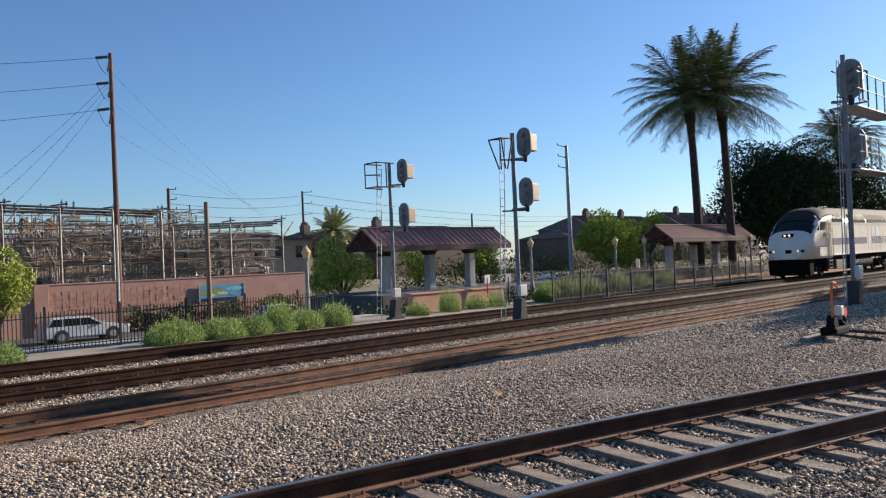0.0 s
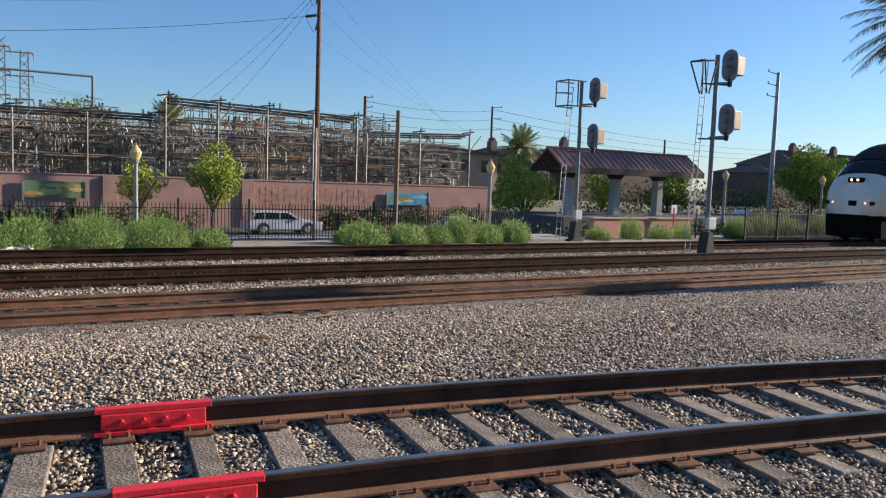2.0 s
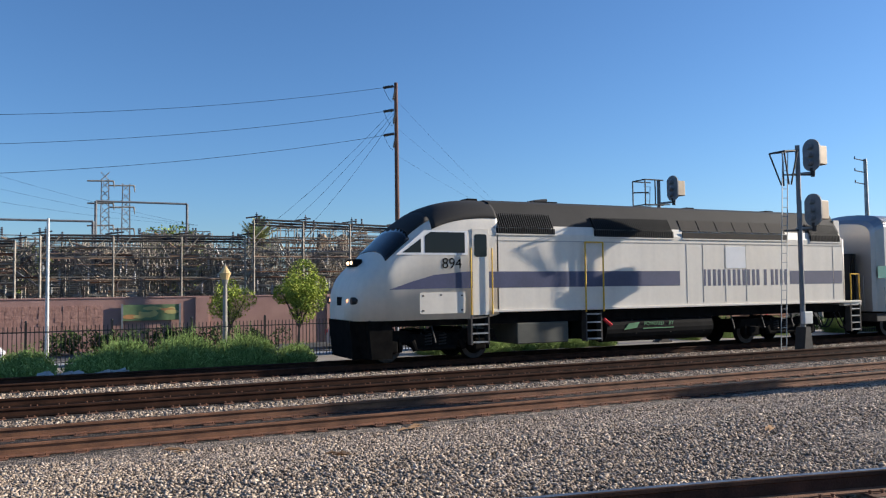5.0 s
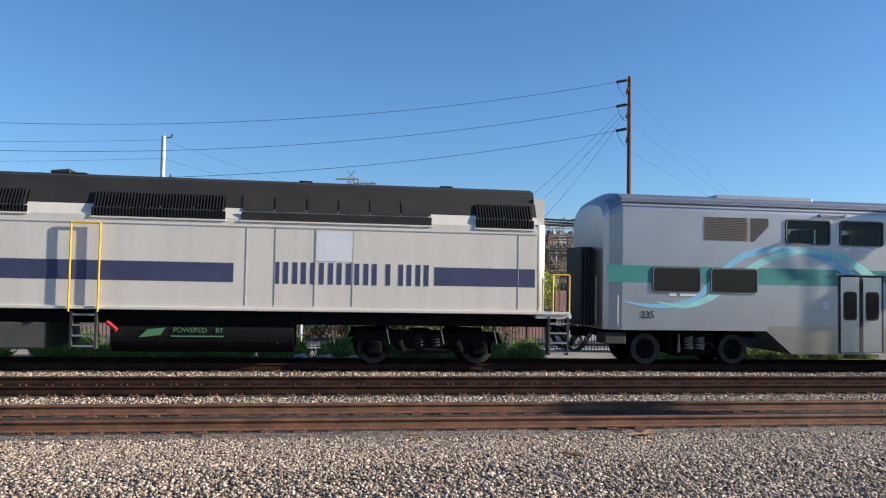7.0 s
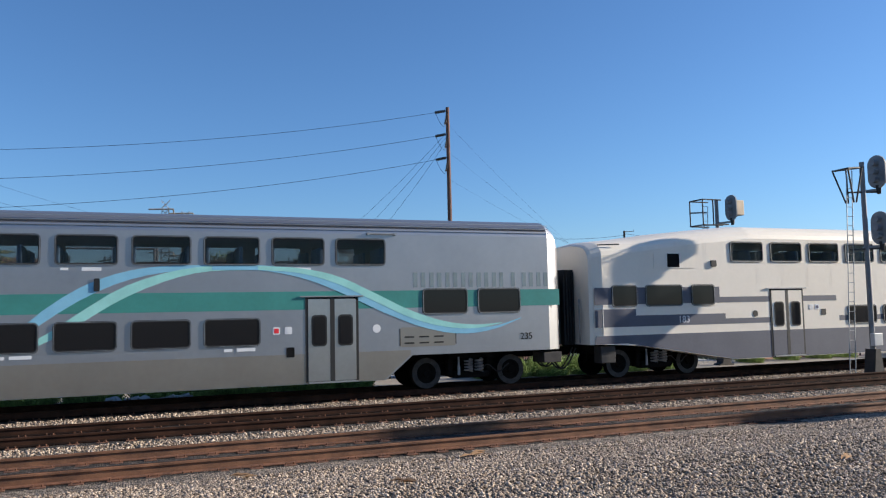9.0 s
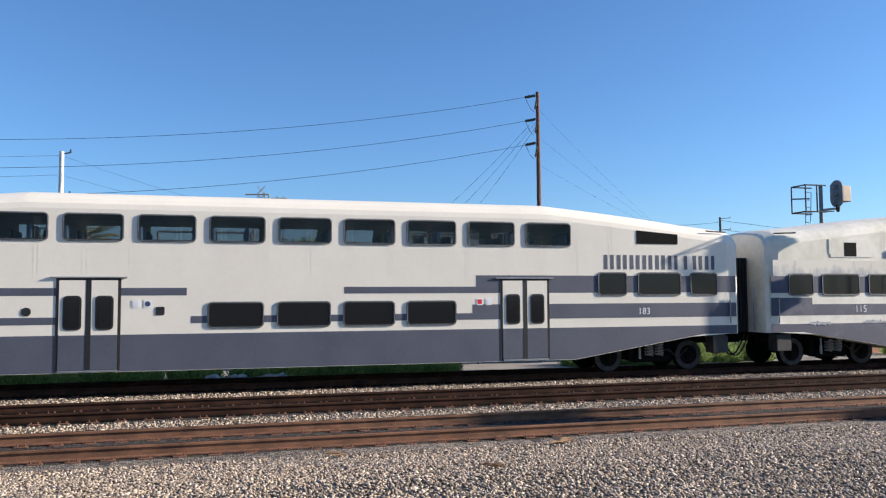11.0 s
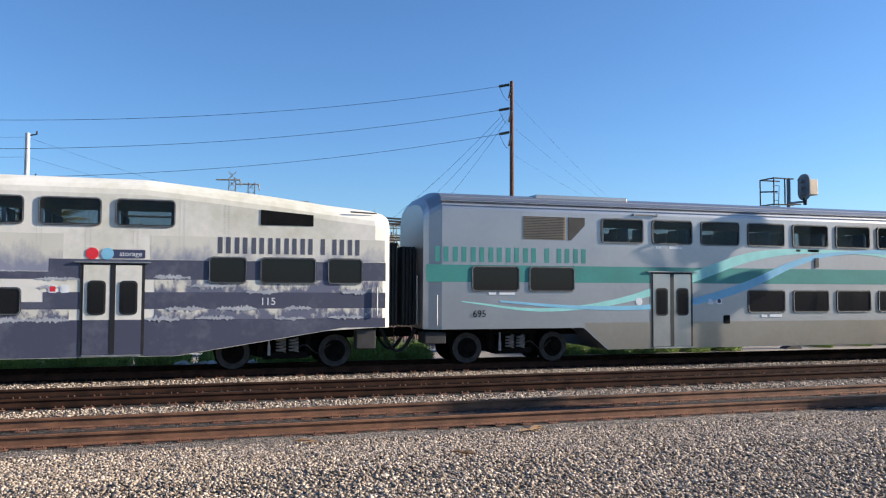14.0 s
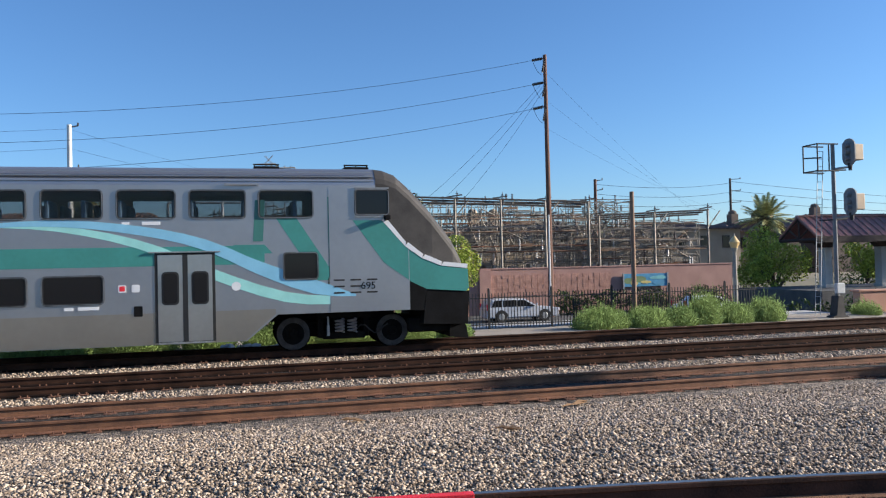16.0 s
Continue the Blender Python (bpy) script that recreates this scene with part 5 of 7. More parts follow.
    panel(root, "stripe", rect(4.75, 11.7, 2.06, 2.53), NAVY, -W, 0.005)
    panel(root, "stripe", rect(16.7, R - 0.05, 2.06, 2.53), NAVY, -W, 0.005)
    brand_bars(root, 12.65, 16.62, 2.04, 2.58, NAVY, -W, 0.006)
    # side sill and panel joints
    part("sill_rail", box(bmesh.new(), 4.7, R + 0.9, -W - 0.05, -W + 0.05, 1.36, 1.43, 0.008), WHITEPAINT, root)
    part("panel_joint", box(bmesh.new(), 4.9, R - 0.02, -W - 0.012, -W, 3.42, 3.445), CONCRETE, root)
    for xx in (12.0, 12.7, 13.68, 14.62, 18.9):
        part("panel_joint", box(bmesh.new(), xx - 0.008, xx + 0.008, -W - 0.008, -W, 1.5, 3.4), CONCRETE, root)
    panel(root, "clean_door", rect(13.7, 14.6, 2.62, 3.35), CLEANWHITE, -W, 0.01)
    # dark intake panels on the slope and shoulder
    def slope_panel(a, b, ya, za, yb, zb2, lift, thick):
        bm = bmesh.new()
        n = Vector((0, -(zb2 - za), yb - ya)).normalized()
        vs = [bm.verts.new(Vector(p) + n * h) for h in (lift + thick, lift) for p in ((a, ya, za), (b, ya, za), (b, yb, zb2), (a, yb, zb2))]
        for q in ((0, 1, 2, 3), (7, 6, 5, 4), (0, 4, 5, 1), (1, 5, 6, 2), (2, 6, 7, 3), (3, 7, 4, 0)):
            bm.faces.new([vs[i] for i in q])
        bmesh.ops.recalc_face_normals(bm, faces=bm.faces[:])
        return bm

    slat_bm = bmesh.new()
    box(slat_bm, -0.012, 0.012, -W - 0.035, -W - 0.01, 0.01, 0.21)
    vs = [slat_bm.verts.new(v) for v in ((-0.012, -W - 0.035, 0.2), (0.012, -W - 0.035, 0.2), (0.012, -W * 0.84 - 0.03, 0.62), (-0.012, -W * 0.84 - 0.03, 0.62), (-0.012, -W * 0.84, 0.6), (0.012, -W * 0.84, 0.6), (0.012, -W, 0.18), (-0.012, -W, 0.18))]
    for q in ((0, 1, 2, 3), (4, 5, 6, 7), (0, 3, 4, 7), (1, 6, 5, 2), (3, 2, 5, 4)):
        slat_bm.faces.new([vs[k] for k in q])
    slat_mesh = bpy.data.meshes.new("slat")
    slat_bm.to_mesh(slat_mesh)
    slat_bm.free()
    slat_mesh.materials.append(IRON)
    for a, b, c, m in ((4.9, 6.9, 3.64, BLACK), (8.35, 11.47, 3.6, BLACK), (11.85, 16.6, 3.6, mat("brown_soot", (0.028, 0.021, 0.016), (0.011, 0.009, 0.008), 0.85)), (17.76, 19.3, 3.58, BLACK)):
        g = part("intake_panel", prism(bmesh.new(), rect(a, b, c, 3.8), -W - 0.012, -W + 0.02), m, root, "black louvred air intake")
        n = max(2, round((b - a) / 0.8))
        for k in range(n):
            x0, x1 = a + (b - a) * k / n + 0.02, a + (b - a) * (k + 1) / n - 0.02
            part("louvre", slope_panel(x0, x1, -W * 0.955, 3.83, -W * 0.825, 4.2, 0.004, 0.014), m, g)
        if m is BLACK:
            for x0 in np.arange(a + 0.05, b - 0.03, 0.075):
                slat = new("slat", slat_mesh)
                slat.parent = g
                slat.matrix_basis = pose(x0, 0, c)
        part("intake_frame", box(bmesh.new(), a - 0.03, b + 0.03, -W - 0.03, -W + 0.02, c - 0.05, c - 0.01, 0.006), WHITEPAINT, g, "white lip below the intake")
    # ladders with yellow rails
    for xx in (7.93, 8.59):
        part("handrail", bar(bmesh.new(), (xx, -W - 0.09, 1.3), (xx, -W - 0.09, 3.42), 0.025), YELLOW, root, "yellow handrail")
    part("handrail", bar(bmesh.new(), (7.93, -W - 0.09, 3.42), (8.59, -W - 0.09, 3.42), 0.022), YELLOW, root)
    for a, b, z0 in ((7.98, 8.54, 0.45), (4.05, 4.6, 0.5), (R + 0.35, R + 0.85, 0.35)):
        lad = part("step_ladder", box(bmesh.new(), a - 0.025, a + 0.025, -W - 0.02, -W + 0.22, z0 - 0.05, 1.3), DARKMETAL, root, "dark steel boarding steps")
        part("stringer", box(bmesh.new(), b - 0.025, b + 0.025, -W - 0.02, -W + 0.22, z0 - 0.05, 1.3), DARKMETAL, lad)
        for k in range(4):
            part("step", box(bmesh.new(), a, b, -W - 0.02, -W + 0.22, z0 + k * 0.25, z0 + 0.04 + k * 0.25), GREYMETAL, lad)
    # rear platform and end wall
    part("rear_platform", box(bmesh.new(), R, R + 0.95, -W, W, 1.25, 1.38, 0.01), WHITEPAINT, root)
    for xx, yy in ((R + 0.9, -W + 0.03), (R + 0.9, -0.6), (R + 0.45, -W + 0.03)):
        part("railing_post", bar(bmesh.new(), (xx, yy, 1.38), (xx, yy, 2.4), 0.022), YELLOW, root, "yellow rear railing")
    part("railing_bar", bar(bmesh.new(), (R + 0.9, -W + 0.03, 2.4), (R + 0.45, -W + 0.03, 2.4), 0.022), YELLOW, root)
    # curved pale end corner above the platform
    part("end_corner", smooth(loft([[(R - 0.02 + 0.3 * math.sin(a), -W + 0.3 - 0.3 * math.cos(a), z) for a in (0, 0.4, 0.8, 1.2, 1.57)] + [(R - 0.02, -W + 0.3, z)] for z in (1.38, 3.0, 3.7)])), WHITEPAINT, root, "cream rounded end corner")
    part("end_wall", box(bmesh.new(), R - 0.02, R + 0.27, -W + 0.3, W - 0.3, 1.38, 4.4), WHITEPAINT, root)
    for i in range(4):
        bm = bmesh.new()
        bar(bm, (R + 0.33, -1.15, 2.1 + i * 0.4), (R + 0.33, -0.75, 2.1 + i * 0.4), 0.02)
        part("grab_iron", bm, BLACK, root)
    words("894", 0.34, BLACK, root, pose(R + 0.28, -0.85, 3.75, 0, 0, 90), "loco_number")
    # lamps
    for yy in (-0.92, 0.92):
        bm = bmesh.new()
        for k in (-0.14, 0.14):
            bar(bm, (0.85, yy + k, 1.75), (0.62, yy + k, 1.75), 0.1, 0.1, 14)
        part("headlight_housing", bm, IRON, root)
        part("headlight", ball(bmesh.new(), (0.64, yy + (0.14 if yy < 0 else -0.14), 1.75), 0.07), glow("warm_headlight", (1.0, 0.42, 0.18), 1.1), root, "lit ditch light")
    bm = bmesh.new()
    box(bm, 0.95, 1.2, -0.35, 0.35, 2.7, 2.92, 0.03)
    part("headlight_housing", bm, BLACK, root)
    for k in (-0.15, 0.15):
        part("headlight", ball(bmesh.new(), (0.95, k, 2.81), 0.06), glow("bright_headlight", (1.0, 0.66, 0.35), 1.8), root, "lit twin headlight")
    part("number_board", box(bmesh.new(), 0.55, 0.7, -0.4, 0.0, 1.62, 1.86, 0.01), BLACK, root)
    # pilot, tank, bogies
    bm = bmesh.new()
    prism(bm, [(0.7, 0.16), (0.6, 1.22), (1.7, 1.22), (1.7, 0.16)], -1.35, 1.35)
    bmesh.ops.bevel(bm, geom=[e for e in bm.edges if abs(e.verts[0].co.x - e.verts[1].co.x) < 0.2 and e.verts[0].co.y * e.verts[1].co.y > 0 and max(v.co.x for v in e.verts) < 0.8], offset=0.4, segments=3, affect="EDGES")
    part("pilot", bm, UNDER, root, "black pilot below the nose")
    part("frame", box(bmesh.new(), 1.2, R + 0.6, -1.3, 1.3, 1.02, 1.3), UNDER, root, "black underframe")
    bm = bmesh.new()
    bar(bm, (8.85, -0.95, 0.72), (13.2, -0.95, 0.72), 0.42, 0.42, 20)
    bar(bm, (8.85, 0.95, 0.72), (13.2, 0.95, 0.72), 0.42, 0.42, 20)
    box(bm, 8.85, 13.2, -0.9, 0.9, 0.35, 1.05)
    part("fuel_tank", bm, BLACK, root, "black round-sided fuel tank with green lettering")
    words("POWERED", 0.17, mat("green_lettering", (0.1, 0.27, 0.12)), root, pose(10.7, -1.375, 0.86), "lettering")
    words("BY", 0.17, mat("green_lettering", (0.1, 0.27, 0.12)), root, pose(11.4, -1.375, 0.86), "lettering")
    panel(root, "tank_line", rect(10.25, 11.5, 0.7, 0.73), mat("green_lettering", (0.1, 0.27, 0.12)), -1.37, 0.012)
    panel(root, "tank_emblem", [(9.5, 0.68), (10.0, 0.74), (10.12, 0.92), (9.7, 0.88)], mat("green_lettering", (0.1, 0.27, 0.12)), -1.36, 0.02)
    part("battery_box", box(bmesh.new(), 5.6, 7.4, -1.4, 1.4, 0.4, 1.02, 0.03), mat("dark_olive_paint", (0.08, 0.08, 0.065)), root)
    part("red_hose", bar(bmesh.new(), (8.75, -1.35, 1.05), (9.0, -1.4, 0.85), 0.05), REDPAINT, root)
    for xx in np.arange(1.5, R, 1.4):
        part("drain_pipe", bar(bmesh.new(), (xx, -1.25, 1.05), (xx + 0.1, -1.32, 0.55), 0.025), IRON, root)
    bogie(root, 3.1, 1.37, False)
    bogie(root, 16.6, 1.37, False)
    coupler(root, R + 0.9, 1)
    for xx in (4.6, 7.5, 13.2, 17.0):
        part("roof_fitting", box(bmesh.new(), xx, xx + 0.35, -0.25, 0.25, 4.68, 4.78, 0.02), BLACK, root)
    bm = bmesh.new()
    for k in (-0.2, 0.0, 0.2):
        bar(bm, (7.0, k, 4.78), (7.45, k, 4.8), 0.04, 0.07, 10)
    part("air_horn", bm, DARKMETAL, root)
    return root


loco = locomotive()
MOVERS.append((loco, -21.3))
coach_a = rotem("235")
MOVERS.append((coach_a, 0.0))
coach_b = bombardier("183", False)
MOVERS.append((coach_b, 25.91))
coach_c = bombardier("115", True)
MOVERS.append((coach_c, 51.82))
coach_d = rotem("695", True)
MOVERS.append((coach_d, 77.73))


# ------------------------------------------------------------------ lineside
def signal_mast(x, y, z, height, heads, basket, label, big=0.96, reach=-1, off=(0.18, 0.08)):
    """A steel mast with oval-hooded signal heads, ladder and caged platform."""
    root = thing("railway_signal", label, "signal", x, y, z, group="railway signals")
    part("mast", bar(bmesh.new(), (0, 0, 0), (0, 0, height), 0.085, 0.075, 12), SIGNALGREY, root)
    bm = bmesh.new()
    prism(bm, [(-0.36, 0), (0.36, 0), (0.36, 0.05), (0.2, 0.1), (0.1, 0.85), (-0.1, 0.85), (-0.2, 0.1), (-0.36, 0.05)], -0.2, 0.2)
    part("base", bm, DARKMETAL, root)
    part("relay_box", box(bmesh.new(), -0.2, 0.17, -0.25, -0.09, 0.95, 1.35, 0.02), WHITEMETAL, root, "pale grey relay box")
    for hz in heads:
        h = thing("signal_head", "", "")
        for k in ("label", "category"):
            if k in h:
                del h[k]
        h.parent = root
        h.matrix_basis = pose(*off, hz, 0, 0, 3) @ Matrix.Diagonal((big, big, big, 1))
        bm = bmesh.new()
        pts = rounded(-0.33, 0.33, -0.56, 0.56, 0.328, 8)
        a = [bm.verts.new((0.18, py - 0.12, pz)) for py, pz in pts]
        b = [bm.verts.new((0.24, py - 0.12, pz)) for py, pz in pts]
        bm.faces.new(a)
        bm.faces.new(b[::-1])
        for i in range(len(pts)):
            bm.faces.new((a[i], b[i], b[(i + 1) % len(pts)], a[(i + 1) % len(pts)]))
        bmesh.ops.recalc_face_normals(bm, faces=bm.faces[:])
        part("backboard", bm, HEADGREY, h, "oval signal backboard")
        part("lamp_case", box(bmesh.new(), 0.24, 0.72, -0.36, 0.12, -0.34, 0.32, 0.03), TANBOX, h, "sunlit tan lamp case")
        for k in (-0.28, 0.0, 0.28):
            bm = bmesh.new()
            bar(bm, (0.18, -0.12, k), (-0.04, -0.12, k + 0.01), 0.1, 0.11, 12)
            part("hood", bm, HEADGREY, h, "pale grey lamp hood")
        part("bracket", bar(bmesh.new(), (-0.26, 0.24, -0.66), (0.3, -0.12, -0.6), 0.045), GREYMETAL, h)
        part("bracket_post", bar(bmesh.new(), (0.25, -0.12, -0.75), (0.25, -0.12, -0.45), 0.07, 0.1), DARKMETAL, h)
    # ladder
    lx = -0.62
    bm = bmesh.new()
    for s in (-0.12, 0.12):
        bar(bm, (lx - 0.35 + s, -0.05, 0.1), (lx + s, -0.05, height + 0.1 - 0.4), 0.016, seg=5)
    n = int(height / 0.3)
    for i in range(n):
        k = i / n
        xx = lx - 0.35 + 0.35 * k
        bar(bm, (xx - 0.12, -0.05, 0.25 + i * 0.3), (xx + 0.12, -0.05, 0.25 + i * 0.3), 0.012, seg=5)
    part("ladder", bm, GREYMETAL, root, "thin steel ladder")
    # platform and guard rails
    z0 = heads[0] - 0.75
    rails = []
    if basket:
        far = 1.05 * reach
        near = 0.1 * reach
        for zz in (z0, z0 + 1.05):
            for a, b in (((far, -0.4), (near, -0.4)), ((far, 0.4), (near, 0.4)), ((far, -0.4), (far, 0.4))):
                rails.append(((*a, zz), (*b, zz)))
        for a in ((far, -0.4), (far, 0.4), (far * 0.5, -0.4)):
            rails.append(((*a, z0), (*a, z0 + 1.05)))
        rails.append(((far * 1.4, -0.1, z0 + 0.5), (far * 0.6, -0.1, z0 + 0.55)))
    else:
        for s in (-0.3, 0.3):
            rails.append(((-0.95, s, heads[0]), (0, s * 0.2, heads[0] + 0.12)))
            rails.append(((-0.95, s, heads[0]), (-0.6, s * 0.5, z0 - 0.3)))
            rails.append(((-0.35, s, heads[0] + 0.06), (-0.5, s * 0.5, z0 - 0.3)))
        rails.append(((-0.95, -0.3, heads[0]), (-0.95, 0.3, heads[0])))
    for zz in heads:
        rails.append(((-0.7, 0, zz - 0.72), (0.6, 0, zz - 0.66)))
    for a, b in rails:
        part("guard_rail", bar(bmesh.new(), a, b, 0.028, seg=6), DARKMETAL, root)
    if reach > 0:
        for zz in (heads[0] - 0.95, heads[1] - 0.75):
            part("walkway", box(bmesh.new(), 0, 4.5, -0.4, 0.4, zz - 0.05, zz, 0.01), GREYMETAL, root, "steel gallery reaching over the siding")
            for k in range(6):
                part("stanchion", bar(bmesh.new(), (0.2 + 0.85 * k, -0.4, zz), (0.2 + 0.85 * k, -0.4, zz + 1.1), 0.025), GREYMETAL, root)
            for dz in (0.55, 1.1):
                part("guard_rail", bar(bmesh.new(), (0, -0.4, zz + dz), (4.5, -0.4, zz + dz), 0.022), GREYMETAL, root)
    return root


signal_mast(22.9, 26.5, -0.32, 6.86, (6.5, 4.55), True, "grey two-headed railway signal with caged platform beside the plinth", off=(0.26, -0.24))
signal_mast(21.97, 18.57, -0.19, 6.83, (6.54, 4.71), False, "grey two-headed railway signal standing between the tracks", off=(0.4, 0.06))
signal_mast(28.1, 9.3, 0.04, 8.35, (7.6, 5.3), True, "tall grey two-headed railway signal with wide platform by the siding", 1.2, 1)


def switch_machine():
    root = thing("switch_machine", "black switch stand with orange lever and small red lamp", "switch stand", 16.6, 5.9, 0.3)
    bm = bmesh.new()
    box(bm, -0.35, 0.4, -0.16, 0.16, 0.04, 0.2, 0.04)
    bar(bm, (-0.1, 0, 0.1), (-0.1, 0, 0.42), 0.13, 0.09, 12)
    bar(bm, (-0.42, 0.02, 0.14), (0.5, 0.02, 0.14), 0.05, 0.05, 8)
    ball(bm, (0.25, 0, 0.2), 0.13)
    part("gear_case", bm, BLACK, root, "black oily gear case")
    for yy in (-0.28, 0.2):
        part("base_timber", box(bmesh.new(), -0.75, 0.85, yy, yy + 0.2, -0.1, 0.03, 0.02), TIE, root, "weathered base timber")
    bm = bmesh.new()
    tube(bm, [(-0.18, -0.05, 0.2), (-0.2, -0.05, 0.45), (-0.2, -0.05, 0.95), (-0.14, -0.05, 1.08), (0.02, -0.05, 1.06), (0.12, -0.05, 0.95)], 0.024, 7)
    part("lever", bm, ORANGE, root, "bent orange lever")
    part("crank_disc", bar(bmesh.new(), (-0.22, -0.12, 0.3), (-0.22, -0.06, 0.3), 0.11, 0.11, 14), BLACK, root)
    part("target", bar(bmesh.new(), (0.34, -0.11, 0.46), (0.34, -0.09, 0.46), 0.1, 0.1, 14), REDPAINT, root, "small red target disc")
    part("post", bar(bmesh.new(), (0.34, -0.08, 0.15), (0.34, -0.08, 0.58), 0.025), BLACK, root)
    part("lock_box", box(bmesh.new(), 0.08, 0.24, -0.12, 0.02, 0.4, 0.6, 0.015), WHITEMETAL, root, "small pale metal box")
    for k in (-0.5, 0.62):
        part("connecting_rod", bar(bmesh.new(), (k * 0.6, 0.05, 0.08), (k, -1.0, 0.02), 0.03), DARKMETAL, root)


switch_machine()


def iron_fence(x0, x1, y, z, height=1.35):
    root = thing("iron_fence", "black wrought iron picket fence along the verge", "fence", x0, y, z)
    L = x1 - x0
    for zz in (0.18, height - 0.18):
        part("rail", box(bmesh.new(), 0, L, -0.015, 0.015, zz - 0.018, zz + 0.018), FENCEBLACK, root)
    pk = bpy.data.meshes.new("picket")
    bm = bmesh.new()
    box(bm, -0.012, 0.012, -0.012, 0.012, 0.06, height)
    bm.to_mesh(pk)
    bm.free()
    pk.materials.append(FENCEBLACK)
    ps = bpy.data.meshes.new("post")
    bm = bmesh.new()
    box(bm, -0.035, 0.035, -0.035, 0.035, -0.1, height + 0.12)
    ball(bm, (0, 0, height + 0.15), 0.045, 1)
    bm.to_mesh(ps)
    bm.free()
    ps.materials.append(FENCEBLACK)
    n = int(L / 0.125)
    for i in range(n):
        x = i * 0.125
        o = new("post" if i % 20 == 0 else "picket", ps if i % 20 == 0 else pk)
        o.parent = root
        o.location = (x, 0, 0)
    return root


iron_fence(-16.0, 20.5, 28.2, -0.34)
iron_fence(33.0, 62.0, 25.6, -0.3, 1.5)
iron_fence(18.5, 32.0, 42.0, -1.75, 1.6)


def leaf_cloud(bm, c, r, n, size, rng, squash=(1, 1, 1), up=0.0):
    """Many small leaf blades in a lumpy cloud."""
    for _ in range(n):
        d = Vector((rng.gauss(0, 1), rng.gauss(0, 1), rng.gauss(0, 1)))
        d.normalize()
        k = rng.uniform(0.45, 1.0) ** 0.6
        p = Vector(c) + Vector((d.x * r * squash[0], d.y * r * squash[1], d.z * r * squash[2])) * k
        a = Vector((rng.uniform(-1, 1), rng.uniform(-1, 1), rng.uniform(-1, 1) + up)).normalized()
        b = a.cross(Vector((rng.uniform(-1, 1), rng.uniform(-1, 1), rng.uniform(-1, 1)))).normalized()
        s = size * rng.uniform(0.6, 1.4)
        bm.faces.new([bm.verts.new(q) for q in (p - a * s, p + b * s * 0.45, p + a * s, p - b * s * 0.45)])


def tree(x, y, z, top, radius, crown_low, leaf, seed, label, clumps=14, per=230, size=0.13, squash=1.0):
    rng = random.Random(seed)
    root = thing("tree", label, "tree", x, y, z)
    bm = bmesh.new()
    h = top - z
    base = crown_low - z
    bar(bm, (0, 0, -0.1), (0.1, 0, base), 0.035 * h * 0.6, 0.02 * h * 0.6, 8)
    centre = Vector((0, 0, base + (h - base) * 0.5))
    rz = (h - base) / 2
    cl = []
    for i in range(clumps):
        d = Vector((rng.gauss(0, 1), rng.gauss(0, 1), rng.gauss(0, 0.9)))
        d.normalize()
        k = rng.uniform(0.35, 0.8)
        c = centre + Vector((d.x * radius * k, d.y * radius * k, d.z * rz * k))
        cl.append(c)
        bar(bm, (0.1, 0, base * 0.95), c, 0.012 * h, 0.006 * h, 5)
    part("trunk", bm, BARK, root)
    bm = bmesh.new()
    for c in cl:
        leaf_cloud(bm, c, min(radius, rz) * rng.uniform(0.38, 0.6), per, size, rng, (1, 1, squash))
    part("crown", bm, leaf, root, "loose leafy crown")
    return root


def weed(x, y, z, w, h, seed, mat_=None, label="feathery green weeds growing along the verge"):
    rng = random.Random(seed)
    root = thing("weed_clump", label, "bush", x, y, z, group="weeds along the track")
    bm = bmesh.new()
    w *= 0.86
    for _ in range(int(900 * w)):
        a = rng.uniform(0, 2 * math.pi)
        rr = rng.random() ** 0.5
        px, py = math.cos(a) * rr * w / 2, math.sin(a) * rr * 0.7
        hh = h * 0.88 * (1 - rr ** 2.6) ** 0.5 * rng.uniform(0.5, 1.05) * (1.35 if rng.random() < 0.07 else 1.0)
        lean = Vector((px * 0.25 + rng.uniform(-0.12, 0.12), py * 0.2 + rng.uniform(-0.1, 0.1), hh))
        p = Vector((px, py, 0))
        s = rng.uniform(0.012, 0.024)
        for k in (0.3, 0.55, 0.8):
            q = p + lean * k
            d = Vector((rng.uniform(-1, 1), rng.uniform(-1, 1), rng.uniform(0.3, 1.2))).normalized() * rng.uniform(0.06, 0.16)
            bm.faces.new([bm.verts.new(v) for v in (q, q + d * 0.5 + Vector((s, 0, 0)), q + d, q + d * 0.5 - Vector((s, 0, 0)))])
        bm.faces.new([bm.verts.new(v) for v in (p - Vector((s, 0, 0)), p + Vector((s, 0, 0)), p + lean)])
    part("foliage", bm, mat_ or GRASSGREEN, root)


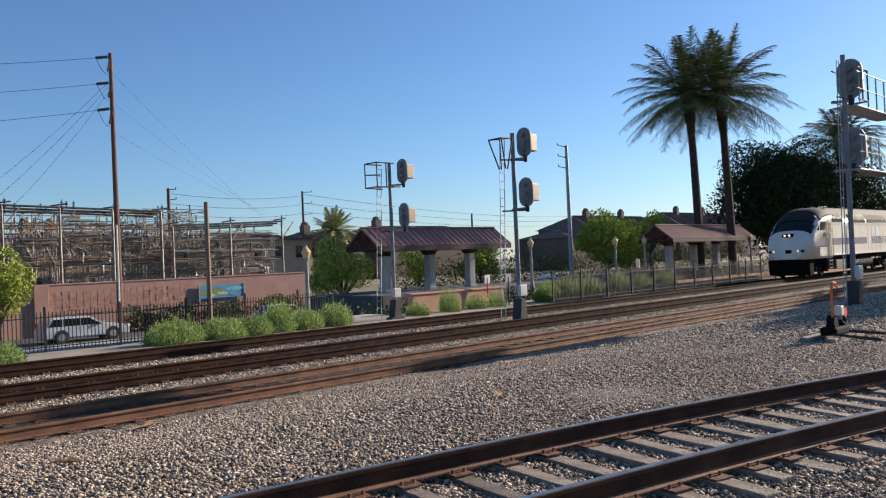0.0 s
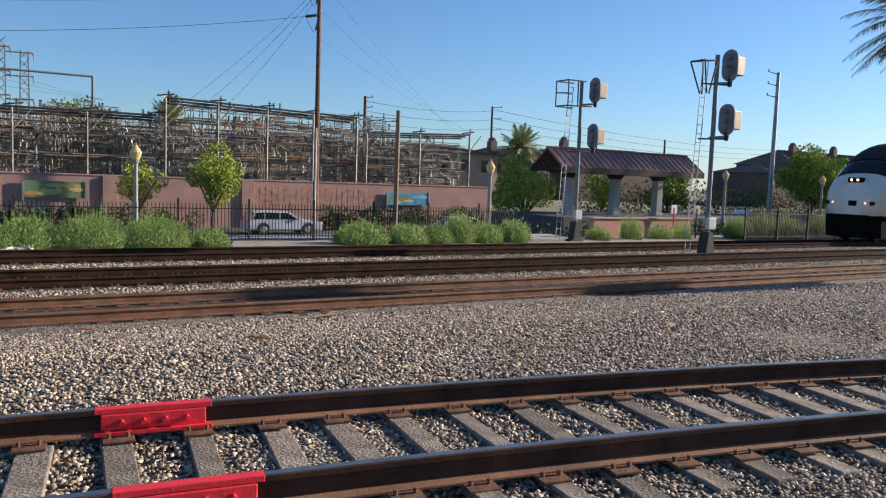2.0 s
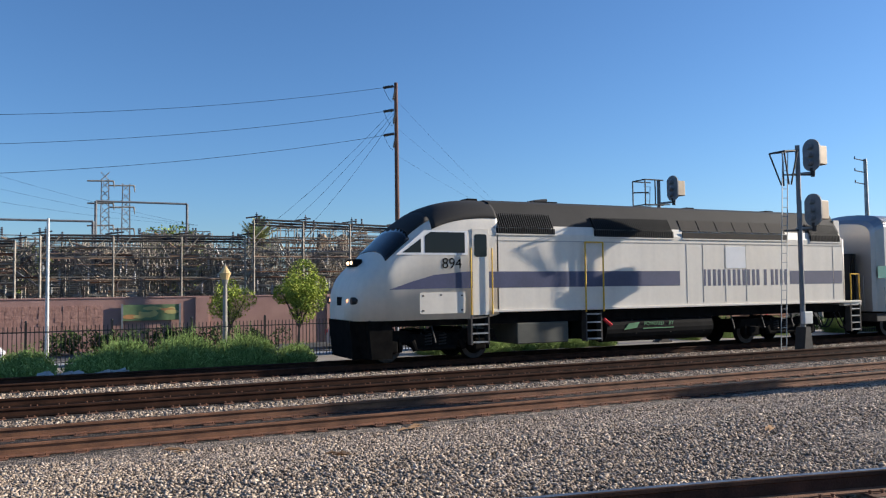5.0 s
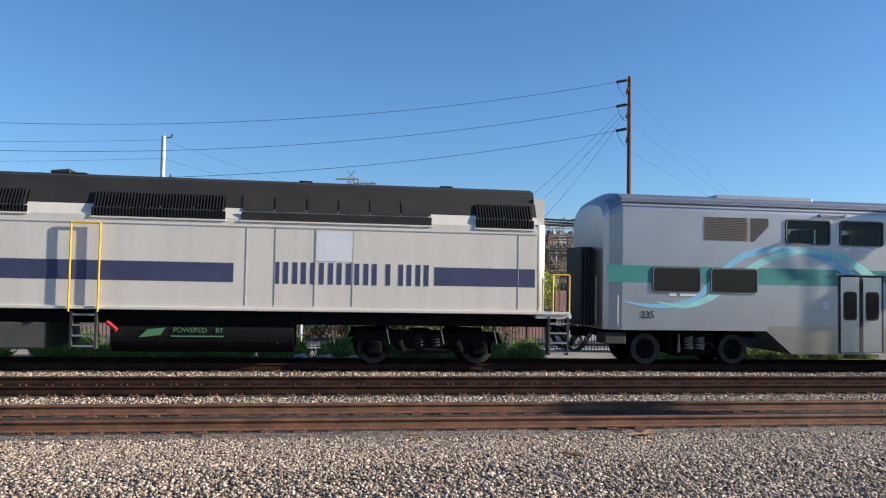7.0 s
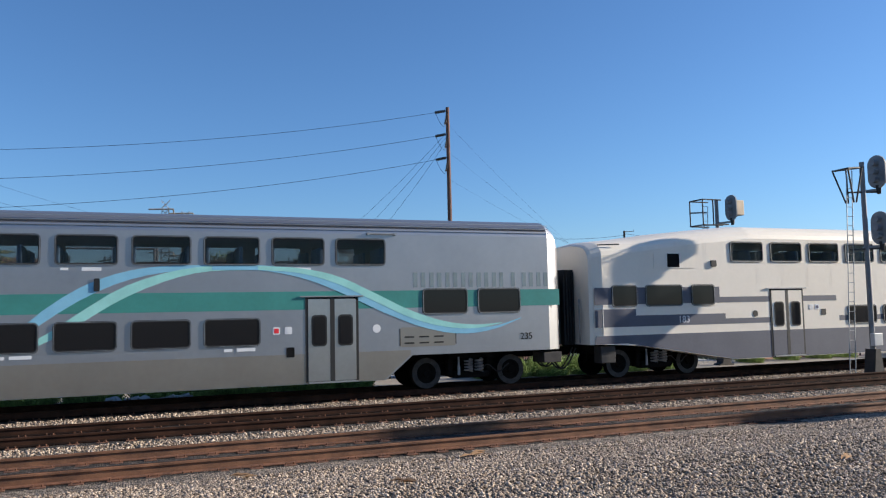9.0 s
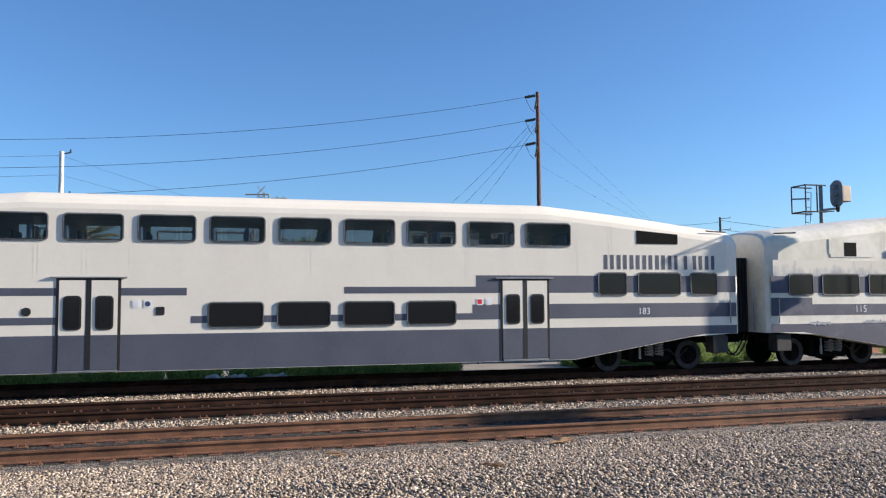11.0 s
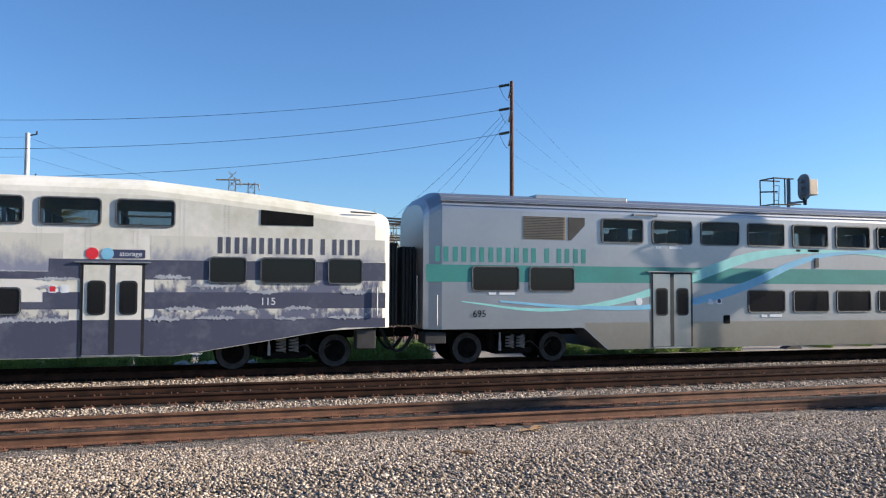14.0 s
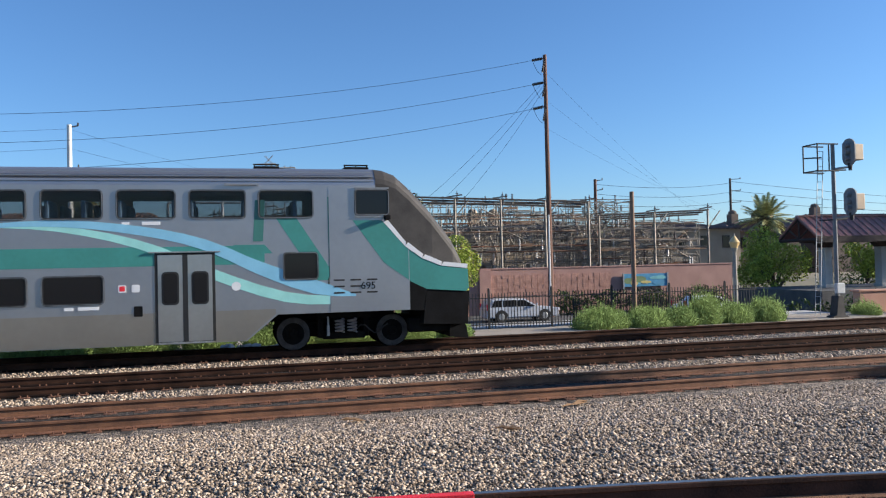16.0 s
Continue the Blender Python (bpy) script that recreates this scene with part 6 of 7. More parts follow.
for i, (wx, wy, ww, wh) in enumerate(((-7.2, 25.4, 2.2, 1.1), (-5.2, 25.2, 2.0, 0.95), (-3.0, 25.6, 2.4, 1.0), (-0.9, 25.3, 1.6, 1.0), (0.9, 25.2, 1.6, 0.8), (1.7, 25.4, 1.9, 1.25), (3.4, 25.3, 2.2, 1.35), (5.2, 25.4, 2.2, 1.3), (6.9, 25.6, 1.2, 0.8), (12.6, 26.2, 2.2, 1.05), (14.4, 26.2, 1.7, 1.0), (15.8, 26.3, 1.3, 0.95), (16.9, 26.4, 1.2, 1.55), (18.1, 26.4, 1.5, 1.05), (19.6, 26.5, 1.5, 1.2), (24.7, 27.0, 0.6, 0.8), (27.0, 27.3, 0.4, 1.6), (30.3, 27.2, 0.3, 1.2), (28.9, 27.3, 0.35, 1.0), (34.2, 26.9, 1.5, 1.55), (36.0, 26.8, 1.9, 1.7), (38.0, 26.8, 1.2, 1.6), (41.0, 26.8, 1.9, 1.75), (43.4, 26.8, 1.3, 1.5), (46.3, 26.8, 1.5, 1.7), (-10.0, 25.3, 2.4, 1.0), (-12.5, 25.3, 2.4, 1.1))):
    weed(wx, wy, ground_z(wy) - 0.02, ww, wh, 40 + i)
rb = thing("rubble_heap", "pale broken concrete rubble beside the track", "rubble", 0.6, 24.0, -0.26)
rr = random.Random(9)
for i in range(14):
    bm = bmesh.new()
    a, b, c = rr.uniform(0.08, 0.3), rr.uniform(0.06, 0.2), rr.uniform(0.04, 0.12)
    box(bm, -a, a, -b, b, -c, c, 0.02)
    o = part("slab", bm, CONCRETE, rb)
    o.matrix_basis = pose(rr.uniform(-1.2, 1.2), rr.uniform(-0.3, 0.3), 0.08, rr.uniform(-20, 20), rr.uniform(-20, 20), rr.uniform(0, 180))


def leaf_litter(x, y, z, s, seed):
    bm = bmesh.new()
    rng = random.Random(seed)
    for k in range(4):
        ox, oy = rng.uniform(-s, s) * 0.6, rng.uniform(-s, s) * 0.4
        bm.faces.new([bm.verts.new((ox + dx * s, oy + dy * s, dz)) for dx, dy, dz in ((-0.5, 0, 0.0), (0, -0.22, 0.03), (0.5, 0, 0.015), (0, 0.22, 0.035))])
    ob = link("fallen_bark", bm, mat("dry_tan_bark", (0.42, 0.25, 0.12), (0.3, 0.17, 0.08), 0.9))
    ob.matrix_basis = pose(x, y, z, 0, 0, rng.uniform(-30, 30))
    tagged(ob, "dry tan strip of bark lying on the ballast", "litter", "litter on the ballast")


leaf_litter(3.05, 9.0, 0.15, 0.2, 1)
leaf_litter(5.1, 11.7, -0.13, 0.3, 2)
leaf_litter(1.6, 11.6, -0.12, 0.25, 3)
leaf_litter(8.0, 7.2, 0.3, 0.16, 4)


# ------------------------------------------------------------------ street, wall, posts
def street_wall():
    X0, X1, Y = -60.0, 38.5, 56.0
    w = thing("wall_street", "rose-brown stucco wall with split-face block panels", "wall", 0, 0, 0, kind="structure")
    bm = bmesh.new()
    box(bm, X0, X1, Y, Y + 0.3, -1.75, 1.62)
    part("wall_core", bm, WALLSMOOTH, w)
    part("coping", box(bmesh.new(), X0, X1, Y - 0.05, Y + 0.35, 1.62, 1.72, 0.02), WALLSMOOTH, w)
    for a, b in ((-58, -11.6), (-8.8, 2.2), (17.6, 27.8)):
        bm = bmesh.new()
        rg = random.Random(int(a * 7))
        nx, nz = int((b - a) / 0.45), 6
        for i in range(nx):
            for j in range(nz):
                d = rg.uniform(0.02, 0.05)
                x = a + (b - a) * i / nx
                z = -0.35 + j * 0.26
                box(bm, x + 0.01, x + (b - a) / nx - 0.01, Y - d, Y + 0.01, z, z + 0.25)
        part("split_face_panel", bm, WALLROUGH, w, "rough split-face block panel")
    for xx in (-11.4, -9.0, 8.0, 17.2):
        part("pilaster", box(bmesh.new(), xx, xx + 0.9, Y - 0.16, Y, -1.75, 1.62, 0.02), WALLSMOOTH, w)


street_wall()


def mural(x0, x1, z0, z1, colours, seed, label):
    root = thing("mural", label, "mural", 0, 55.86, 0)
    part("board", box(bmesh.new(), x0, x1, -0.03, 0.03, z0, z1, 0.01), colours[0], root)
    rg = random.Random(seed)
    for i in range(9):
        cx, cz = rg.uniform(x0 + 0.4, x1 - 0.4), rg.uniform(z0 + 0.25, z1 - 0.25)
        w, h = rg.uniform(0.2, 0.8), rg.uniform(0.1, 0.28)
        pts = [(min(x1 - 0.05, max(x0 + 0.05, cx + w * math.cos(a))), min(z1 - 0.04, max(z0 + 0.04, cz + h * math.sin(a)))) for a in np.linspace(0, 2 * math.pi, 10)[:-1]]
        bm = bmesh.new()
        prism(bm, pts, -0.035 - 0.002 * i, -0.03)
        part("painted_shape", bm, colours[1 + i % (len(colours) - 1)], root)
    for xx in (x0, x1):
        part("frame_post", box(bmesh.new(), xx - 0.06, xx + 0.06, -0.08, 0.02, z0 - 0.5, z1 + 0.05), GREYMETAL, root)


MG = mat("mural_green", (0.17, 0.25, 0.11))
MY = mat("mural_yellow", (0.6, 0.5, 0.18))
MO = mat("mural_orange", (0.55, 0.27, 0.1))
MB = mat("mural_blue", (0.07, 0.3, 0.5))
MC = mat("mural_cyan", (0.2, 0.52, 0.55))
mural(3.4, 7.0, 0.15, 1.2, [MG, MY, MO, MG, MY], 2, "green and orange painted mural panel on the wall")
mural(28.8, 32.6, 0.05, 1.05, [MB, MC, MG, MB, MY], 4, "blue and green painted mural panel on the wall")


def hedge(x0, x1, y, z, h, seed, m=None):
    root = thing("hedge", "dark shaded evergreen shrubs in a row", "hedge", x0, y, z)
    rng = random.Random(seed)
    bm = bmesh.new()
    n = int((x1 - x0) * 3)
    for i in range(n):
        leaf_cloud(bm, (rng.uniform(0, x1 - x0), rng.uniform(-0.4, 0.4), h * rng.uniform(0.2, 0.7)), h * 0.45, 170, 0.1, rng)
    part("foliage", bm, m or HEDGEGREEN, root)


hedge(24.8, 46.0, 31.6, -1.7, 1.9, 9)
hedge(42.0, 82.0, 50.0, -1.75, 4.4, 10)
hedge(84.0, 120.0, 56.0, 0.0, 3.6, 12)
hedge(-1.0, 13.5, 53.5, -1.75, 1.5, 3)
hedge(22.2, 36.0, 53.5, -1.75, 1.7, 4)


def power_pole():
    x, y, z = 21.45, 52.5, -1.75
    root = thing("power_pole", "tall reddish-brown wooden power pole with dead-end insulators", "power pole", x, y, z)
    part("shaft", bar(bmesh.new(), (0, 0, 0), (-0.05, 0, 18.6), 0.2, 0.13, 14), POLEWOOD, root)
    part("conduit", bar(bmesh.new(), (-0.14, -0.18, 0.1), (-0.12, -0.16, 7.2), 0.075, 0.06, 10), WHITEMETAL, root, "white conduit pipe")
    ends = []
    for i in range(3):
        zz = 18.35 - 1.72 * i
        bm = bmesh.new()
        a, b = Vector((-0.15, 0, zz)), Vector((-1.0, 0.0, zz - 0.2))
        bar(bm, a, b, 0.02, seg=6)
        for k in range(7):
            p = a.lerp(b, 0.15 + 0.8 * k / 6)
            q = a.lerp(b, 0.15 + 0.8 * k / 6 + 0.07)
            bar(bm, p, q, 0.12, 0.07, 10)
        part("strain_insulator", bm, PORCELAIN, root, "dark ribbed strain insulator")
        bm = bmesh.new()
        a, b = Vector((-0.1, -0.1, zz - 0.15)), Vector((-0.35, -0.2, zz - 1.1))
        bar(bm, a, b, 0.035, seg=6)
        for k in range(6):
            bar(bm, a.lerp(b, k / 6), a.lerp(b, k / 6 + 0.09), 0.1, 0.06, 8)
        part("post_insulator", bm, PORCELAIN, root)
        bm = tube(bmesh.new(), [(-1.0 + 0.65 * k / 7, -0.1 * k / 7, zz - 0.2 - 1.0 * math.sin(k / 7 * 1.57)) for k in range(8)], 0.014, 5)
        part("jumper_wire", bm, BLACK, root)
        ends.append((x - 1.0, y, z + zz - 0.2))
    return ends


def wire(name, a, b, sag, r=0.02, label="thin sagging overhead wire", n=24):
    a, b = Vector(a), Vector(b)
    bm = tube(bmesh.new(), [a.lerp(b, i / n) - Vector((0, 0, sag * 4 * (i / n) * (1 - i / n))) for i in range(n + 1)], r, 5)
    tagged(link(name, bm, BLACK), label, "wire", "overhead wires")


for i, e in enumerate(power_pole()):
    wire("overhead_wire", e, (-33.5, 52.5, e[2] - 4.6), 1.9, 0.014, n=40)
for i, tx in enumerate((14.6, 16.0, 17.6)):
    wire("overhead_wire", (21.2, 52.4, 14.9 - 0.3 * i), (tx, 60.5, 7.4), 0.3, 0.01, "slack drop wire to the substation")
for k in range(3):
    wire("overhead_wire", (21.5, 52.6, 15.6 - 2.0 * k), (44.0, 66.0, 4.6 + k), 0.4, 0.005, "thin guy wire from the wooden pole")


def plain_pole(name, label, x, y, z, h, r0, r1, m, arms=0, arm_side=1, arm_len=1.2, gap=1.2):
    root = thing(name, label, "pole", x, y, z)
    part("shaft", bar(bmesh.new(), (0, 0, 0), (0, 0, h), r0, r1, 12), m, root)
    for i in range(arms):
        bm = bmesh.new()
        bar(bm, (0, 0, h - 0.15 - gap * i), (arm_side * arm_len, 0, h - 0.05 - gap * i), 0.05, 0.04, 6)
        bar(bm, (arm_side * arm_len, 0, h - 0.05 - gap * i), (arm_side * arm_len, 0, h + 0.15 - gap * i), 0.06, 0.04, 6)
        part("arm", bm, DARKMETAL, root)
    return root


plain_pole("utility_pole", "weathered brown wooden post among the weeds", 15.4, 29.0, -0.4, 5.28, 0.1, 0.085, POSTWOOD)
plain_pole("utility_pole", "slim white steel pole beyond the fence", -0.75, 45.0, -1.75, 7.6, 0.1, 0.07, WHITEMETAL)
plain_pole("utility_pole", "pale grey pole carrying thin wires", -9.9, 53.0, -1.75, 13.0, 0.2, 0.14, WHITEMETAL, 2, 1, 0.5, 2.6)
plain_pole("utility_pole", "grey steel pole with side arms", 61.0, 45.0, 0, 12.5, 0.22, 0.14, GREYMETAL, 3, -1, 1.3, 1.0)
plain_pole("utility_pole", "distant brown wooden pole with arms", 35.8, 75.0, 0, 10.5, 0.2, 0.15, POLEWOOD, 3, 1, 0.8, 1.0)
plain_pole("utility_pole", "distant pole with three side arms", 62.0, 90.0, 0, 12.4, 0.2, 0.14, DARKMETAL, 3, 1, 1.5, 1.5)
plain_pole("utility_pole", "far utility pole with crossarms", 108.0, 120.0, 0, 12.2, 0.2, 0.14, DARKMETAL, 2, 1, 1.0, 1.0)
plain_pole("utility_pole", "far utility pole with crossarms", 165.0, 120.0, 0, 12.0, 0.2, 0.14, DARKMETAL, 2, 1, 1.0, 1.0)
plain_pole("utility_pole", "short dark post behind the shelter", 63.5, 60.0, 0, 7.2, 0.13, 0.1, DARKMETAL)
for k in range(3):
    wire("overhead_wire", (35.8, 75.0, 10.0 - k), (62.0, 90.0, 11.8 - 1.2 * k), 0.5, 0.02)
    wire("overhead_wire", (62.0, 90.0, 12.0 - 1.2 * k), (165, 120.0, 12 - k), 1.2, 0.025)
    wire("overhead_wire", (-9.9, 53, 11.0 - 1.2 * k), (-60.0, 52.0, 10.5 - 1.4 * k), 0.8, 0.008)
    wire("overhead_wire", (-9.9, 53, 11.0 - 1.2 * k), (9.0, 62.0, 7.0), 0.4, 0.006)


bm = bmesh.new()
box(bm, -30, 24.5, 28.6, 30.4, -1.7, -0.3)
tagged(link("pavement", bm, CONCRETE), "pale concrete footpath behind the iron fence", "pavement", kind="structure")


def lamp_post(x, y, z, label="cast lamp post with an amber acorn globe"):
    root = thing("street_lamp", label, "lamp", x, y, z, group="platform lamps")
    bm = bmesh.new()
    bar(bm, (0, 0, 0), (0, 0, 0.5), 0.17, 0.13, 12)
    bar(bm, (0, 0, 0.5), (0, 0, 2.75), 0.1, 0.075, 12)
    bar(bm, (0, 0, 2.75), (0, 0, 2.9), 0.1, 0.14, 12)
    part("post", bm, LAMPPOST, root)
    bm = bmesh.new()
    bar(bm, (0, 0, 2.9), (0, 0, 3.15), 0.13, 0.23, 12)
    bar(bm, (0, 0, 3.15), (0, 0, 3.42), 0.23, 0.05, 12)
    part("globe", bm, LAMPGLASS, root, "frosted amber acorn globe")
    part("finial", bar(bmesh.new(), (0, 0, 3.4), (0, 0, 3.55), 0.04, 0.01), LAMPPOST, root)


for lx, ly in ((5.7, 31.5), (20.75, 30.0)):
    lamp_post(lx, ly, -0.36 - (0.0 if ly < 31 else 0.05))
for lx, ly in ((39.4, 32.2), (50.2, 33.0), (54.2, 33.0), (69.0, 31.3)):
    lamp_post(lx, ly, -0.1)


# ------------------------------------------------------------------ vehicles
def car(x, y, z, rz, L, H, W, body_m, profile, glass, label, wheels, category):
    root = thing("parked_car" if category == "car" else "parked_van", label, category, x, y, z, rz)
    bm = bmesh.new()
    prism(bm, profile, -W / 2, W / 2)
    bmesh.ops.bevel(bm, geom=[e for e in bm.edges if abs((e.verts[0].co - e.verts[1].co).y) < 0.01], offset=0.07, segments=2, affect="EDGES")
    part("body", bm, body_m, root)
    for g in glass:
        for s in (-1, 1):
            bm = bmesh.new()
            prism(bm, g, *sorted((s * (W / 2 + 0.006), s * (W / 2 - 0.02))))
            part("window", bm, GLASS, root)
    for wx in wheels:
        for s in (-1, 1):
            bm = bmesh.new()
            bar(bm, (wx, s * (W / 2 - 0.2), 0.36), (wx, s * (W / 2 + 0.01), 0.36), 0.36, 0.36, 18)
            w = part("wheel", bm, TYRE, root)
            bm = bmesh.new()
            bar(bm, (wx, s * (W / 2), 0.36), (wx, s * (W / 2 + 0.02), 0.36), 0.23, 0.2, 14)
            part("rim", bm, GREYMETAL, w)
            part("wheel_arch", prism(bmesh.new(), [(wx + 0.44 * math.cos(a), 0.36 + 0.44 * math.sin(a)) for a in np.linspace(0, math.pi, 12)], *sorted((s * (W / 2 + 0.003), s * (W / 2 - 0.1)))), RUBBER, root)
    for s in (-1, 1):
        part("headlight", box(bmesh.new(), L - 0.2, L + 0.005, *sorted((s * W * 0.5, s * W * 0.32)), 0.68, 0.84, 0.02), CLEANWHITE, root)
        part("tail_light", box(bmesh.new(), -0.005, 0.1, *sorted((s * W * 0.5, s * W * 0.38)), 0.8, 1.2, 0.02), REDPAINT, root)
        part("mirror", box(bmesh.new(), L * 0.66, L * 0.66 + 0.1, *sorted((s * W * 0.5, s * (W * 0.5 + 0.18))), 1.05, 1.2, 0.02), body_m, root)


SUV = [(0.0, 0.3), (0.0, 0.9), (0.1, 1.02), (0.35, 1.46), (0.6, 1.52), (2.6, 1.5), (3.45, 1.02), (4.6, 0.9), (4.95, 0.74), (5.0, 0.3)]
SUVG = [[(0.25, 1.0), (0.48, 1.42), (1.0, 1.44), (1.0, 1.0)], [(1.06, 1.0), (1.06, 1.44), (2.0, 1.43), (2.0, 1.0)], [(2.06, 1.0), (2.06, 1.43), (2.55, 1.42), (3.25, 1.0)]]
car(15.6, 50.0, -1.75, 0, 5.0, 1.78, 1.9, SILVERCAR, SUV, SUVG, "silver-white parked estate car beside the fence", (0.95, 3.95), "car")
VAN = [(0.0, 0.4), (0.0, 1.75), (0.15, 1.95), (3.2, 1.95), (4.15, 1.3), (4.95, 1.05), (5.2, 0.8), (5.2, 0.4)]
car(-7.9, 46.0, -1.75, 0, 5.2, 1.95, 1.9, WHITECAR, VAN, [[(2.3, 1.25), (2.3, 1.78), (3.15, 1.78), (3.85, 1.25)]], "white parked panel van behind the weeds", (0.9, 4.2), "van")
car(27.5, 46.0, -1.75, 0, 4.6, 1.45, 1.8, WHITECAR, [(0, 0.35), (0, 0.9), (0.6, 1.0), (1.2, 1.42), (2.6, 1.42), (3.3, 0.98), (4.5, 0.8), (4.6, 0.35)], [[(0.9, 0.98), (1.3, 1.34), (2.5, 1.34), (3.05, 0.98)]], "white parked saloon car behind the fence", (0.85, 3.75), "car")
car(55.0, 44.0, -0.9, 0, 4.6, 1.45, 1.8, WHITECAR, [(0, 0.35), (0, 0.9), (0.6, 1.0), (1.2, 1.42), (2.6, 1.42), (3.3, 0.98), (4.5, 0.8), (4.6, 0.35)], [[(0.9, 0.98), (1.3, 1.34), (2.5, 1.34), (3.05, 0.98)]], "white parked saloon car beyond the platform", (0.85, 3.75), "car")


# ------------------------------------------------------------------ platform and shelters
def platform():
    p = thing("platform", "raised concrete platform with a salmon rendered edge wall", "platform", kind="structure")
    part("plinth", box(bmesh.new(), 25.6, 32.2, 28.3, 28.7, -0.4, 0.55, 0.02), PEACH, p, "salmon rendered low wall")
    part("coping", box(bmesh.new(), 25.5, 32.3, 28.24, 28.76, 0.55, 0.63, 0.015), PEACH, p)
    part("deck", box(bmesh.new(), 27.5, 75.0, 32.8, 39.5, -1.8, 0.4), ASPHALT, p)
    part("deck_edge", box(bmesh.new(), 42.0, 140.0, 26.2, 28.79, -0.4, 0.02), PEACH, p)


platform()


def shelter(x0, x1, yn, yr, yf, ze, zr, posts, zb, label):
    root = thing("shelter", label, "shelter", 0, 0, 0, group="platform shelters")
    bm = bmesh.new()
    for ya, yb in ((yn, yr), (yf, yr)):
        vs = [bm.verts.new(v) for v in ((x0, ya, ze), (x1, ya, ze), (x1, yb, zr), (x0, yb, zr))]
        ws = [bm.verts.new((v.co.x, v.co.y, v.co.z - 0.1)) for v in vs]
        bm.faces.new(vs)
        bm.faces.new(ws[::-1])
        for i in range(4):
            bm.faces.new((vs[i], ws[i], ws[(i + 1) % 4], vs[(i + 1) % 4]))
    bmesh.ops.recalc_face_normals(bm, faces=bm.faces[:])
    part("roof", bm, ROOFRED, root, "maroon standing-seam metal roof")
    n = int((x1 - x0) / 0.45)
    for i in range(n + 1):
        x = x0 + (x1 - x0) * i / n
        bm = bmesh.new()
        bar(bm, (x, yn, ze + 0.02), (x, yr, zr + 0.02), 0.03, seg=4)
        part("seam", bm, ROOFSEAM, root)
    part("ridge_cap", box(bmesh.new(), x0, x1, yr - 0.12, yr + 0.12, zr - 0.02, zr + 0.05), ROOFRED, root)
    part("fascia", box(bmesh.new(), x0, x1, yn - 0.06, yn, ze - 0.3, ze + 0.02), DARKWOOD, root)
    for xx in (x0 + 0.1, x0 + 3.4, x1 - 3.4, x1 - 0.1):
        bm = bmesh.new()
        bar(bm, (xx, yn, ze - 0.15), (xx, yf, ze - 0.15), 0.09, seg=4)
        bar(bm, (xx, yn, ze - 0.1), (xx, yr, zr - 0.15), 0.07, seg=4)
        bar(bm, (xx, yf, ze - 0.1), (xx, yr, zr - 0.15), 0.07, seg=4)
        bar(bm, (xx, yr, ze - 0.15), (xx, yr, zr - 0.1), 0.06, seg=4)
        for s in (-0.55, 0.55):
            bar(bm, (xx, yr, ze - 0.1), (xx, yr + s * (yf - yn) / 2, ze + (zr - ze) * 0.42), 0.05, seg=4)
        part("truss", bm, DARKWOOD, root, "dark timber roof truss")
    for px in posts:
        bm = bmesh.new()
        box(bm, px - 0.24, px + 0.24, yr - 0.24, yr + 0.24, zb, ze - 0.55, 0.02)
        box(bm, px - 0.31, px + 0.31, yr - 0.31, yr + 0.31, zb, zb + 0.18, 0.02)
        part("column", bm, CONCRETE, root, "pale square column")
        bm = bmesh.new()
        prism(bm, [(px - 0.3, ze - 0.55), (px + 0.3, ze - 0.55), (px + 0.75, ze - 0.15), (px - 0.75, ze - 0.15)], yr - 0.2, yr + 0.2)
        part("bracket", bm, DARKWOOD, root)
    part("beam", box(bmesh.new(), x0 + 0.2, x1 - 0.2, yr - 0.12, yr + 0.12, ze - 0.3, ze - 0.12), DARKWOOD, root)


shelter(28.5, 39.8, 34.2, 35.7, 37.2, 3.1, 4.22, (30.2, 33.8, 37.4), 0.4, "platform shelter with maroon metal roof on pale columns")
shelter(55.5, 70.0, 31.3, 32.8, 34.3, 3.1, 4.22, (57.5, 61.5, 65.5), 0.4, "further platform shelter with maroon metal roof")

for i, (px, py, pm) in enumerate(((30.6, 28.0, REDPAINT), (31.8, 27.6, DARKMETAL), (43.5, 27.0, DARKMETAL), (56.5, 26.6, DARKMETAL))):
    root = thing("sign_post", "slim red and white marker post" if i == 0 else "small sign on a dark post by the platform", "sign", px, py, -0.35)
    part("post", bar(bmesh.new(), (0, 0, 0), (0, 0, 1.5 + 0.5 * (i > 1)), 0.04), pm, root)
    part("plate", box(bmesh.new(), -0.2, 0.2, -0.02, 0.02, 1.2 + 0.3 * (i > 1), 1.65 + 0.4 * (i > 1), 0.01), CONCRETE if i else CLEANWHITE, root)

# ------------------------------------------------------------------ trees and palms
tree(13.5, 50.0, -1.75, 3.85, 1.75, -0.3, LEAFBRIGHT, 1, "small bright green street tree by the fence", 13, 900, 0.075)
tree(9.2, 50.5, -1.75, 3.0, 1.5, -0.2, LEAFBRIGHT, 2, "thin yellow-green street tree behind the lamp", 8, 420, 0.075)
tree(31.0, 41.0, -1.75, 3.7, 2.6, 0.1, LEAFBRIGHT, 3, "leafy green tree beside the shelter", 14, 620, 0.085)
tree(38.5, 42.0, -1.75, 3.3, 1.3, 0.6, LEAFBRIGHT, 4, "young tree seen under the shelter", 10, 200, 0.11)
tree(44.0, 41.0, -1.75, 3.2, 1.8, 0.2, LEAFGREEN, 5, "green tree behind the shelter", 12, 240, 0.12)
tree(56.6, 38.0, 0.3, 5.5, 2.9, 1.2, LEAFBRIGHT, 6, "round bright green tree on the platform", 44, 620, 0.11)
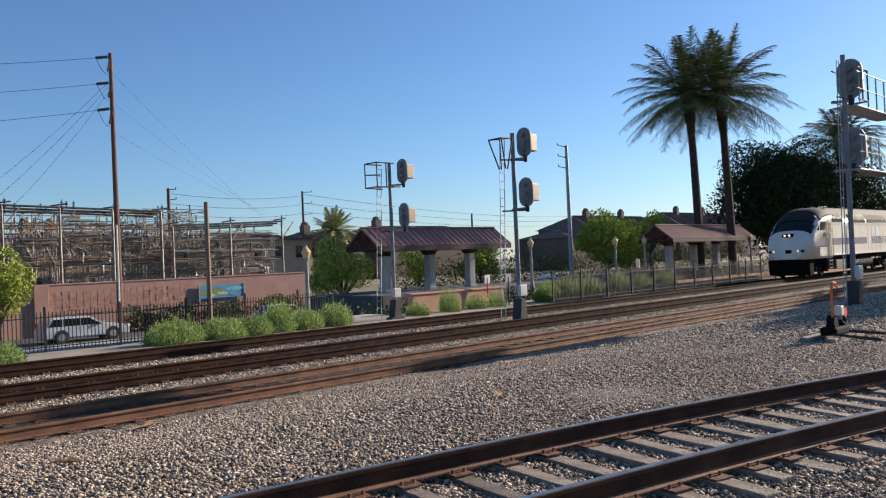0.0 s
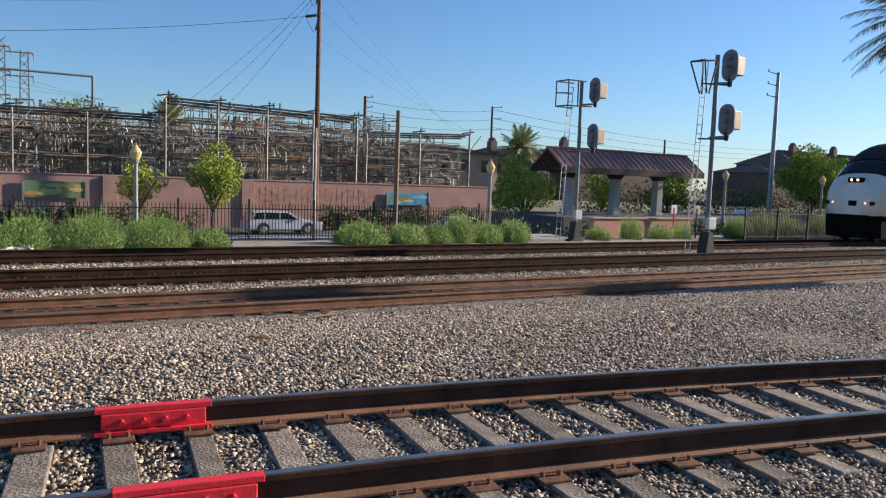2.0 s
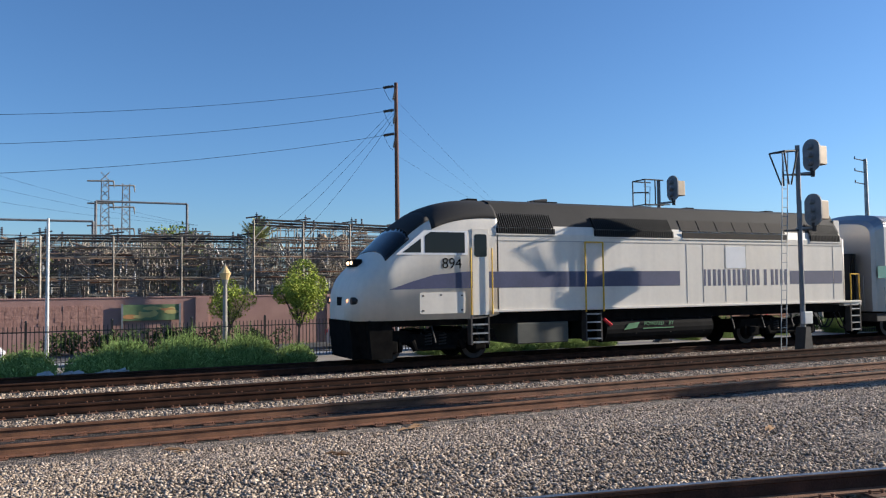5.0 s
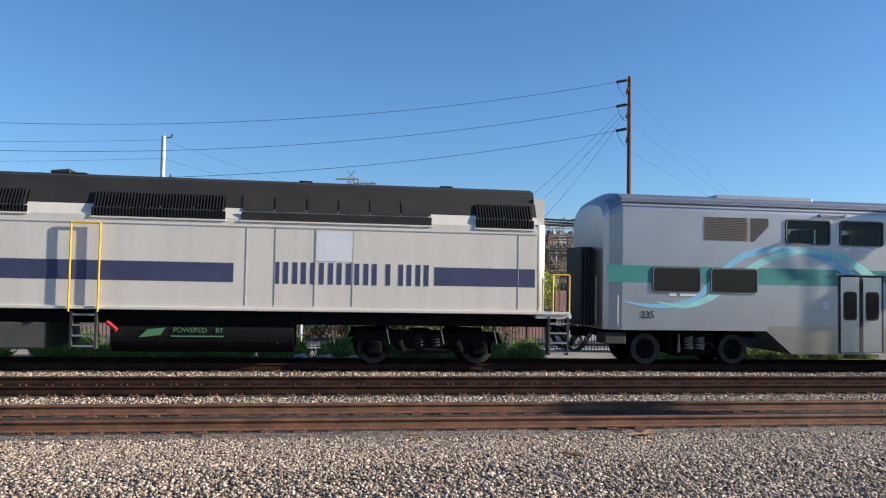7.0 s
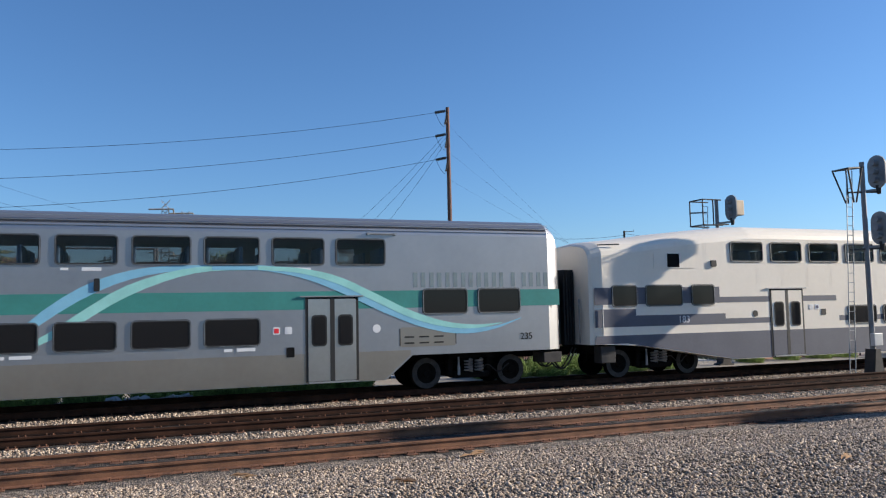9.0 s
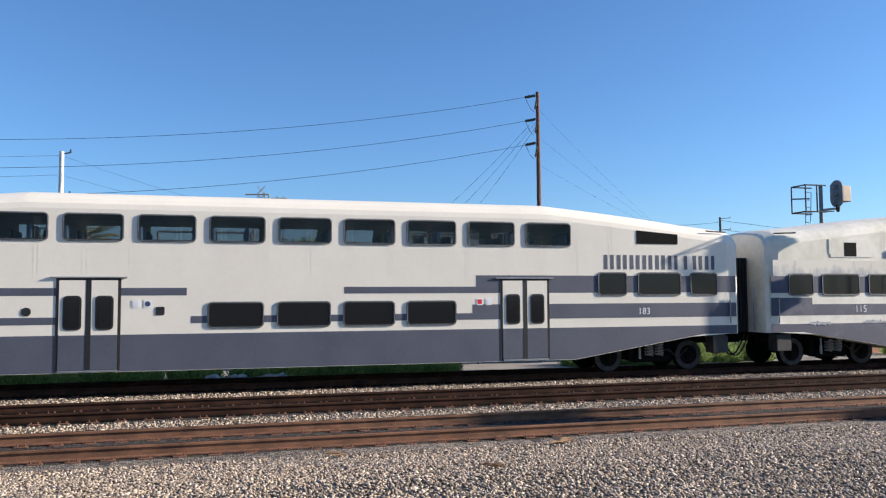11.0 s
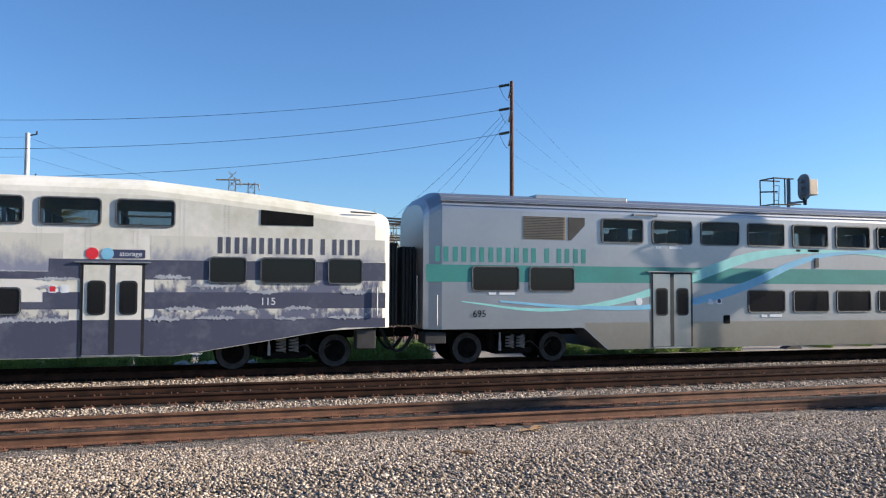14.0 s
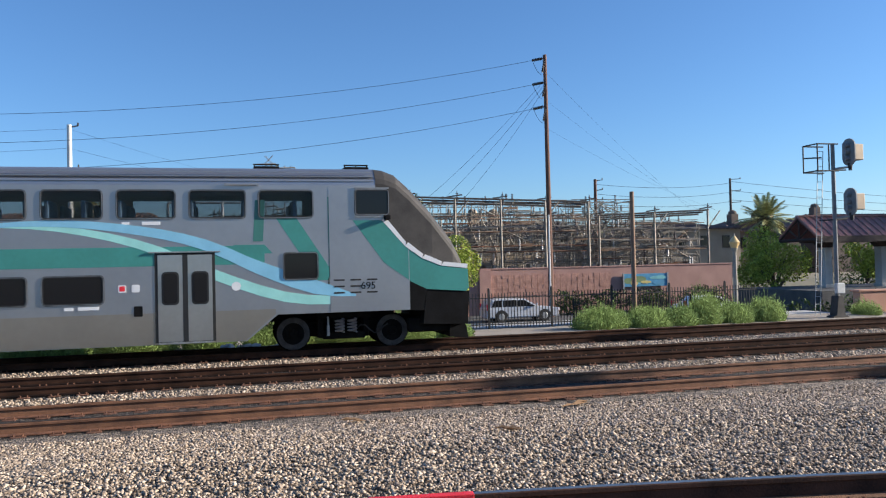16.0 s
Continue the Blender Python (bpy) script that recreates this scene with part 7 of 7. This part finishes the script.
tree(60.5, 38.5, 0.3, 3.6, 2.0, 0.9, LEAFBRIGHT, 7, "low yellow-green tree near the further shelter", 12, 240, 0.12)
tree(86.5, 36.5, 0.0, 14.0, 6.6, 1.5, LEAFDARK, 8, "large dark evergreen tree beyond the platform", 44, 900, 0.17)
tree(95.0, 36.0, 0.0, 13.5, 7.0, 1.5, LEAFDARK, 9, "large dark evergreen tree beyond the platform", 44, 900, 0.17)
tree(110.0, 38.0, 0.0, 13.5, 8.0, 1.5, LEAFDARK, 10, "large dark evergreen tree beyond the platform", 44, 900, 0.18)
tree(75.0, 45.0, 0.0, 6.8, 3.0, 2.0, LEAFBRIGHT, 12, "sunlit yellow-green tree between the palms", 14, 240, 0.16)
for i, (tx, ty, th, tr) in enumerate(((10.8, 90, 9.0, 4.0), (-3.5, 90, 6.5, 3.0), (47, 100, 7.0, 3.5), (85, 110, 7.0, 4.0), (130, 120, 8, 5))):
    tree(tx, ty, 0, th, tr, 2.0, LEAFGREEN, 20 + i, "distant dark green tree behind the substation", 26, 330, 0.2)


def palm(x, y, z, crown, top, spread, lean, seed, label, trunk=0.28, droop=0.75, fronds=46, green=None):
    rng = random.Random(seed)
    root = thing("palm_tree", label, "palm tree", x, y, z)
    h = crown - z
    bm = bmesh.new()
    prev = Vector((0, 0, -0.1))
    n = 16
    for i in range(1, n + 1):
        k = i / n
        p = Vector((lean * k * k, 0, h * k))
        r = trunk * (1.1 - 0.25 * k + 0.75 * max(0, (k - 0.84) / 0.16))
        bar(bm, prev, p, r * 1.04, r, 10)
        prev = p
    part("trunk", bm, PALMBARK, root, "ringed grey-brown trunk")
    c = Vector((lean, 0, h))
    bm = bmesh.new()
    ball(bm, c + Vector((0, 0, 0.1)), trunk * 2.2, 2, (1, 1, 1.3))
    part("crown_boss", bm, PALMDRY, root, "thatch of old frond stubs")
    rise = top - crown
    bm = bmesh.new()
    for i in range(fronds):
        az = i * 2.399963 + rng.uniform(-0.2, 0.2)
        el = radians(78 - 98 * (i / fronds) ** 0.8 + rng.uniform(-7, 7))
        L = spread * rng.uniform(0.85, 1.08) * (1.0 if el > 0 else 0.85)
        d = Vector((math.cos(az) * math.cos(el), math.sin(az) * math.cos(el), math.sin(el)))
        side = d.cross(Vector((0, 0, 1))).normalized()
        up = rise / (spread * 0.97)
        pts = []
        for k in range(13):
            s = k / 12
            q = d * L * s
            pts.append(c + Vector((q.x, q.y, 0.3 + q.z * (up if q.z > 0 else 1.0) - droop * L * (0.1 + 0.38 * math.cos(el)) * s ** 2.6)))
        for k in range(12):
            a, b = pts[k], pts[k + 1]
            t = (b - a).normalized()
            wv = 0.035 * (1 - k / 13)
            bm.faces.new([bm.verts.new(v) for v in (a - side * wv, a + side * wv, b + side * wv * 0.8, b - side * wv * 0.8)])
            if k < 1:
                continue
            ll = spread * 0.17 * math.sin(math.pi * min(1, (k + 1.5) / 13.5)) + 0.1
            for j in range(4):
                q = a.lerp(b, j / 4)
                for s in (-1, 1):
                    tip = q + side * s * ll * rng.uniform(0.75, 1.1) + t * ll * 0.75 - Vector((0, 0, ll * rng.uniform(0.15, 0.55)))
                    bm.faces.new([bm.verts.new(v) for v in (q, q + t * 0.1, tip)])
    part("fronds", bm, green or PALMGREEN, root, "drooping feathery fronds")
    return root


palm(63.6, 33.3, 0.0, 14.9, 21.7, 7.1, -0.8, 1, "tall date palm with a full green crown beside the shelter", 0.34, 0.8, 62)
palm(66.5, 31.8, 0.0, 15.1, 21.9, 7.1, -0.9, 2, "tall date palm with a full green crown beside the shelter", 0.34, 0.8, 62)
palm(93.0, 31.5, 0.0, 13.0, 18.6, 7.2, 0.0, 3, "tall date palm rising behind dark trees", 0.36, 0.95, 54)
palm(19.6, 90.0, 0.0, 7.0, 10.6, 3.6, 0, 4, "distant short palm behind the substation", 0.4, 0.5, 40, PALMLIGHT)
palm(54.4, 73.0, 0.0, 5.8, 8.8, 3.3, 0, 5, "distant short palm behind the substation", 0.4, 0.5, 40, PALMLIGHT)
palm(-11.6, 69.0, 0.0, 6.4, 9.8, 4.0, 0, 6, "distant short palm behind the wall", 0.5, 0.6, 46, PALMLIGHT)
palm(-0.5, 96.0, 0.0, 4.5, 7.2, 2.6, 0, 7, "distant short palm behind the substation", 0.4, 0.5, 36, PALMLIGHT)


# ------------------------------------------------------------------ substation
def lattice_frame(x, y, z, w, h, depth, seed, label, bays=4):
    """An open steel frame: posts, braced beams, busbars on insulators."""
    rng = random.Random(seed)
    root = thing("switchyard", label, "switchyard", x, y, z, group="substation frames")
    for i in range(bays + 1):
        px = w * i / bays
        for py in (0, depth):
            bm = bmesh.new()
            for s in (-0.12, 0.12):
                bar(bm, (px + s, py, 0), (px + s, py, h), 0.035, seg=4)
            k = 0.0
            while k < h - 0.5:
                bar(bm, (px - 0.12, py, k), (px + 0.12, py, k + 0.5), 0.02, seg=4)
                k += 0.5
            part("post", bm, LATTICE, root)
    for zz in (h * 0.3, h * 0.45, h * 0.58, h * 0.7, h * 0.86, h):
        for py in (0, depth):
            bm = bmesh.new()
            for s in (-0.14, 0.14):
                bar(bm, (0, py, zz + s), (w, py, zz + s), 0.03, seg=4)
            n = max(3, int(w / 0.7))
            for i in range(n):
                a, b = w * i / n, w * (i + 1) / n
                bar(bm, (a, py, zz - 0.14), ((a + b) / 2, py, zz + 0.14), 0.018, seg=4)
                bar(bm, ((a + b) / 2, py, zz + 0.14), (b, py, zz - 0.14), 0.018, seg=4)
            part("beam", bm, LATTICE, root)
        for i in range(bays + 1):
            part("tie_beam", bar(bmesh.new(), (w * i / bays, 0, zz), (w * i / bays, depth, zz), 0.04, seg=4), LATTICE, root)
    for i in range(bays):
        bm = bmesh.new()
        a, b = w * i / bays, w * (i + 1) / bays
        bar(bm, (a, 0, h * 0.45), (b, 0, h * 0.86), 0.045, seg=4)
        bar(bm, (b, 0, h * 0.45), (a, 0, h * 0.86), 0.045, seg=4)
        part("brace", bm, LATTICE, root)
    for i in range(bays * 2):
        px, py = rng.uniform(0, w), rng.choice((0, depth, depth / 2))
        zz = rng.choice((h * 0.66, h * 0.86, h))
        bm = bmesh.new()
        for k in range(5):
            bar(bm, (px, py, zz + 0.14 + k * 0.11), (px, py, zz + 0.22 + k * 0.11), 0.1, 0.06, 7)
        part("insulator", bm, PORCELAIN, root)
    for i in range(bays * 3):
        zz = h * rng.uniform(0.3, 1.04)
        py = rng.uniform(0, depth)
        part("busbar", bar(bmesh.new(), (0, py, zz), (w, py, zz), 0.03, seg=5), LATTICE, root)
        px = rng.uniform(0, w)
        part("dropper", bar(bmesh.new(), (px, py, h * 0.2), (px + rng.uniform(-0.4, 0.4), py, zz), 0.03, seg=5), LATTICE, root)
        bm = bmesh.new()
        qx = rng.uniform(0, w - 0.8)
        box(bm, qx, qx + 0.7, depth * 0.4, depth * 0.6, 0.1, rng.uniform(1.0, 2.2), 0.03)
        part("equipment_case", bm, rng.choice((GREYMETAL, CONCRETE, LATTICE)), root)
    for i in range(10):
        xa, zz = rng.uniform(0, w), h * rng.uniform(0.25, 0.95)
        xb = min(w, max(0, xa + rng.choice((-1, 1)) * rng.uniform(0.6, 1.8)))
        part("strut", bar(bmesh.new(), (xa, -0.05, zz), (xb, -0.05, min(h, zz + rng.uniform(0.3, 1.4))), 0.045, seg=4), rng.choice((LATTICE, LATTICE, POSTWOOD, GREYMETAL)), root)
    for i in range(7):
        xa, ln, zz = rng.uniform(0, w * 0.6), rng.uniform(1.0, 2.6), h * rng.uniform(0.3, 0.92)
        part("timber_beam", box(bmesh.new(), xa, min(w, xa + ln), -0.12, 0.02, zz, zz + rng.uniform(0.08, 0.16)), rng.choice((POSTWOOD, RUST, LATTICE, LATTICE)), root)
    for i in range(8):
        px, zz = rng.uniform(0.1, w - 0.1), h * rng.choice((0.3, 0.36, 0.45, 0.58, 0.7))
        bm = bmesh.new()
        bar(bm, (px, -0.2, zz - 0.1), (px, -0.2, zz + 0.85), 0.03, seg=5)
        for k in range(5):
            bar(bm, (px, -0.2, zz + k * 0.15), (px, -0.2, zz + 0.09 + k * 0.15), 0.11, 0.06, 7)
        part("bushing", bm, rng.choice((GREYMETAL, CONCRETE, PORCELAIN)), root)
    return root


rs = random.Random(77)
xx = -22.0
k = 0
while xx < 38:
    w = rs.uniform(4.5, 6.5)
    h = 7.0 if 13 < xx < 28 else 6.1 if xx < 30 else 5.4
    if xx < -6:
        h = 4.8
    lattice_frame(xx, 60.5 + rs.uniform(0, 1.5), 0.0, w, h + rs.uniform(-0.3, 0.3), rs.uniform(2.5, 4), 100 + k, "dense galvanised steel substation frame with busbars and insulators")
    lattice_frame(xx + 1.2, 67 + rs.uniform(0, 2), 0.0, w, h - 0.2 + rs.uniform(-0.4, 0.5), 3.0, 200 + k, "dense galvanised steel substation frame with busbars and insulators")
    xx += w + 0.25
    k += 1


def bus_run(x0, x1, y, za, zb, seed):
    """Long sloping top beams on knee-braced posts over the frames."""
    rng = random.Random(seed)
    root = thing("bus_structure", "long brown and grey substation beams on braced posts", "switchyard", x0, y, 0, group="substation frames")
    w = x1 - x0
    for k in range(3):
        part("top_beam", bar(bmesh.new(), (0, k * 0.7, za - 0.14 * k), (w, k * 0.7, zb - 0.14 * k), 0.075, seg=6), DARKMETAL, root)
    n = max(2, int(w / 3.4))
    for i in range(n + 1):
        px = w * i / n
        zt = za + (zb - za) * i / n
        part("post", bar(bmesh.new(), (px, 0, 0), (px, 0, zt), 0.1, 0.08, seg=6), LATTICE, root)
        part("knee_brace", bar(bmesh.new(), (px, 0, zt - 1.5), (px + 1.2, 0, zt - 0.05), 0.05, seg=5), LATTICE, root)
        part("cross_arm", bar(bmesh.new(), (px - 0.5, 0.4, zt + 0.12), (px + 0.7, 0.4, zt + 0.3), 0.06, seg=5), DARKMETAL, root)
        bm = bmesh.new()
        bar(bm, (px + 0.3, 0.4, zt - 0.5), (px + 0.3, 0.4, zt + 0.6), 0.03, seg=6)
        for j in range(6):
            bar(bm, (px + 0.3, 0.4, zt - 0.4 + j * 0.15), (px + 0.3, 0.4, zt - 0.32 + j * 0.15), 0.13, 0.08, 8)
        part("insulator", bm, PORCELAIN, root, "dark brown ribbed insulator")
    for i in range(9):
        zz = rng.uniform(2.4, za - 0.6)
        part("busbar", bar(bmesh.new(), (0, rng.uniform(0, 1.5), zz), (w, rng.uniform(0, 1.5), zz + rng.uniform(-0.1, 0.1)), rng.uniform(0.03, 0.06), seg=5), rng.choice((RUST, POSTWOOD, LATTICE)), root)
    return root


bus_run(-20.0, -3.0, 59.4, 5.3, 5.5, 1)
bus_run(-1.5, 12.0, 59.2, 5.9, 6.0, 2)
bus_run(12.6, 27.5, 59.0, 7.3, 6.9, 3)
bus_run(28.5, 38.5, 59.2, 5.8, 6.2, 4)


def gantry(x, y, w, h):
    root = thing("substation_gantry", "tall tubular steel substation gantry", "gantry", x, y, 0)
    for px in (0, w):
        part("leg", bar(bmesh.new(), (px, 0, 0), (px, 0, h), 0.1, seg=8), SIGNALGREY, root)
    part("crossbar", bar(bmesh.new(), (0, 0, h), (w, 0, h), 0.08, seg=8), SIGNALGREY, root)


gantry(2.0, 64.0, 6.5, 8.8)
gantry(-5.0, 63.0, 6.8, 7.2)


def pylon(x, y, h, label):
    root = thing("lattice_tower", label, "tower", x, y, 0, group="lattice towers")
    bm = bmesh.new()
    for sx in (-1, 1):
        for sy in (-1, 1):
            bar(bm, (sx * 0.6, sy * 0.6, 0), (sx * 0.38, sy * 0.38, h), 0.05, seg=4)
    k = 0
    while k < h:
        for s in (-1, 1):
            bar(bm, (-0.48, s * 0.48, k), (0.48, s * 0.48, k + 1), 0.026, seg=4)
            bar(bm, (0.48, s * 0.48, k), (-0.48, s * 0.48, k + 1), 0.026, seg=4)
        k += 1
    part("lattice", bm, SIGNALGREY, root)
    for i in range(3):
        bm = bmesh.new()
        bar(bm, (-1.9, 0, h - 0.2 - i * 2.6), (0.9, 0, h - 0.1 - i * 2.6), 0.09, seg=4)
        bar(bm, (0.9, 0, h - 0.1 - 2.6 * i), (1.0, 0, h - 0.9 - 2.6 * i), 0.1, 0.05, seg=6)
        part("crossarm", bm, LATTICE, root)


pylon(4.0, 100.0, 15.1, "distant galvanised lattice tower with crossarms")
pylon(6.4, 102.0, 14.9, "distant galvanised lattice tower with crossarms")


# ------------------------------------------------------------------ houses
def house(x0, x1, y0, y1, z_eave, z_ridge, wall_m, chimneys, label, win=True):
    root = thing("house", label, "house", 0, 0, 0, group="distant houses")
    part("wall", box(bmesh.new(), x0, x1, y0, y1, 0, z_eave), wall_m, root)
    bm = bmesh.new()
    yc = (y0 + y1) / 2
    o = 0.5
    hip = min(3.0, (x1 - x0) * 0.25)
    vs = [bm.verts.new(v) for v in ((x0 - o, y0 - o, z_eave), (x1 + o, y0 - o, z_eave), (x1 + o, y1 + o, z_eave), (x0 - o, y1 + o, z_eave), (x0 + hip, yc, z_ridge), (x1 - hip, yc, z_ridge))]
    for f in ((0, 1, 5, 4), (1, 2, 5), (2, 3, 4, 5), (3, 0, 4), (3, 2, 1, 0)):
        bm.faces.new([vs[i] for i in f])
    part("roof", bm, CLAYTILE, root, "low brown tile roof")
    n = int((x1 - x0) / 0.5)
    bm = bmesh.new()
    for i in range(n):
        x = x0 + (x1 - x0) * (i + 0.5) / n
        k = min(1, (x - x0) / hip, (x1 - x) / hip)
        bar(bm, (x, y0 - o, z_eave + 0.03), (x, y0 - o + (yc - y0 + o) * k, z_eave + (z_ridge - z_eave) * k + 0.03), 0.09, seg=5)
    part("tile_ribs", bm, CLAYTILE, root)
    for c in chimneys:
        bm = bmesh.new()
        box(bm, c - 0.5, c + 0.5, yc - 1.4, yc - 0.4, z_eave, z_ridge + 0.9, 0.03)
        ball(bm, (c, yc - 0.9, z_ridge + 1.0), 0.55, 2, (1, 1, 0.8))
        part("chimney", bm, wall_m, root, "stucco chimney with a domed cap")
    if win:
        x = x0 + 1.0
        while x < x1 - 1.2:
            w = part("window", box(bmesh.new(), x, x + 0.9, y0 - 0.04, y0 + 0.1, z_eave - 2.0, z_eave - 0.7), DARKWOOD, root)
            part("pane", box(bmesh.new(), x + 0.07, x + 0.83, y0 - 0.05, y0, z_eave - 1.93, z_eave - 0.77), GLASS, w)
            x += 2.6


house(-26.0, -6.0, 86, 96, 6.6, 8.4, STUCCO, (-17.0,), "ochre stucco house with a clay tile roof")
house(-4.0, 16.0, 92, 102, 5.2, 6.8, TANSTUCCO, (13.0,), "tan stucco house behind the substation")
house(24.0, 40.0, 84, 94, 5.4, 7.0, STUCCO, (26.5, 29.0), "ochre stucco house behind the substation")
house(41.0, 52.0, 74, 84, 5.2, 6.0, TANSTUCCO, (), "tan stucco building at the end of the substation")
house(56.5, 66.0, 82, 92, 5.2, 6.6, BROWNSTUCCO, (59.5, 63.0), "brown stucco house with twin chimneys")
house(70.0, 92.0, 84, 96, 6.0, 7.6, BROWNSTUCCO, (74.0,), "brown stucco house with a clay tile roof")
house(120.0, 150.0, 84, 96, 7.0, 9.6, BROWNSTUCCO, (126.0, 138.0), "brown tiled apartment house beyond the platform")
house(152.0, 190.0, 84, 96, 7.6, 10.6, BROWNSTUCCO, (160.0, 172.0, 182.0), "brown tiled apartment house beyond the platform")
house(95.0, 118.0, 70, 80, 4.8, 6.2, BROWNSTUCCO, (), "low brown stucco building beyond the trees")
bm = bmesh.new()
for i in range(80):
    rx = random.uniform(-500, 900)
    leaf_cloud(bm, (rx, random.uniform(230, 300), random.uniform(1, 4)), random.uniform(4, 8), 60, 1.0, random, (1.8, 1, 0.6))
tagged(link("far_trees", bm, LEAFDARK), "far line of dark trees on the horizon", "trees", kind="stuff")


# ------------------------------------------------------------------ unseen trees beside the line, added only to shade the ballast
for i, (gx, gy, gh) in enumerate(((37.0, 5.2, 6.6), (44.0, 6.6, 7.6), (52.0, 7.6, 8.2), (61.0, 8.8, 8.8), (71.0, 9.6, 9.2), (82.0, 10.0, 9.6))):
    tree(gx, gy, 0.2, gh, 2.1, 2.4, LEAFGREEN, 300 + i, "unseen leafy tree added beside the line to shade the ballast", 13, 170, 0.2)


# ------------------------------------------------------------------ what moves
def motions():
    times = [i / 30 for i in range(481)]
    for ob, off in MOVERS:
        walk(ob, [(t, pose(train_at(t) + off, TRACK_Y, 0)) for t in times[::3]])
    for w, ax in AXLES:
        turn = [(t, pose(ax, 0, 0.43, 0, math.degrees((train_at(t) - train_at(0)) / 0.43), 0)) for t in times]
        walk(w, turn)


motions()
